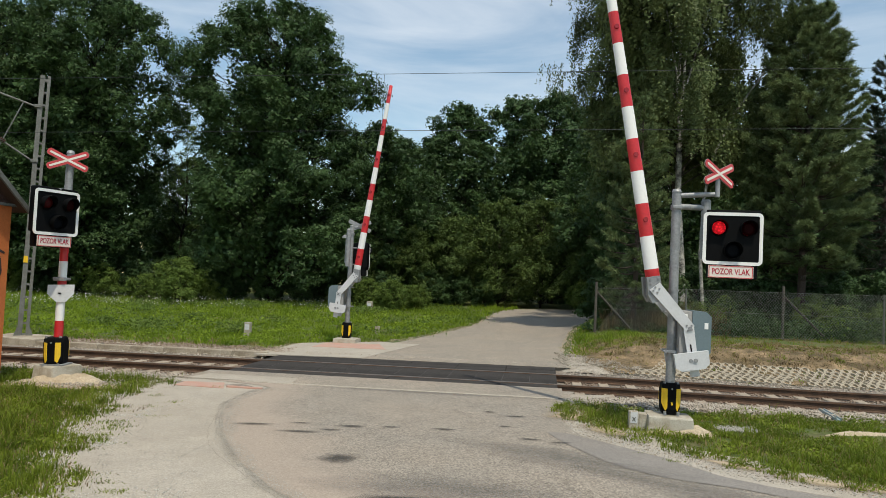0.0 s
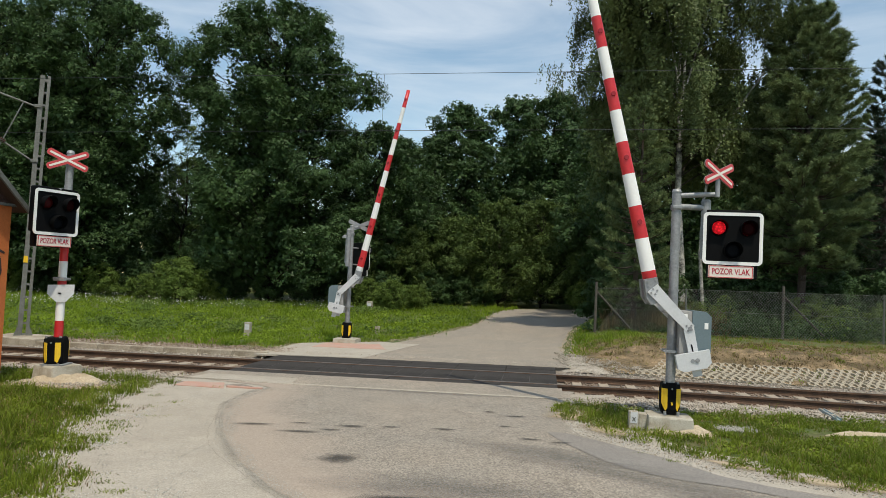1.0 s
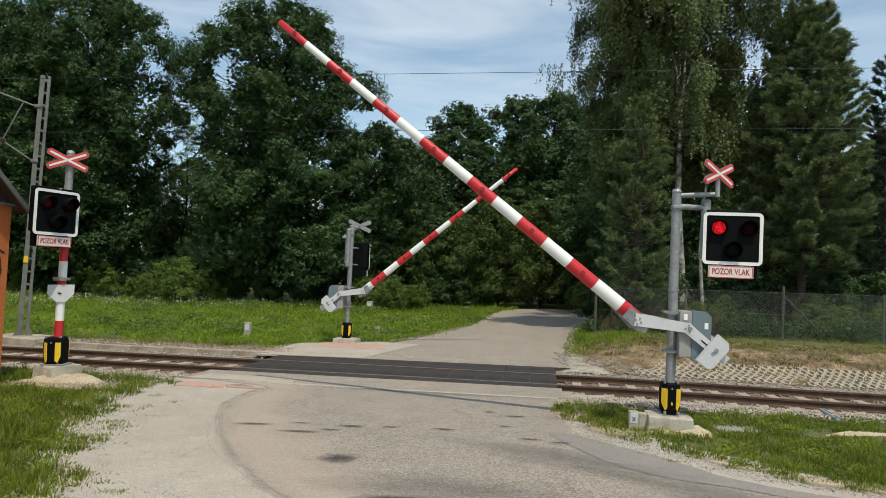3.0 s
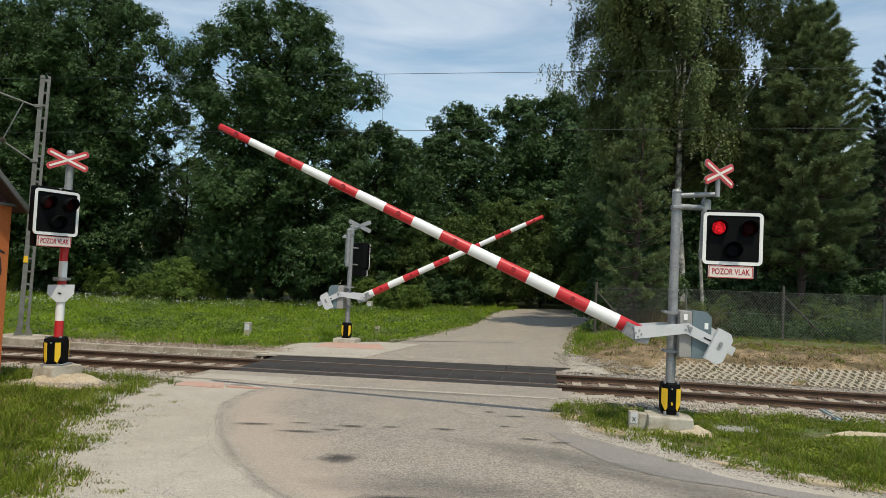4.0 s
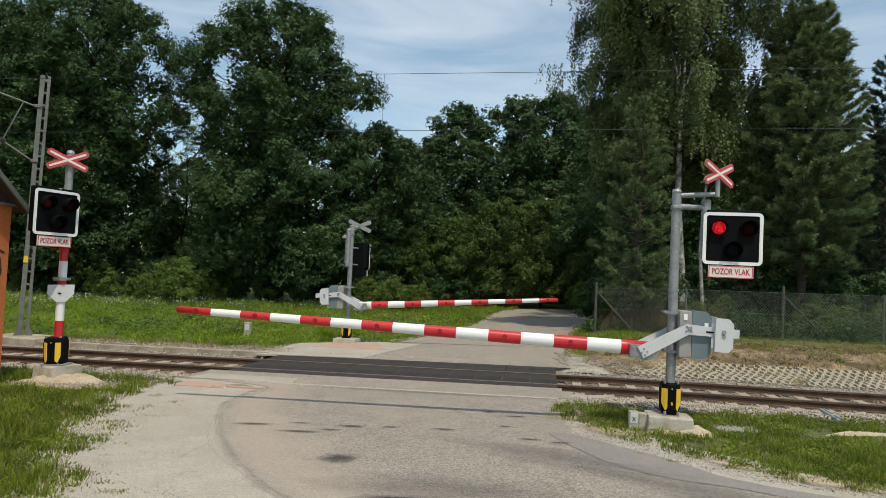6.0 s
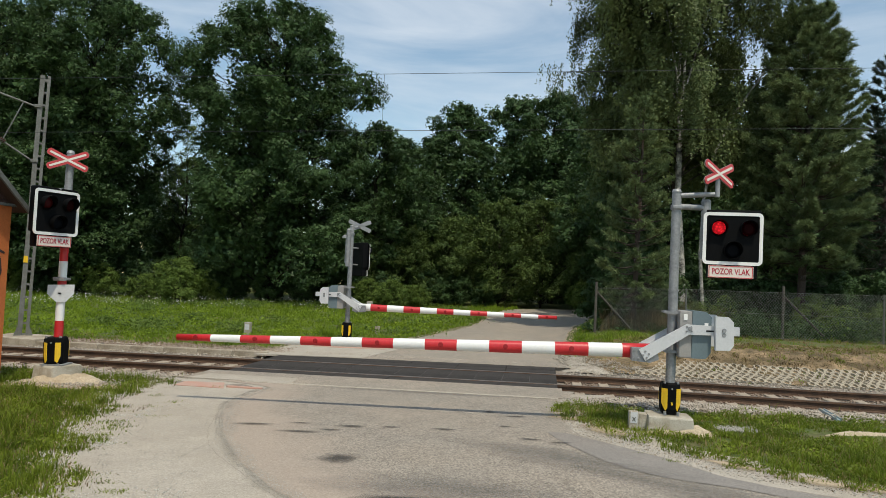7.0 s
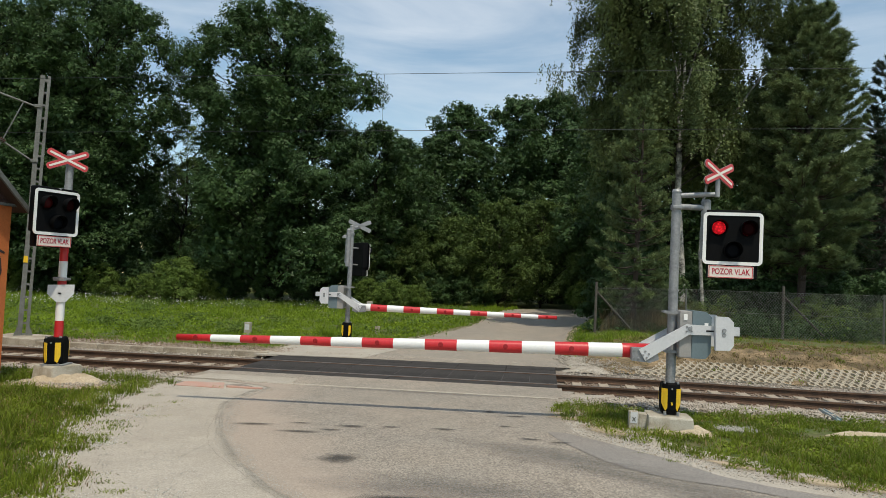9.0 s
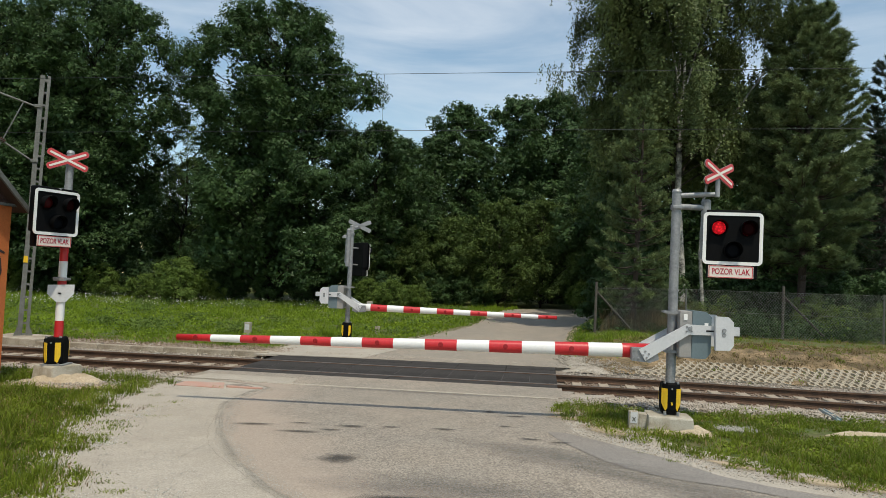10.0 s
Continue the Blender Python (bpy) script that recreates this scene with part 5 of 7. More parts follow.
def build_stains():
    mat = stain_material()
    bm = bmesh.new()
    bmesh.ops.create_circle(bm, cap_ends=True, segments=24, radius=1.0)
    first = mesh_object("oil_stain", bm, mat)
    spots = [(-2.65, 9.95, 0.34, 0.07), (-1.90, 9.57, 0.36, 0.07), (-1.14, 8.27, 0.28, 0.22), (-1.22, 9.98, 0.26, 0.08), (-1.5, 9.72, 0.18, 0.05), (-0.65, 10.0, 0.16, 0.05), (0.15, 9.95, 0.20, 0.06), (-0.40, 6.85, 0.45, 0.12), (1.05, 10.25, 0.12, 0.05), (1.3, 11.0, 0.22, 0.07), (1.35, 9.5, 0.2, 0.06), (0.9, 11.3, 0.12, 0.06), (1.75, 9.35, 0.18, 0.05), (-2.0, 10.1, 0.2, 0.04)]
    for k, (x, y, rx, ry) in enumerate(spots):
        ob = first if k == 0 else new("oil_stain", first.data)
        ob.matrix_basis = pose(x, y, base(x, y) + 0.027, 0, -1.0, random.uniform(-8, 2)) @ Matrix.Diagonal((rx * 1.3, ry * 1.3, 1, 1))
        tagged(ob, "dark oily stain on the asphalt", "stain", "stains on the road", kind="stuff")


def build_patches():
    for label, mat, spots in (("pale sandy dust on the ground", stain_material("sandy_dust", (0.50, 0.40, 0.27), 0.95), [(-7.0, 12.75, 1.0, 0.4, 0), (4.55, 7.85, 0.55, 0.20, -30), (3.75, 8.5, 0.45, 0.16, -45), (5.6, 7.42, 0.6, 0.20, -22), (5.05, 7.62, 0.3, 0.16, -25), (2.25, 11.2, 0.45, 0.4, 0), (2.6, 10.2, 0.5, 0.3, -60), (-11.8, 18.9, 1.8, 0.5, -9), (-6.3, 12.45, 0.8, 0.3, 10), (-7.2, 12.5, 1.0, 0.3, 0)] ),
                              ("darker patch in the asphalt", stain_material("grey_patch", (0.17, 0.16, 0.15), 0.32), [(1.6, 8.6, 1.6, 0.5, -35), (0.2, 7.2, 1.5, 0.5, -8), (3.2, 7.2, 1.8, 0.4, -38), (-0.2, 13.0, 2.2, 0.2, -8.6), (1.9, 12.8, 0.6, 0.16, -8.6)])):
        bm = bmesh.new()
        bmesh.ops.create_circle(bm, cap_ends=True, segments=24, radius=1.0)
        first = mesh_object("dust_patch", bm, mat)
        for k, (x, y, rx, ry, rz) in enumerate(spots):
            ob = first if k == 0 else new("dust_patch", first.data)
            ob.matrix_basis = pose(x, y, (gz(x, y) if x > 4 or x < -6 else base(x, y)) + (0.021 + 0.0007 * k), 0, -1.0, rz) @ Matrix.Diagonal((rx * 1.4, ry * 1.4, 1, 1))
            tagged(ob, label, "dust", kind="stuff")


build_small()
build_patches()
build_stains()

# ---- trees ----
NP = np.random.default_rng(11)


def reseed(seed):
    """Each kind of tree grows from its own seed."""
    global NP
    NP = np.random.default_rng(seed)


def unit(n):
    v = NP.normal(size=(n, 3))
    return v / np.linalg.norm(v, axis=1)[:, None]


def leaves(pos, out, size, spread=0.35, up=0.7, aspect=0.62, loose=0.75, face=0.45):
    """Pointed leaves (four corners each) at pos, turned partly upwards and partly along out."""
    n = len(pos)
    nrm = unit(n) * loose + out * face + np.array([0, 0, up])
    nrm /= np.linalg.norm(nrm, axis=1)[:, None]
    a = np.cross(nrm, unit(n))
    a /= np.linalg.norm(a, axis=1)[:, None] + 1e-9
    b = np.cross(nrm, a)
    s = size * (1 + spread * NP.uniform(-1, 1, n))[:, None]
    v = np.stack([pos + a * s, pos + b * s * aspect + nrm * s * 0.12, pos - a * s, pos - b * s * aspect + nrm * s * 0.12], 1)
    return v.reshape(-1, 3), np.arange(4 * n).reshape(n, 4)


def leaf_blades(pos, out, size, spread=0.3, up=0.35, loose=0.5, face=0.75, aspect=0.55):
    """Small three-cornered leaves at pos, turned partly upwards and partly along out."""
    n = len(pos)
    nrm = unit(n) * loose + out * face + np.array([0, 0, up])
    nrm /= np.linalg.norm(nrm, axis=1)[:, None]
    a = np.cross(nrm, unit(n))
    a /= np.linalg.norm(a, axis=1)[:, None] + 1e-9
    b = np.cross(nrm, a)
    s = size * (1 + spread * NP.uniform(-1, 1, n))[:, None]
    v = np.stack([pos + a * s, pos - a * s * 0.75 + b * s * aspect, pos - a * s * 0.75 - b * s * aspect], 1)
    return v.reshape(-1, 3), np.arange(3 * n).reshape(n, 3)


def bent(a, b, sag, r0, r1, n=6, wob=0.06):
    a, b = np.array(a, float), np.array(b, float)
    L = np.linalg.norm(b - a)
    return [(a + (b - a) * t + np.array([0, 0, sag * math.sin(math.pi * t)]) + (NP.normal(size=3) * wob * L * 0.3 if 0 < t < 1 else 0), r0 + (r1 - r0) * t) for t in np.linspace(0, 1, n)]


ROUND = ((0.0, 0.55, 0.55), (0.15, 0.86, 0.82), (0.35, 1.0, 1.0), (0.6, 0.92, 0.95), (0.8, 0.72, 0.70), (0.93, 0.42, 0.45), (1.0, 0.16, 0.18))


def broadleaf(name, h, rad, low, boughs, count, leaf, mat, label, category="tree", form=ROUND, lean=0.0, rb=(0.15, 0.25), per=7, ragged=0.18, bark="bark", trunk_r=None, tuft=9, fluff=0.105, inner=120, core=2.25, seed=1):
    """Trunk, limbs, and a crown of boughs that bear clumps of leaf tufts; form gives the crown's reach to either side, by height."""
    reseed(seed)
    t = tagged(new(name), label, category)
    tr = trunk_r or h * 0.019
    paths = [bent((0, 0, -0.3), (lean, 0, h * 0.82), 0, tr, tr * 0.16, 8, 0.03)]
    ks, lefts, rights = zip(*form)
    ph = NP.uniform(0, 6.28, 4)
    centres, radii, dirs, cores = [], [], [], []
    for i in range(boughs):
        k = ((i + 0.5) / boughs) ** 0.92
        a = i * 2.399963 + NP.uniform(-0.5, 0.5)
        w = 0.5 + 0.5 * math.cos(a)
        reach = rad * (np.interp(k, ks, lefts) * (1 - w) + np.interp(k, ks, rights) * w)
        reach *= 1 + ragged * (0.6 * math.sin(2 * a + ph[0] + 5 * k) + 0.4 * math.sin(5 * a + ph[1] - 9 * k))
        r_b = rad * NP.uniform(*rb) * (1.05 - 0.35 * k)
        r = max(0.0, reach - r_b * 0.85) * (NP.uniform(0.2, 0.55) if i % 4 == 0 else NP.uniform(0.80, 1.04))
        z = low + r_b * 0.4 + (h - low - r_b * 1.1) * k
        b = np.array([lean * k + r * math.cos(a), r * math.sin(a), z])
        zb = max(low * 0.6, z - 0.75 * r - 0.5)
        paths.append(bent((lean * zb / h, 0, zb), tuple(b), 0.10 * r, tr * 0.17 * (1 - 0.6 * k) + 0.008, 0.016, 6, 0.10))
        cores.append(b + np.clip(NP.normal(size=(inner, 3)) * 0.30, -0.50, 0.50) * r_b)
        for q in range(per):
            d = unit(1)[0] + np.array([0.35 * math.cos(a), 0.35 * math.sin(a), 0.35])
            d /= np.linalg.norm(d)
            cr = r_b * NP.uniform(0.32, 0.55)
            c = b + d * r_b * NP.uniform(0.55, 0.95) * np.array([1.05, 1.05, 0.85])
            centres.append(c)
            radii.append(cr)
            dirs.append(d)
    limb_mesh(paths, M[bark], t, "trunk", 6)
    total = sum(q * q for q in radii)
    pos, out = [], []
    for c, cr, d0 in zip(centres, radii, dirs):
        m = max(3, int(count * cr * cr / total / tuft))
        d = unit(m) + d0 * 0.55 + np.array([0, 0, 0.25])
        d /= np.linalg.norm(d, axis=1)[:, None]
        tips = c + d * (cr * NP.uniform(0.60, 1.12, m))[:, None] * np.array([1.08, 1.08, 0.8])
        pos.append((tips[:, None] + NP.normal(size=(m, tuft, 3)) * fluff * np.array([1, 1, 0.75])).reshape(-1, 3))
        out.append(np.repeat(d, tuft, 0))
    kk = NP.uniform(0.02, 0.74, inner * boughs // 4)
    aa = NP.uniform(0, 2 * np.pi, len(kk))
    rr = rad * 0.6 * np.minimum(np.interp(kk, ks, lefts), np.interp(kk, ks, rights)) * np.sqrt(NP.uniform(0, 1, len(kk)))
    cores.append(np.stack([lean * kk + rr * np.cos(aa), rr * np.sin(aa), low + (h - low) * kk], 1))
    v, f = leaf_blades(np.concatenate(pos), np.concatenate(out), leaf)
    cp = np.concatenate(cores)
    v2, f2 = leaf_blades(cp, np.zeros((len(cp), 3)), leaf * core, up=0.15, aspect=0.75)
    raw_object("crown", np.concatenate([v, v2]), np.concatenate([f, f2 + len(v)]), M[mat], t)
    return t


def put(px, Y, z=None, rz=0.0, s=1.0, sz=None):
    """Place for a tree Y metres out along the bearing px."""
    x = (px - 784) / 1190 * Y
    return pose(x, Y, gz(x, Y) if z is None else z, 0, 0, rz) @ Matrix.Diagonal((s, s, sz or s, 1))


def hanging_twigs(knots, aways, fall, strands, leaf_gap=0.05):
    """Points of leaves on twigs that hang from the knots."""
    pos, out = [], []
    for knot, away in zip(knots, aways):
        drop0 = NP.uniform(*fall)
        for _ in range(strands):
            b = knot + NP.normal(size=3) * np.array([0.15, 0.15, 0.12])
            drop = drop0 * NP.uniform(0.55, 1.1)
            sway = NP.normal(size=2) * 0.09 + away * 0.15
            n = int(drop / leaf_gap + 5)
            w = NP.uniform(0, 1, n)
            pos.append(b + np.stack([sway[0] * w, sway[1] * w, 0.1 - drop * w ** 1.1], 1) + NP.normal(size=(n, 3)) * np.array([0.045, 0.045, 0.04]))
            out.append(np.tile([away[0], away[1], -0.3], (n, 1)))
    return np.concatenate(pos), np.concatenate(out)


def birch():
    t = tagged(new("birch_tree"), "tall birch with white trunk and drooping leafy twigs", "birch tree")
    reseed(21)
    h, fork = 18.0, 8.4
    def axis(z):
        return np.array([0.34 - 0.045 * min(z, 9.0) + 0.06 * math.sin(z * 0.9), 0.1 * math.cos(z * 0.5), z])
    stem = [[(axis(z), 0.150 - 0.0075 * z) for z in np.linspace(-0.3, fork + 0.4, 14)]]
    top = axis(fork)
    tips = ((-1.0, -0.4, 14.2), (0.55, -0.3, 16.8), (-0.15, 0.2, 18.0), (1.7, 0.2, 15.4), (-1.9, 0.5, 13.6))
    stems = [bent(top - np.array([0, 0, 0.2]), tip, 0.25, 0.050 if j < 3 else 0.036, 0.012, 9, 0.025) for j, tip in enumerate(tips)]
    limb_mesh(stem + stems, M["birchbark"], t, "trunk", 10)
    paths, knots, aways = [], [], []
    for i in range(170):
        f = (i + 0.5) / 170
        z0 = 5.4 + (h - 6.0) * f
        a = i * 2.399963 + NP.uniform(-0.3, 0.3)
        if math.sin(a) < -0.5 and z0 < 12.5 and i % 3 or math.sin(a) < -0.7 and i % 2:
            continue
        if math.cos(a) > 0.3 and 8.0 < z0 < 12.0 and i % 2:
            continue
        L = (1.0 + 3.5 * math.sin(math.pi * min(1, 0.20 + 0.78 * f)) ** 0.6) * NP.uniform(0.62, 1.08) * (0.92 if math.cos(a) < -0.4 else 1.0) * (0.58 if math.sin(a) < -0.4 else 1.0)
        if z0 < fork + 0.5:
            s = axis(z0)
        else:
            st = stems[i % 3]
            s = min(st, key=lambda p: abs(p[0][2] - z0))[0]
        e = s + np.array([L * math.cos(a), L * math.sin(a), L * NP.uniform(0.30, 0.70)])
        paths.append(bent(s, e, 0.14 * L, 0.032 * (1 - 0.6 * f), 0.008, 6, 0.05))
        for q in range(int(4 + 2.4 * L)):
            u = NP.uniform(0.30, 1.05)
            knots.append(s + (e - s) * u + np.array([0, 0, 0.14 * L * math.sin(math.pi * min(1, u))]) + NP.normal(size=3) * 0.22)
            aways.append(np.array([math.cos(a), math.sin(a)]))
    limb_mesh(paths, M["bark"], t, "limb", 5)
    pos, out = hanging_twigs(knots, aways, (0.5, 2.3), 9, 0.056)
    v, f = leaf_blades(pos, out, 0.055, up=0.2, aspect=0.72)
    raw_object("crown", v, f, M["birchleaf"], t)
    return t


def leaning_birch():
    """A thin white stem that leans out of the shade, with few leaves."""
    t = tagged(new("birch_tree"), "thin leaning birch with a bare white stem", "birch tree", "trees behind the fence")
    line = [(0.1, 0.0, -0.3), (0.02, 0.0, 1.2), (-0.13, 0.0, 3.0), (-0.02, 0.1, 5.2), (0.35, 0.2, 7.0), (1.2, 0.3, 8.8), (2.35, 0.4, 10.5), (3.0, 0.5, 11.6)]
    limb_mesh([[(np.array(p), 0.085 - 0.0085 * i) for i, p in enumerate(line)]], M["birchbark"], t, "trunk", 8)
    knots, aways, paths = [], [], []
    for i in range(14):
        f = 0.45 + 0.55 * i / 13
        j = min(6, int(f * 7))
        s = np.array(line[j]) + (np.array(line[j + 1]) - np.array(line[j])) * (f * 7 - j)
        a = i * 2.4
        e = s + np.array([math.cos(a), math.sin(a), 0.5]) * NP.uniform(0.5, 1.3)
        paths.append(bent(s, e, 0.05, 0.014, 0.006, 4))
        knots += [e, (s + e) / 2]
        aways += [np.array([math.cos(a), math.sin(a)])] * 2
    limb_mesh(paths, M["bark"], t, "limb", 5)
    pos, out = hanging_twigs(knots, aways, (0.3, 1.2), 4, 0.07)
    v, f = leaf_blades(pos, out, 0.056, up=0.2, aspect=0.72)
    raw_object("crown", v, f, M["birchleaf"], t)
    return t


def pine(label, h, rad, low, whorl=0.46, shoots=8.0, needle=0.15, mat="needle", per=44, taper=0.7, dead=14, ring=(5, 8), even=0.55, seed=31):
    """Whorls of boughs; each bough carries shoots that end in a brush of needles."""
    reseed(seed)
    t = tagged(new("pine_tree"), label, "pine tree", "trees behind the fence")
    paths = [bent((0, 0, -0.3), (NP.uniform(-0.2, 0.2), 0, h), 0, 0.014 * h, 0.02, 9, 0.01)]
    for _ in range(dead):
        z, a = NP.uniform(0.9, max(1.5, low + 0.8)), NP.uniform(0, 6.28)
        L = rad * NP.uniform(0.25, 0.7)
        paths.append(bent((0, 0, z), (L * math.cos(a), L * math.sin(a), z + L * NP.uniform(-0.15, 0.25)), 0.0, 0.018, 0.006, 4, 0.08))
    roots, ends = [], []
    z = low
    while z < h - 0.15:
        k = (z - low) / (h - low)
        L0 = rad * (1 - k) ** taper * (0.70 + 0.30 * min(1, k * 5)) + 0.14
        n = int(NP.integers(*ring))
        a0 = NP.uniform(0, 6.28)
        for i in range(n):
            a = a0 + 2 * math.pi * i / n + NP.uniform(-0.3, 0.3)
            L = L0 * NP.uniform(even, 1.10)
            s = np.array([0, 0, z + NP.uniform(-0.15, 0.15)])
            d = np.array([math.cos(a), math.sin(a), NP.uniform(-0.05, 0.22) + 0.6 * k])
            e = s + d * L
            sag = -0.10 * L
            paths.append(bent(s, e, sag, 0.028 * (1 - k) + 0.010, 0.008, 5, 0.03))
            m = int(3 + shoots * L)
            u = 0.28 + 0.74 * NP.uniform(size=m) ** 0.8
            p = s + (e - s) * u[:, None] + np.stack([np.zeros(m), np.zeros(m), sag * np.sin(np.pi * np.minimum(1, u))], 1)
            side = np.where(NP.uniform(size=m) < 0.5, -1, 1)
            q = np.array([-math.sin(a), math.cos(a), 0])
            g = d[None] * NP.uniform(0.5, 1.0, m)[:, None] + q[None] * (side * NP.uniform(0.2, 1.0, m))[:, None] + np.stack([np.zeros(m), np.zeros(m), NP.uniform(0.0, 0.7, m)], 1)
            g /= np.linalg.norm(g, axis=1)[:, None]
            ln = (0.16 + 0.34 * L * (1.1 - u) * 0.6 + 0.10 * NP.uniform(size=m))[:, None]
            roots.append(p)
            ends.append(p + g * ln)
        z += whorl * NP.uniform(0.8, 1.2)
    roots.append(np.array([[0, 0, h - 0.3]]))
    ends.append(np.array([[0, 0, h + 0.1]]))
    limb_mesh(paths, M["pinebark"], t, "trunk", 6)
    R, E = np.concatenate(roots), np.concatenate(ends)
    A = E - R
    A /= np.linalg.norm(A, axis=1)[:, None]
    n = len(R) * per
    A = np.repeat(A, per, 0)
    u = NP.uniform(0, 1, n)[:, None]
    B = np.repeat(E, per, 0) - A * u * 0.24
    side = np.cross(A, unit(n))
    side /= np.linalg.norm(side, axis=1)[:, None] + 1e-9
    D = A * NP.uniform(0.45, 1.3, n)[:, None] + side
    D /= np.linalg.norm(D, axis=1)[:, None]
    W = np.cross(D, unit(n))
    W /= np.linalg.norm(W, axis=1)[:, None] + 1e-9
    ln = needle * NP.uniform(0.7, 1.15, n)[:, None]
    v = np.stack([B - W * 0.0105, B + W * 0.0105, B + D * ln], 1).reshape(-1, 3)
    raw_object("needles", v, np.arange(len(v)).reshape(-1, 3), M[mat], t)
    return t


def edge(pts, y):
    """x of a polyline given as (x, y) pairs, at y."""
    ys = [p[1] for p in pts]
    return float(np.interp(y, ys, [p[0] for p in pts]))


LEFT_EDGE = [(-3.0, 1.0), (-3.3, 5.0), (-3.75, 6.6), (-3.6, 7.3), (-4.45, 7.85), (-4.3, 8.6), (-4.75, 9.1), (-5.05, 9.6), (-5.0, 10.2), (-5.25, 11.0), (-5.7, 11.9), (-5.5, 12.4), (-5.4, 13.2), (-5.3, 13.6)]
RIGHT_EDGE = [(6.4, 6.9), (4.55, 7.63), (3.92, 8.12), (3.48, 8.75), (3.05, 9.19), (2.65, 9.75), (2.36, 10.4), (2.15, 11.1), (2.1, 11.7), (2.5, 12.4), (2.9, 12.9)]
FAR_LEFT = [(-5.2, 17.9), (-4.4, 20.8), (-2.1, 22.1), (-1.5, 22.4), (-0.2, 25.6), (1.2, 30.0), (2.4, 35.5), (3.5, 42.2), (5.5, 47.0)]
FAR_RIGHT = [(3.6, 17.1), (3.9, 20.2), (4.5, 23.2), (5.3, 26), (6.4, 30.0), (8.0, 36.0), (9.9, 42.5), (12, 44.8)]


def wild(x, y, s=1.0):
    return noise.noise((x * s, y * s, 5.0))


def build_woods():
    group = "trees at the edge of the wood"
    # the two great oaks, with their own outlines
    form_a = ((0.0, 0.80, 0.72), (0.18, 0.95, 0.70), (0.42, 1.0, 0.74), (0.55, 0.98, 1.0), (0.72, 0.95, 0.96), (0.86, 0.86, 0.74), (0.94, 0.70, 0.56), (1.0, 0.40, 0.30))
    form_b = ((0.0, 0.85, 1.25), (0.2, 0.85, 1.28), (0.38, 0.84, 1.10), (0.52, 0.86, 0.95), (0.62, 0.98, 0.93), (0.76, 1.04, 0.97), (0.82, 1.0, 0.72), (0.92, 0.95, 0.62), (1.0, 0.62, 0.30))
    oak_a = broadleaf("oak_tree", 21.8, 6.6, 1.6, 210, 135000, 0.080, "oakleaf", "tall dark green oak at the edge of the wood", "oak tree", form_a, trunk_r=0.36, rb=(0.17, 0.26), seed=3)
    oak_b = broadleaf("oak_tree", 21.4, 6.5, 1.5, 250, 155000, 0.080, "oakleaf", "broad dark green oak beside the meadow", "oak tree", form_b, ragged=0.16, trunk_r=0.36, rb=(0.165, 0.255), seed=5)
    oak_c = broadleaf("oak_tree", 15.0, 5.4, 1.2, 90, 31000, 0.110, "oakleaf", "dark green oak deeper in the wood", "oak tree", lean=-0.4, ragged=0.3, trunk_r=0.26, inner=90, core=1.5)
    hazel = broadleaf("hazel_tree", 8.5, 4.2, 0.4, 56, 26000, 0.080, "hazelleaf", "low bushy tree with fresh green leaves", "tree", ragged=0.3, trunk_r=0.09, inner=80, core=1.6)
    bush = broadleaf("bush", 2.7, 2.1, 0.1, 30, 8500, 0.058, "bushleaf", "rounded green bush on the meadow's edge", "bush", ragged=0.25, trunk_r=0.04, fluff=0.09, inner=60, core=1.8)
    for ob in (oak_a, oak_b, oak_c, hazel, bush):
        tagged(ob, group=group if ob is not bush else "bushes along the wood")
    ash = broadleaf("ash_tree", 14.5, 3.6, 3.0, 46, 16000, 0.078, "hazelleaf", "slender ash with thin see-through crown", "ash tree", ragged=0.35, trunk_r=0.16, inner=9, core=1.4, seed=8)
    tagged(ash, group=group)
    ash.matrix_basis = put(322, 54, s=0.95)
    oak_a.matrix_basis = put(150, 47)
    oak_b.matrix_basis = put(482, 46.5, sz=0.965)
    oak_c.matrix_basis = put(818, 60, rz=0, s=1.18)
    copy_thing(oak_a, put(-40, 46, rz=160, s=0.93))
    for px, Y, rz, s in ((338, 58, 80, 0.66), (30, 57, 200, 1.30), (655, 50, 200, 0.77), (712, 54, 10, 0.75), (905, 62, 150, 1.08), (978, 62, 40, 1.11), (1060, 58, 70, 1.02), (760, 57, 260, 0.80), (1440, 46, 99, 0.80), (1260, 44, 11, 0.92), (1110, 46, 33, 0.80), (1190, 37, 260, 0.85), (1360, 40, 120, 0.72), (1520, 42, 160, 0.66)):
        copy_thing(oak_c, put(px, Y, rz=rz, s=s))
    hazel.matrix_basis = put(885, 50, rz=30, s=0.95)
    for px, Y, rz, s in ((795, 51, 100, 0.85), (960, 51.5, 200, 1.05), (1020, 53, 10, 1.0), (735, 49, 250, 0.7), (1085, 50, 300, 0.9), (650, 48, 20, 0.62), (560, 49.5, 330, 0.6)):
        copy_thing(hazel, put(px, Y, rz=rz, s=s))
    hedge = broadleaf("hedge_bush", 3.4, 2.3, 0.1, 30, 7000, 0.088, "oakleaf", "dense dark green hedge bush", "bush", ragged=0.3, trunk_r=0.05, inner=60, core=1.6)
    tagged(hedge, group="dark bushes under the trees")
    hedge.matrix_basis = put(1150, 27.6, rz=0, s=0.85)
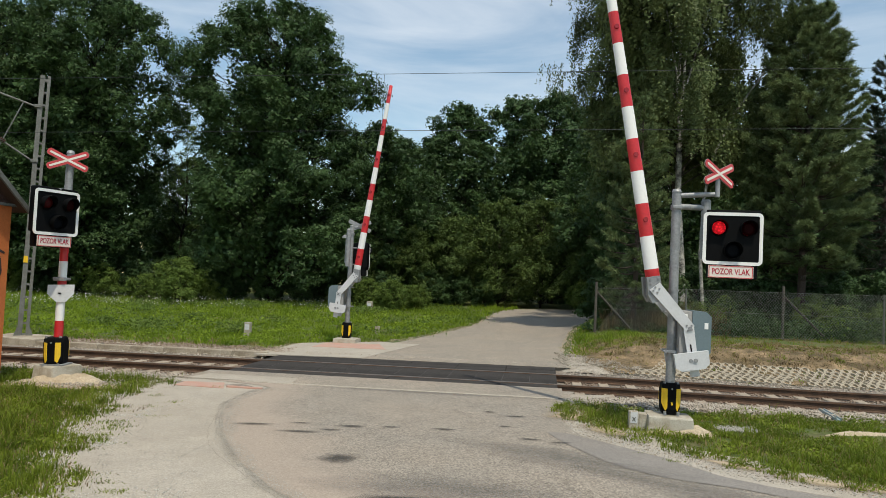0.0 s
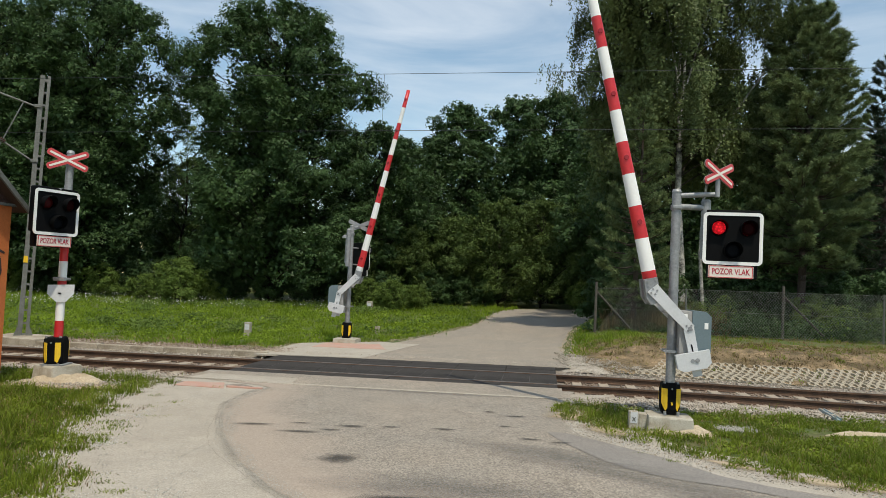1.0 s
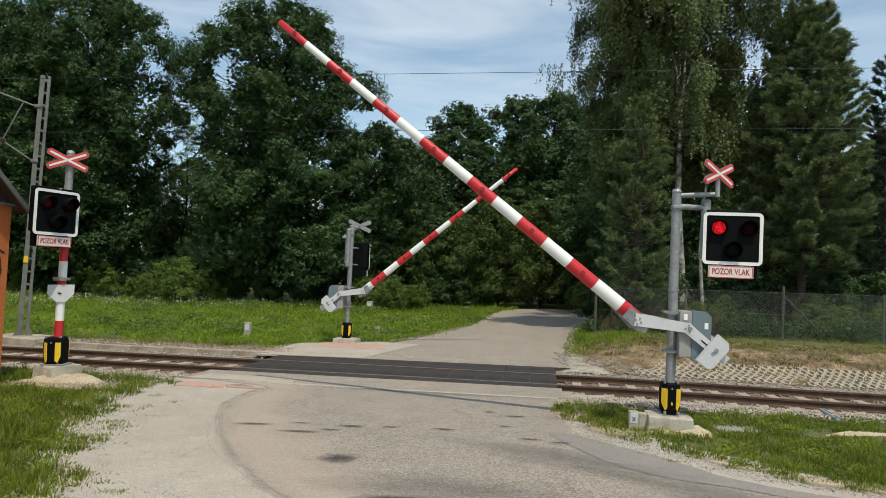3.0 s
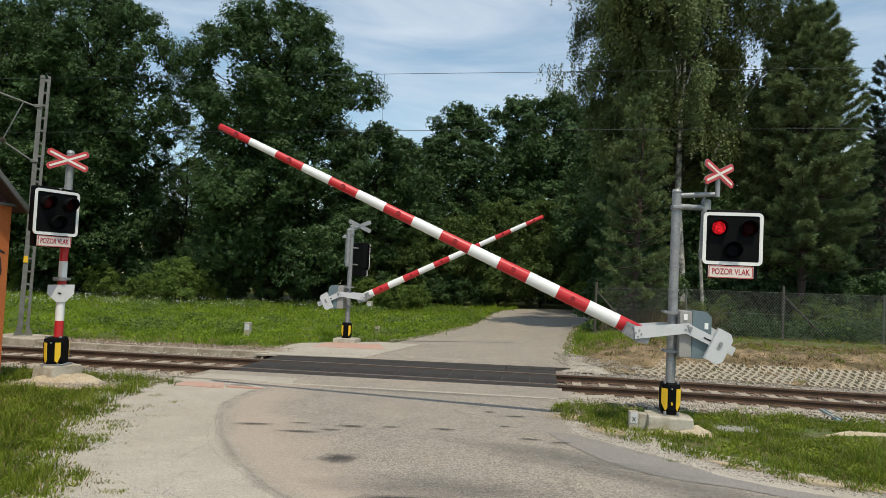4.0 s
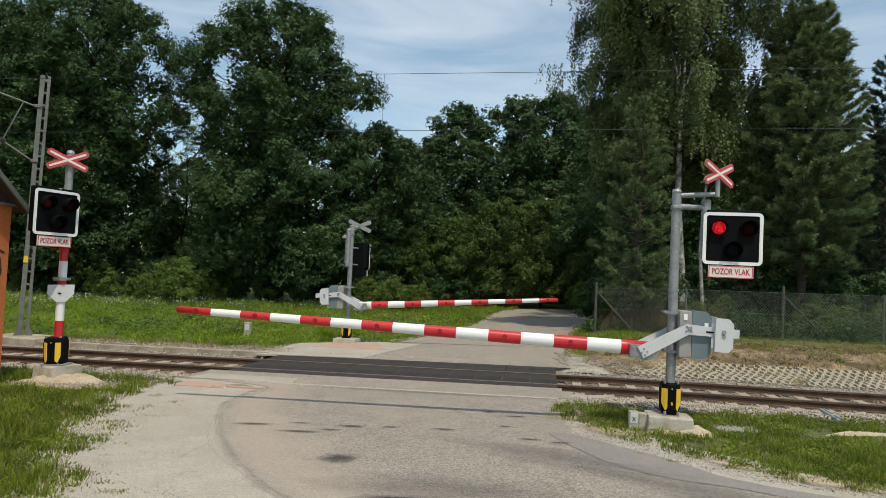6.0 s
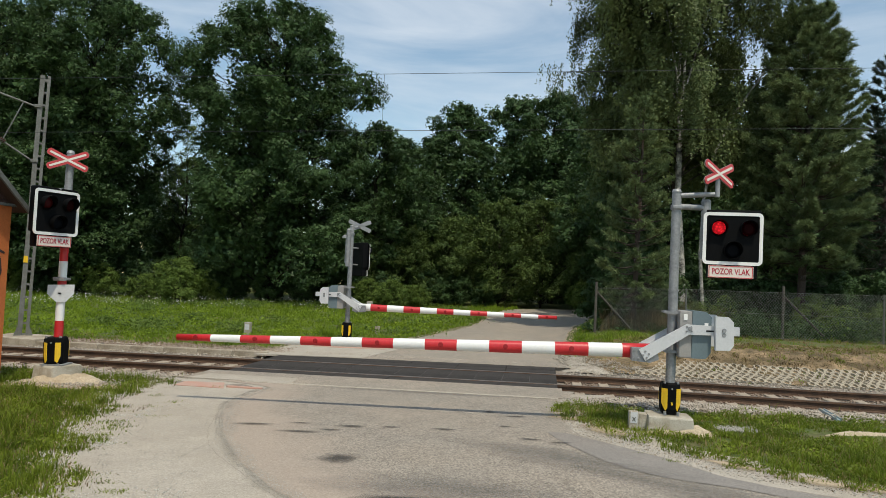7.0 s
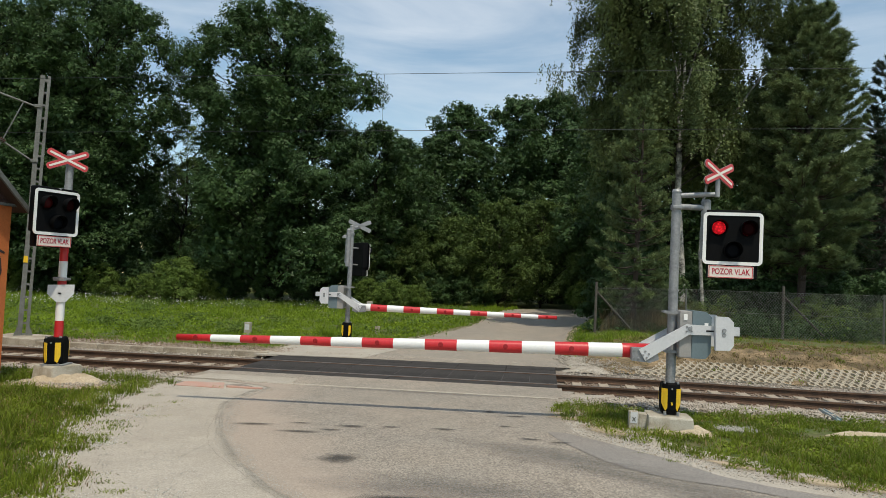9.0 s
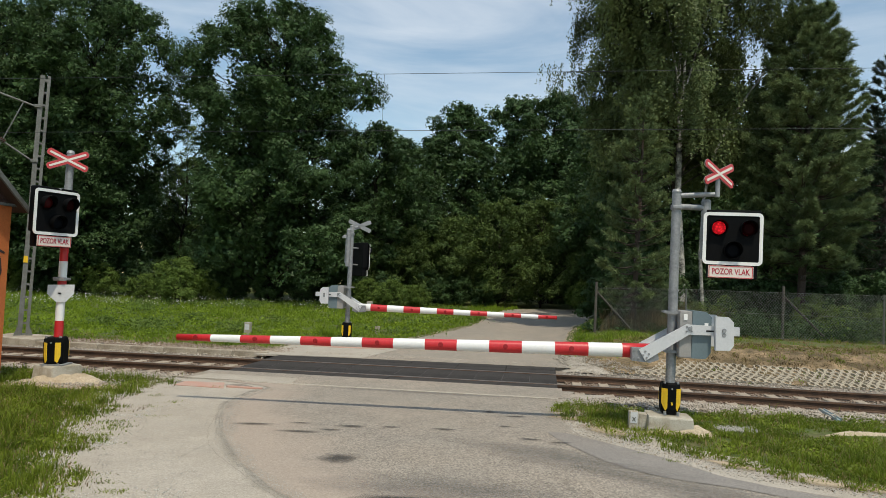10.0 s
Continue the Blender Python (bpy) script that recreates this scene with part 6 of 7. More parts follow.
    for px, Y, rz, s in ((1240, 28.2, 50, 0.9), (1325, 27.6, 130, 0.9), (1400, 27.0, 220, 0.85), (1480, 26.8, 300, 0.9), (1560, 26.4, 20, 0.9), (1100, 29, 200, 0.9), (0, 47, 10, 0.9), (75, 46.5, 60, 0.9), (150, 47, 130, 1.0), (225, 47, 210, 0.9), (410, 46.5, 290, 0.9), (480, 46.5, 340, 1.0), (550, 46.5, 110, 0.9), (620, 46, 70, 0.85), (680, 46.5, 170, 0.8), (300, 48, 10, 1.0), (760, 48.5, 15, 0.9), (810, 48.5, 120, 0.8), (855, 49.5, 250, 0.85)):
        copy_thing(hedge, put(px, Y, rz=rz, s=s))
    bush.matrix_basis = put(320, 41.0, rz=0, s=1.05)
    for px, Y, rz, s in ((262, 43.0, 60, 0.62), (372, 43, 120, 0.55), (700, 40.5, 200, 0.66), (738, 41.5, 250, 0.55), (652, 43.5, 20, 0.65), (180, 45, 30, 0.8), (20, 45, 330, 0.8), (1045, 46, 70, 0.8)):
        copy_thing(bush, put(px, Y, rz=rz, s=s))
    # behind the fence
    b = birch()
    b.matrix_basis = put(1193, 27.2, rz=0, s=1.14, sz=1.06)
    tagged(b, group="trees behind the fence")
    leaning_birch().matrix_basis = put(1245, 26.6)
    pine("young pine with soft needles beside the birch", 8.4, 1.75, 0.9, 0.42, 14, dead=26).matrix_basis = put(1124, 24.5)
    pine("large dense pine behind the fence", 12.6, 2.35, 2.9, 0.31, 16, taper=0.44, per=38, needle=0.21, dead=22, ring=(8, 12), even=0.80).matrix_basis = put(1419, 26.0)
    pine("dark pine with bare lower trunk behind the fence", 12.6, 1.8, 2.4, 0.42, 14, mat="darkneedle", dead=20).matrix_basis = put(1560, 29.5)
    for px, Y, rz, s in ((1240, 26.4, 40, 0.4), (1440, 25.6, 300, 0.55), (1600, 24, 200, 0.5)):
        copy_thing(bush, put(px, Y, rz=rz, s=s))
    # nettles, brambles and saplings right behind the netting
    reseed(77)
    # sunlight on the few lit shoots is put in as the lighter bush colour
    for mat, label, number, tall in (("oakleaf", "dark tangled brambles and nettles behind the fence", 200, (0.25, 1.15)), ("bushleaf", "shoots among the brambles, sunlight put into their lighter leaf colour", 20, (0.4, 1.5))):
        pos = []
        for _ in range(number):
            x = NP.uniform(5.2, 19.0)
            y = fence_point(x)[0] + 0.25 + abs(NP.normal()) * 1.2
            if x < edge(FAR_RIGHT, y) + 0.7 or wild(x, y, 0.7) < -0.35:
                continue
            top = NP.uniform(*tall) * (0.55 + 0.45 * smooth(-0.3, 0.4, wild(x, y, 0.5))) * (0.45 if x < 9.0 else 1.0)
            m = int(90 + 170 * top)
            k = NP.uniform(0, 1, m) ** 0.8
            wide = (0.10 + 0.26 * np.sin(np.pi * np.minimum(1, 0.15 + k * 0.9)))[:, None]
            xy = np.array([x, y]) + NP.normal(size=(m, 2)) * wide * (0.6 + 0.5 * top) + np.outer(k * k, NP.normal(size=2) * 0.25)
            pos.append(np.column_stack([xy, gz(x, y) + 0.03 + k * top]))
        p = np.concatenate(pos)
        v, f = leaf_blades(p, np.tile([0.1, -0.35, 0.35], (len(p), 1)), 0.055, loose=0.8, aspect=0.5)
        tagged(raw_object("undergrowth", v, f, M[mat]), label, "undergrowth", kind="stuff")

    # the wood goes on behind them
    pos, out = [], []
    for i in range(230):
        c = np.array([-85 + 190 * i / 230 + NP.uniform(-1, 1), NP.uniform(60, 82), 0.0])
        top = NP.uniform(4.5, 9.5)
        for q in range(6):
            k = c + np.array([NP.uniform(-1.6, 1.6), NP.uniform(-1.5, 1.5), -0.2 + top * (q + NP.uniform()) / 6])
            d = unit(52)
            pos.append(k + d * NP.uniform(0.7, 1.3, 52)[:, None] * np.array([1, 1, 0.8]))
            out.append(d)
    v, f = leaf_blades(np.concatenate(pos), np.concatenate(out), 0.36, up=0.3, loose=0.5, face=0.7, aspect=0.7)
    tagged(raw_object("distant_wood", v, f, M["oakleaf"]), "dense dark undergrowth deep in the wood", "wood", kind="stuff")
    # a ripe field rises behind the wood
    xs, ys = np.linspace(-260, 260, 27), np.linspace(84, 330, 20)
    verts = [(x, y, base(x, y) * 0.2 + 0.3 + 16.0 * smooth(80, 330, y) + 1.5 * noise.noise((x * 0.01, y * 0.01, 3))) for y in ys for x in xs]
    faces = [(j * 27 + i, j * 27 + i + 1, (j + 1) * 27 + i + 1, (j + 1) * 27 + i) for j in range(19) for i in range(26)]
    tagged(raw_object("field", verts, faces, M["field"]), "ripe straw-coloured field beyond the wood", "field", kind="structure")


build_woods()


# ---- grass, flowers and ballast ----


def blades(name, xy, hmin, hmax, width, mat, label, lean=0.45, far=False, lift=0.0, tuft=0, reach=0.05):
    """Bent grass blades at the points xy, or in tufts of so many that spread from one point."""
    n = len(xy)
    a = NP.uniform(0, 2 * math.pi, n)
    vigour = np.ones(n)
    if tuft:
        root = np.arange(n) // tuft * tuft
        off = NP.normal(size=(n, 2)) * reach
        xy = xy[root] + off
        a = np.arctan2(off[:, 1], off[:, 0]) + NP.normal(size=n) * 0.5
        vigour = NP.uniform(0.45, 1.5, n)[root] * (1.1 - 0.9 * np.minimum(1, np.hypot(off[:, 0], off[:, 1]) / (3 * reach)))
    z = np.array([gz(x, y) for x, y in xy]) + lift
    p = np.column_stack([xy, z])
    lump = np.array([0.8 + 0.7 * noise.noise((x * 1.9, y * 1.9, 1)) + 0.5 * noise.noise((x * 0.6, y * 0.6, 7)) for x, y in xy])
    hh = (NP.uniform(hmin, hmax, n) * np.clip(lump, 0.3, 1.6) * vigour)[:, None]
    d = np.stack([np.cos(a), np.sin(a), np.zeros(n)], 1)
    b = NP.uniform(0, 2 * math.pi, n)
    w = np.stack([np.cos(b), np.sin(b), np.zeros(n)], 1) * width * NP.uniform(0.6, 1.3, n)[:, None]
    ln = NP.uniform(0.15, 1.0, n)[:, None] * lean
    up = np.array([0, 0, 1.0])
    m = p + up * hh * 0.55 + d * hh * ln * 0.35
    t = p + up * hh * (1 - 0.35 * ln) + d * hh * ln
    if far:
        v = np.stack([p - w, p + w, t + w * 0.15, t - w * 0.15], 1).reshape(-1, 3)
        return tagged(raw_object(name, v, np.arange(4 * n).reshape(-1, 4), mat), label, "grass", kind="stuff")
    v = np.stack([p - w, p + w, m + w * 0.75, m - w * 0.75, t + w * 0.12, t - w * 0.12], 1).reshape(-1, 3)
    k = np.arange(n)[:, None] * 6
    f = np.concatenate([k + np.array([0, 1, 2, 3]), k + np.array([3, 2, 4, 5])])
    ob = raw_object(name, v, f, mat)
    return tagged(ob, label, "grass", kind="stuff")


def scatter(n, x0, x1, y0, y1, keep):
    xy = np.column_stack([NP.uniform(x0, x1, n), NP.uniform(y0, y1, n)])
    ok = np.array([keep(x, y) for x, y in xy])
    return xy[ok]


def build_grass():
    def left(x, y):
        if across(x, y) > -2.75 + 0.4 * wild(x, y, 1.2) or (x + 7.0) ** 2 / 1.9 + (y - 12.75) ** 2 / 0.42 < 0.75 + 0.5 * wild(x, y, 3):
            return False
        d = edge(LEFT_EDGE, y) - x + 0.35 * wild(x, y, 1.6) + 0.22 * wild(x, y, 5)
        return d > -0.12 and (d > 0.2 or random.random() < 0.6) and x > -0.68 * y - 0.6
    blades("grass", scatter(130000, -10.8, -3, 5.5, 14.6, left), 0.06, 0.21, 0.0065, M["blade"], "tufty green grass beside the road", lean=0.85, tuft=16, reach=0.055)
    blades("dry_grass", scatter(14000, -10.8, -3, 5.5, 14.6, left), 0.04, 0.17, 0.005, M["drygrass"], "dry blades among the grass beside the road", lean=0.9)

    blades("withered_weeds", scatter(16000, -7, -3, 5.5, 13, lambda x, y: -0.3 < edge(LEFT_EDGE, y) - x + 0.35 * wild(x, y, 1.6) + 0.22 * wild(x, y, 5) < 0.22 and wild(x, y, 2.1) > -0.1), 0.02, 0.08, 0.005, M["brownweed"], "withered brown growth along the grass's edge", lean=1.0, tuft=8, reach=0.04)

    tufts = []
    for cx, cy, n, r in ((-4.85, 9.75, 90, 0.14), (-4.65, 9.85, 90, 0.13), (-4.55, 9.4, 110, 0.13), (-4.45, 9.6, 90, 0.12), (-4.65, 9.0, 90, 0.12), (-4.4, 9.1, 90, 0.1), (-4.2, 8.7, 120, 0.13), (-4.4, 8.4, 160, 0.16), (-3.4, 7.15, 90, 0.09), (-3.2, 6.85, 120, 0.10), (-3.75, 7.4, 160, 0.15), (4.15, 21.6, 260, 0.25), (4.6, 20.2, 200, 0.3), (4.3, 18.9, 160, 0.2), (4.9, 18.3, 200, 0.25), (5.2, 17.8, 160, 0.2), (2.75, 8.95, 60, 0.08), (3.0, 8.6, 50, 0.07), (-5.0, 10.6, 70, 0.1), (-4.4, 11.4, 25, 0.1), (-4.15, 12.95, 24, 0.05), (-4.45, 12.95, 14, 0.04), (-4.9, 11.9, 30, 0.1), (-4.6, 11.0, 40, 0.12), (-4.3, 10.3, 40, 0.12)):
        tufts.append(np.column_stack([NP.normal(cx, r, n), NP.normal(cy, r * 0.45, n)]))
    blades("grass_tufts", np.concatenate(tufts), 0.02, 0.06, 0.005, M["blade"], "small grass tufts growing in the gravel", lean=0.8)

    def right(x, y):
        if across(x, y) > -2.75 + 0.5 * wild(x, y, 1.3):
            return False
        d = x - edge(RIGHT_EDGE, y) - 0.06 + 0.34 * wild(x, y, 1.3) + 0.26 * wild(x, y, 4)
        if (x - 4.71) ** 2 / 0.11 + (y - 10.52) ** 2 / 0.05 < 1 or abs(y - 10.31 - 0.18 * (x - 5.7) - 0.1 * wild(x, y)) < 0.15 and 5.7 < x < 9.5:
            return False
        if (x - 3.85) ** 2 / 0.12 + (y - 10.25) ** 2 / 0.04 < 1:
            return False
        return d > 0 and x < 0.68 * y + 0.6 and wild(x, y, 1.1) + 0.6 * wild(x, y, 4) > -0.55
    blades("grass", scatter(95000, 2, 10, 6.6, 13.2, right), 0.04, 0.15, 0.0065, M["blade"], "short green grass between road and track", lean=0.85, tuft=14, reach=0.05)
    blades("dry_grass", scatter(13000, 2, 10, 6.6, 13.2, right), 0.03, 0.12, 0.005, M["drygrass"], "dry blades among the short grass", lean=0.9)

    def meadow(x, y):
        s = across(x, y)
        if s < 3.0 + 0.5 * wild(x, y, 1.3) + 0.3 * wild(x, y, 4):
            return False
        return x < edge(FAR_LEFT, y) - 0.1 + 0.25 * wild(x, y, 1.5) and (x + 2.95) ** 2 + (y - 21.6) ** 2 > 0.35
    blades("meadow_grass", scatter(70000, -20, 4, 18, 30, meadow), 0.08, 0.27, 0.014, M["meadowblade"], "lush green meadow grass beyond the track", lean=0.85, far=True, tuft=12, reach=0.10)
    blades("meadow_grass", scatter(52000, -34, 6, 30, 48, meadow), 0.12, 0.42, 0.024, M["meadowblade"], "tall meadow grass before the wood", lean=0.85, far=True, tuft=10, reach=0.16)

    def bank(x, y):
        s = across(x, y)
        return s > 4.0 + 0.8 * wild(x, y, 0.8) and x > edge(FAR_RIGHT, y) + 0.2 and y < fence_point(x)[0] + 0.4 and wild(x, y, 0.9) > -0.35
    blades("bank_grass", scatter(26000, 3, 26, 16, 27, bank), 0.05, 0.17, 0.011, M["blade"], "thin grass on the bank before the fence", lean=0.85, far=True, lift=0.045, tuft=9, reach=0.06)
    blades("verge_grass", scatter(16000, 3.5, 9, 18.5, 27, lambda x, y: 0.1 + 0.2 * wild(x, y, 2) < x - edge(FAR_RIGHT, y) < 2.2 + wild(x, y, 0.8) and across(x, y) > 4.2), 0.05, 0.18, 0.014, M["meadowblade"], "fresh green grass between the lane and the fence", lean=0.85, far=True)
    blades("dry_grass", scatter(22000, 4, 22, 15, 27, lambda x, y: across(x, y) > 2.5 and x > edge(FAR_RIGHT, y) + 0.3 and wild(x, y, 1.3) > -0.1), 0.03, 0.12, 0.009, M["drygrass"], "dry straw-coloured grass on the bank", lift=0.045, tuft=9, reach=0.06)
    blades("dry_grass", scatter(5000, 5.4, 10.0, 21.5, 26, lambda x, y: 0.1 < y - fence_point(x)[0] < 1.6 and x > 0.238 * y), 0.35, 1.15, 0.011, M["brownweed"], "tall dry reddish grass behind the fence", lean=0.3)
    blades("weeds", scatter(5000, -14, 20, 12, 20, lambda x, y: 1.7 < abs(across(x, y)) < 2.7 and not -5 < along(x, y) < 3 and wild(x, y, 2) > 0.15), 0.05, 0.2, 0.008, M["blade"], "weeds growing out of the ballast")
    blades("weeds", scatter(12000, 5, 22, 14, 21, lambda x, y: 2.1 < across(x, y) < 4.4 and wild(x, y, 1.6) + 0.5 * wild(x, y, 4) > 0.20), 0.03, 0.12, 0.010, M["blade"], "green weeds growing in the grid pavers", lean=0.8, lift=0.045, tuft=9, reach=0.06)
    def rough(x, y):
        return 3.3 + 0.3 * wild(x, y, 1.5) < across(x, y) < 6.2 and x > edge(FAR_RIGHT, y) + 0.4 and wild(x, y, 1.1) + 0.6 * wild(x, y, 3.5) > -0.15
    blades("dry_grass", scatter(16000, 4, 17, 15.5, 23, rough), 0.02, 0.11, 0.010, M["drygrass"], "short dry grass on the bank's shoulder", lean=1.0, lift=0.045, tuft=9, reach=0.06)
    blades("bank_grass", scatter(13000, 4, 17, 15.5, 23, rough), 0.02, 0.12, 0.011, M["blade"], "short green tufts on the bank's shoulder", lean=0.9, far=True, lift=0.045, tuft=9, reach=0.06)
    blades("withered_weeds", scatter(42000, 4.5, 20, 15, 24, lambda x, y: 3.0 + 0.25 * wild(x, y, 1.5) < across(x, y) < 6.0 and x > edge(FAR_RIGHT, y) + 0.5 and wild(x, y, 1.9) + 0.6 * wild(x, y, 5) > -0.12), 0.02, 0.10, 0.010, M["brownweed"], "brown withered weeds on the bank", lean=1.0, lift=0.045, tuft=9, reach=0.06)
    blades("withered_weeds", scatter(9000, 4.8, 20, 14, 21, lambda x, y: 2.0 < across(x, y) < 3.1), 0.01, 0.05, 0.010, M["brownweed"], "withered growth in the grid pavers' holes", lean=1.0, lift=0.045, tuft=9, reach=0.06)
    blades("dry_grass", scatter(26000, -20, -3.2, 17.5, 24, lambda x, y: 2.6 < across(x, y) < 4.6 + 0.8 * wild(x, y, 0.9) and x < edge(FAR_LEFT, y) - 0.1 and wild(x, y, 1.4) + 0.6 * wild(x, y, 4) > 0.05 * (across(x, y) - 2.6) ** 2), 0.04, 0.15, 0.010, M["drygrass"], "dry yellow grass along the edge of the meadow", lean=0.9, far=True)
    # darker clumps of tall herbs in the meadow
    clumps = []
    for _ in range(70):
        x, y = NP.uniform(-22, 1), NP.uniform(23, 43)
        if not meadow(x + 0.8, y):
            continue
        n, r = int(NP.uniform(60, 260)), NP.uniform(0.25, 0.9)
        clumps.append(np.column_stack([NP.normal(x, r, n), NP.normal(y, r * 0.5, n), NP.uniform(0.04, 0.34, n)]))
    p = np.concatenate(clumps)
    p[:, 2] += [gz(x, y) for x, y in p[:, :2]]
    v, f = leaf_blades(p, np.tile([0, -0.2, 0.5], (len(p), 1)), 0.075, loose=0.9, aspect=0.4)
    tagged(raw_object("tall_herbs", v, f, M["bushleaf"]), "darker clumps of tall herbs in the meadow", "herbs", kind="stuff")
    # low broad leaves among the blades
    for name, xy, zr, size, label in (("weeds", scatter(40000, -10.8, -3, 5.5, 14.6, lambda x, y: left(x, y) and wild(x, y, 2.3) > -0.05), (0.01, 0.10), 0.022, "low broad-leaved weeds among the grass"),
                                      ("weeds", scatter(30000, 2, 10, 6.6, 13.2, lambda x, y: right(x, y) and wild(x, y, 2.3) > -0.05), (0.01, 0.07), 0.022, "low broad-leaved weeds among short grass"),
                                      ("weeds", scatter(26000, -24, 4, 18, 36, lambda x, y: meadow(x, y) and wild(x, y, 0.8) + 0.5 * wild(x, y, 2.5) > 0.05), (0.04, 0.26), 0.045, "leafy herbs among the meadow grass")):
        z = np.array([gz(x, y) for x, y in xy]) + NP.uniform(*zr, len(xy))
        v, f = leaves(np.column_stack([xy, z]), np.tile([0, 0, 0.6], (len(xy), 1)), size, aspect=0.6)
        tagged(raw_object(name, v, f, M["meadowblade" if zr[0] > 0.03 else "blade"]), label, "weeds", kind="stuff")
    # flowers of the meadow
    xy = scatter(8500, -34, -4, 33, 46, lambda x, y: wild(x, y, 0.35) > -0.1 and random.random() < (0.12 + 0.88 * smooth(-9, -20, x) * smooth(-0.2, 0.25, wild(x, y, 0.9))))
    z = np.array([gz(x, y) for x, y in xy]) + NP.uniform(0.25, 0.48, len(xy))
    p = np.column_stack([xy, z])
    v, f = leaves(p, np.tile([0, -0.5, 0.5], (len(p), 1)), 0.021, aspect=0.9)
    tagged(raw_object("meadow_flowers", v, f, M["flower"]), "small white meadow flowers", "flowers", kind="stuff")


def build_ballast():
    n = 30000
    u = NP.uniform(-12, 17, n)
    s = NP.uniform(-3.2, 2.6, n)
    keep = ~((u > -5.0) & (u < 2.9) & (s < 2.15)) & (np.abs(np.abs(s) - 0.753) > 0.09)
    ph = np.abs(((u - 0.16 + 0.3025) % 0.605) - 0.3025)
    keep &= ~((np.abs(s) < 1.2) & (ph < 0.14) & (NP.uniform(size=n) < 0.97))
    u, s = u[keep], s[keep]
    x = u * TE[0] + s * TN[0]
    y = TRACK_Y + u * TE[1] + s * TN[1]
    prof_s = [-3.35, -3.0, -2.3, -1.7, -1.2, -0.8, 0.0, 0.8, 1.5, 2.0, 2.5, 2.8]
    prof_z = [-0.06, 0.012, -0.015, -0.10, -0.150, -0.165, -0.165, -0.165, -0.155, -0.08, 0.01, -0.05]
    z = np.array([base(a, b) for a, b in zip(x, y)]) + np.interp(s, prof_s, prof_z) + NP.uniform(-0.01, 0.03, len(u))
    p = np.column_stack([x, y, z])
    mid = np.abs(s) < 1.15
    u2, s2 = NP.uniform(3.0, 9.5, 5000), NP.uniform(-2.9, -1.34, 5000)
    x2, y2 = u2 * TE[0] + s2 * TN[0], TRACK_Y + u2 * TE[1] + s2 * TN[1]
    z2 = np.array([base(a, b) for a, b in zip(x2, y2)]) + np.interp(s2, prof_s, prof_z) + NP.uniform(0.01, 0.05, 5000)
    stones("ballast_stones", np.column_stack([x2, y2, z2]), 0.018, 0.036, M["stone"], "loose pale ballast stones beside the rail")
    stones("ballast_stones", p[mid], 0.020, 0.042, M["browned"], "rust-browned ballast stones between the rails")
    stones("ballast_stones", p[~mid], 0.020, 0.042, M["stone"], "pale grey crushed ballast stones beside the rails")
    u, s = NP.uniform(-16, -4.6, 5000), NP.uniform(2.1, 3.5, 5000)
    keep = s < 3.0 + 0.5 * NP.uniform(size=5000)
    u, s = u[keep], s[keep]
    x, y = u * TE[0] + s * TN[0], TRACK_Y + u * TE[1] + s * TN[1]
    stones("gravel_stones", np.column_stack([x, y, [gz(a, b) + 0.02 for a, b in zip(x, y)]]), 0.015, 0.04, M["browned"], "brown gravel between the kerb and the meadow")
    xy = np.column_stack([NP.uniform(4.38, 5.05, 1400), NP.normal(10.54, 0.10, 1400)])
    z = np.array([gz(a, b) for a, b in xy]) + NP.uniform(0.022, 0.03, 1400)
    stones("gravel_stones", np.column_stack([xy, z]), 0.005, 0.011, M["pale"], "flat patch of pale stones in the grass")
    xy = scatter(26000, -5, 8, 18, 38, lambda x, y: min(abs(x - edge(FAR_LEFT, y) - 0.05 + 0.2 * wild(x, y, 1.5)), abs(x - edge(FAR_RIGHT, y) + 0.05)) < 0.22)
    z = np.array([gz(a, b) for a, b in xy]) + 0.025
    stones("gravel_stones", np.column_stack([xy, z]), 0.012, 0.03, M["sand"], "sandy gravel along the lane's edges")
    xy = np.column_stack([NP.normal(-6.85, 0.5, 700), NP.normal(12.75, 0.26, 700)])
    z = np.array([gz(a, b) for a, b in xy]) + 0.045
    stones("gravel_stones", np.column_stack([xy, z]), 0.008, 0.022, M["stone"], "pale stones lying in the sand")
    # gravel spilt at the bank's end, at the road's edges
    xy = scatter(5600, 2.6, 6.6, 16.8, 22.0, lambda x, y: across(x, y) > 1.9 and x > edge(FAR_RIGHT, y) - 0.4 + 0.3 * wild(x, y, 2) and x < 4.75 - 0.6 * (y - 18) + 0.5 * wild(x, y, 1))
    z = np.array([gz(a, b) for a, b in xy]) + 0.05
    stones("gravel_stones", np.column_stack([xy, z]), 0.012, 0.036, M["rubble"], "pale rubble stones at the foot of the bank")
    xy = scatter(5200, -6.6, -2.5, 4.8, 13.0, lambda x, y: abs(edge(LEFT_EDGE, y) + 0.75 - x + 0.4 * wild(x, y, 1.2)) < 0.65 or (abs(x - edge([(-1.2, 6.86), (-2.45, 8.48), (-3.1, 9.97), (-3.5, 11.6), (-3.3, 12.9)], y)) < 0.28 and random.random() < 0.6))
    z = np.array([base(a, b) for a, b in xy]) + 0.02
    stones("gravel_stones", np.column_stack([xy, z]), 0.004, 0.010, M["pale"], "loose gravel along the road's edge")
    # limestone chips strewn over the concrete, densest by the grass
    inner_line = [(-1.5, 6.8), (-2.9, 8.8), (-3.2, 9.6), (-3.4, 10), (-3.7, 12.6)]
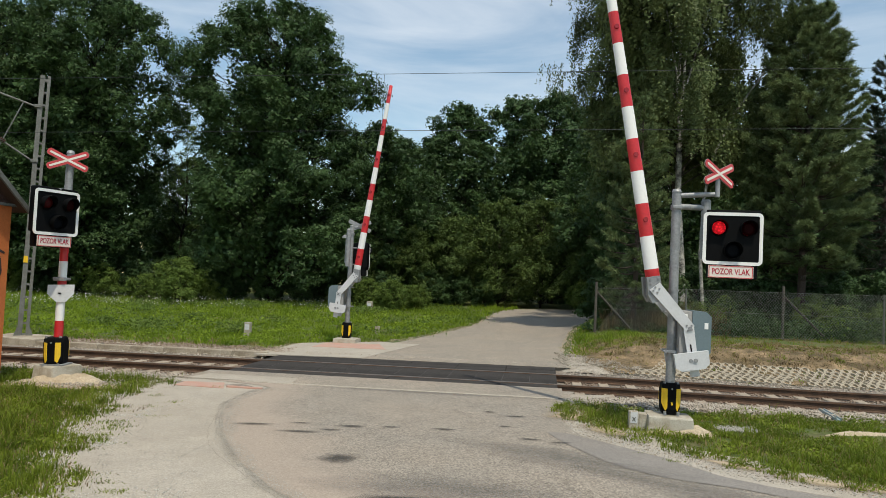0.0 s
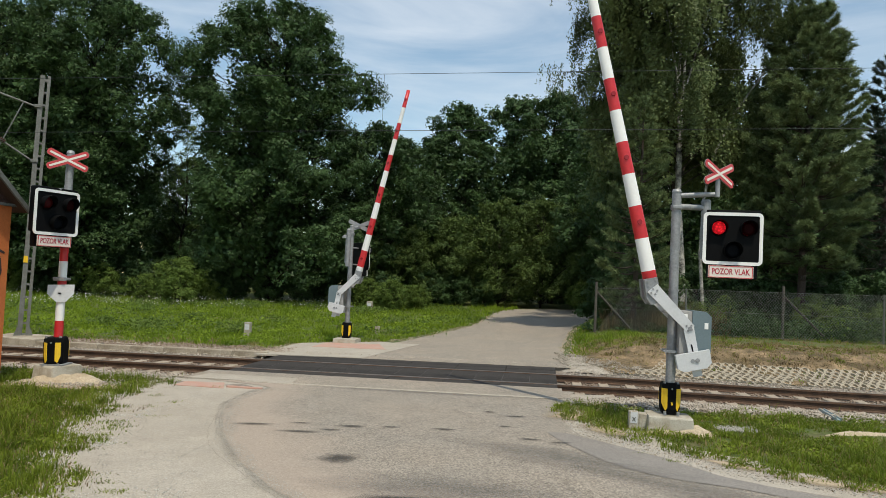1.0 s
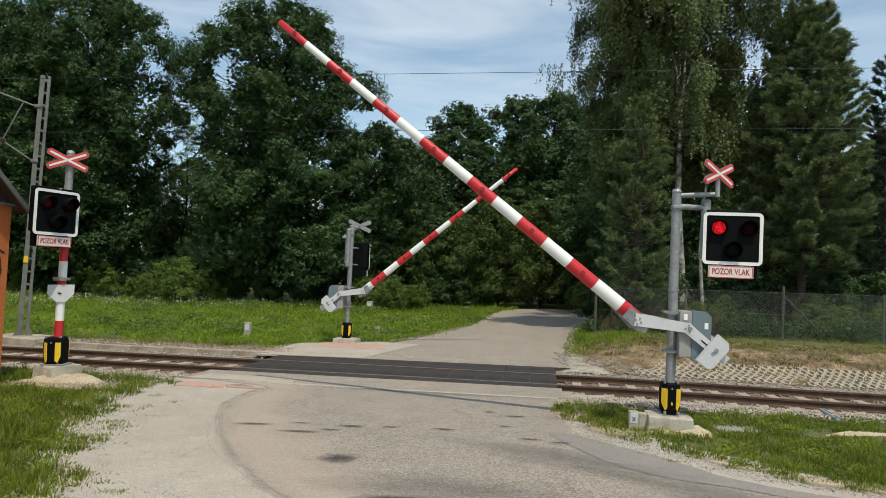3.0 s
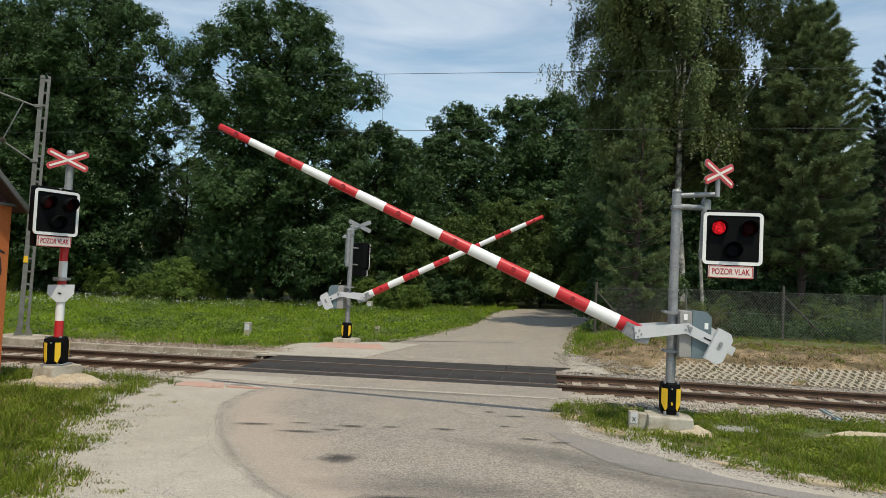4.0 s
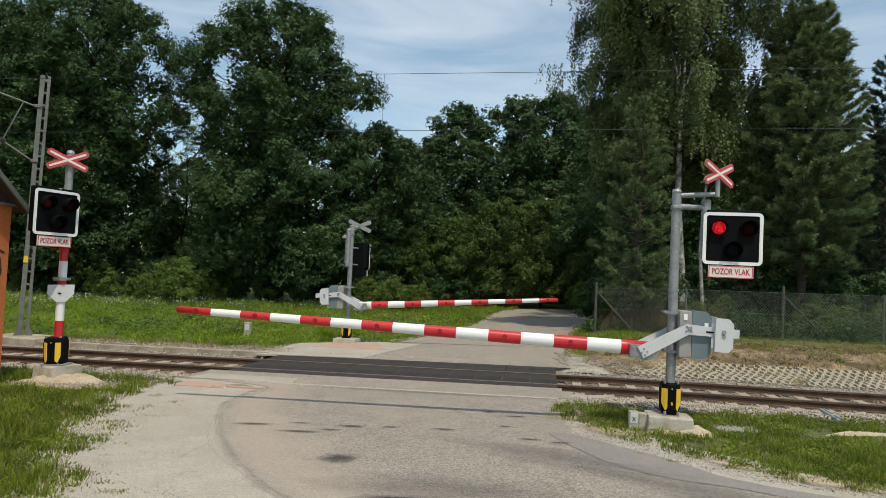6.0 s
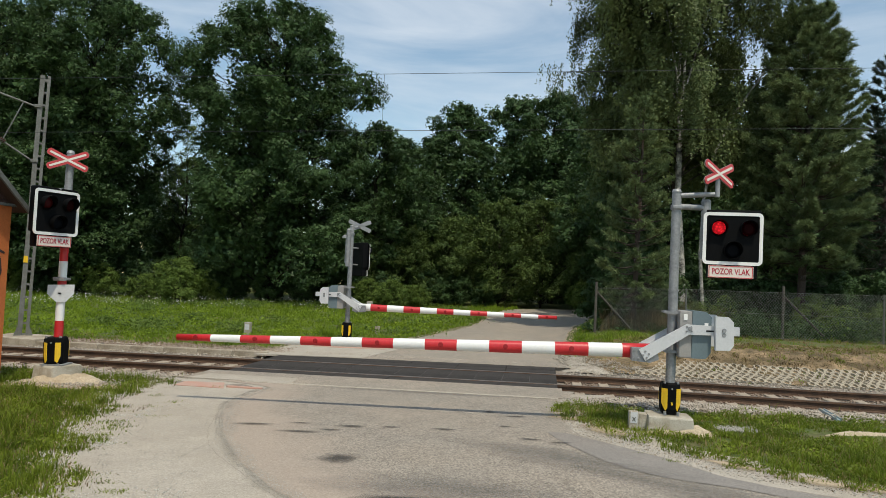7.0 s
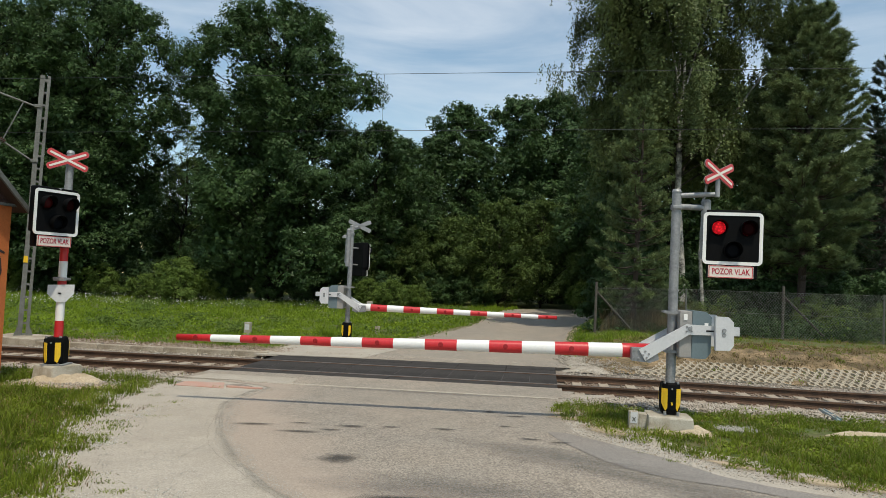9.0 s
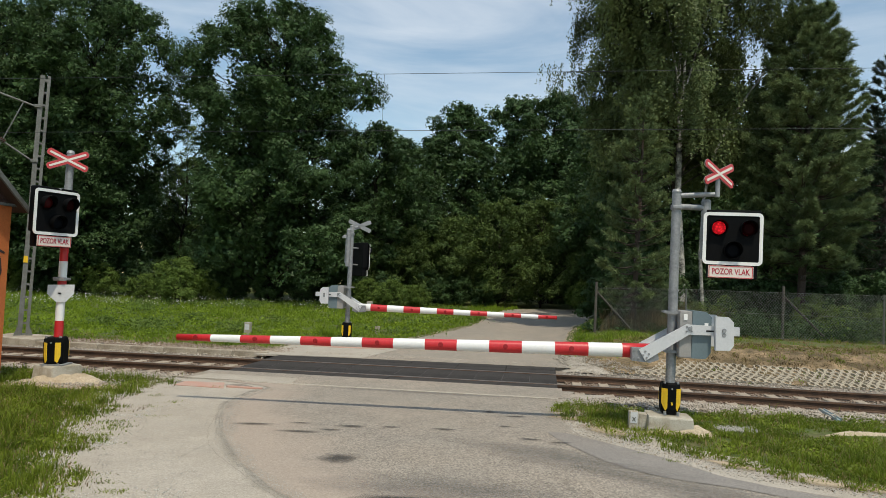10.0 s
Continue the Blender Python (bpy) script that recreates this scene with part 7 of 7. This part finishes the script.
    for n, r0, r1, mat, label in ((60000, 0.005, 0.015, "whitechips", "pale limestone chips strewn on the concrete"), (16000, 0.004, 0.010, "chips", "scattered gravel on the pale concrete")):
        xy = scatter(n, -6.0, -1.6, 5.6, 12.6, lambda x, y: edge(LEFT_EDGE, y) - 0.35 < x < edge(inner_line, y) - 0.1 and wild(x, y, 0.9) + 0.6 * wild(x, y, 3) + random.uniform(-0.5, 0.3) > -0.15 + 0.65 * (x - edge(LEFT_EDGE, y)))
        z = np.array([base(a, b) for a, b in xy]) + 0.012
        stones("gravel_stones", np.column_stack([xy, z]), r0, r1, M[mat], label)
    chip_line = [(-1.25, 6.6), (-1.51, 6.9), (-1.94, 7.43), (-2.37, 8.14), (-2.78, 8.97), (-3.28, 10.49), (-3.51, 11.51), (-3.37, 12.58), (-3.21, 13.17)]
    xy = scatter(60000, -4.0, -0.8, 6.6, 13.1, lambda x, y: abs(x - edge(chip_line, y) - 0.04) < (0.13 + 0.10 * wild(x, y, 2)) * random.uniform(0.4, 1.5))
    z = np.array([base(a, b) for a, b in xy]) + 0.017
    stones("gravel_stones", np.column_stack([xy, z]), 0.004, 0.010, M["chips"], "band of grey chippings along the asphalt's edge")
    # gravel and bare sand between the asphalt and the grass
    for n, r0, r1, mat, label in ((30000, 0.004, 0.012, "chips", "loose gravel along the asphalt's edge"), (9000, 0.006, 0.018, "pale", "pale pebbles along the asphalt's edge"), (6000, 0.005, 0.013, "soil", "crumbs of brown earth along the asphalt's edge")):
        xy = scatter(n, 2, 7.0, 6.4, 13.0, lambda x, y: abs(x - edge(RIGHT_EDGE, y) + 0.10 + 0.25 * wild(x, y, 1.5)) < 0.42 * random.uniform(0.4, 1.1))
        z = np.array([base(a, b) for a, b in xy]) + 0.015
        stones("gravel_stones", np.column_stack([xy, z]), r0, r1, M[mat], label)


def stones(name, p, r0, r1, mat, label):
    n = len(p)
    octa = np.array([[1, 0, 0], [-1, 0, 0], [0, 1, 0], [0, -1, 0], [0, 0, 0.75], [0, 0, -0.75]], float)
    v = octa[None] * NP.uniform(r0, r1, (n, 1, 1)) * NP.uniform(0.6, 1.3, (n, 6, 1))
    a = NP.uniform(0, 2 * math.pi, n)
    t = NP.uniform(-0.6, 0.6, n)
    ca, sa, ct, st = np.cos(a), np.sin(a), np.cos(t), np.sin(t)
    x, y, z = v[..., 0], v[..., 1], v[..., 2]
    y, z = y * ct[:, None] - z * st[:, None], y * st[:, None] + z * ct[:, None]
    v = np.stack([x * ca[:, None] - y * sa[:, None], x * sa[:, None] + y * ca[:, None], z], 2) + p[:, None]
    fs = np.array([[0, 2, 4], [2, 1, 4], [1, 3, 4], [3, 0, 4], [2, 0, 5], [1, 2, 5], [3, 1, 5], [0, 3, 5]])
    f = (np.arange(n)[:, None, None] * 6 + fs[None]).reshape(-1, 3)
    tagged(raw_object(name, v.reshape(-1, 3), f, mat), label, "stones", kind="stuff")


build_grass()
build_ballast()
build_pavers()


# ---- what moves: the two booms and the flashing lamps ----


def motions():
    near_rows = [(0, 79.73), (0.62, 79.73), (0.8, 79.1), (1.0, 76.63), (1.25, 70.3), (1.5, 63.74), (2.0, 52.77), (2.5, 45.04), (3.1, 36.2), (3.8, 26.29), (4.0, 23.58), (4.5, 17.18), (5.0, 11.2), (5.5, 5.99), (6.0, 1.5), (6.35, -1.0), (6.6, -1.72), (10.0, -1.72)]
    far_rows = [(0, 82.4), (0.62, 82.4), (0.8, 81.4), (1.0, 77.5), (1.3, 68.4), (1.5, 63.3), (2.0, 55.8), (2.5, 48.4), (3.1, 39.6), (3.8, 29.5), (4.0, 26.7), (4.5, 20.7), (5.0, 14.8), (5.5, 9.4), (6.0, 4.5), (6.4, 0.8), (6.65, -0.12), (10.0, -0.12)]
    walk(near_boom, [(t, pose(0.215, 0, 1.43, 0, a, 0)) for t, a in near_rows])
    walk(far_boom, [(t, pose(0.28, 0, 1.45, 0, a, 0)) for t, a in far_rows])
    # a red lamp shows its lit face for half a second, its dark face for the next
    for ob, rest, name in FLASHERS:
        left = name == "lamp_left"
        rows = [(0.0, 0 if left else 180)]
        k = 0
        t = 0.03
        lit = left
        while t < 9.9:
            a0, a1 = (0, 180) if lit else (180, 360)
            rows += [(t, a0), (t + 1 / 30, a0 + 60), (t + 2 / 30, a0 + 120), (t + 0.1, a0 + 180)]
            lit = not lit
            t += 0.5
        rows.append((10.0, rows[-1][1]))
        walk(ob, [(s, rest @ pose(0, 0, 0, 0, 0, a % 360)) for s, a in rows])


motions()
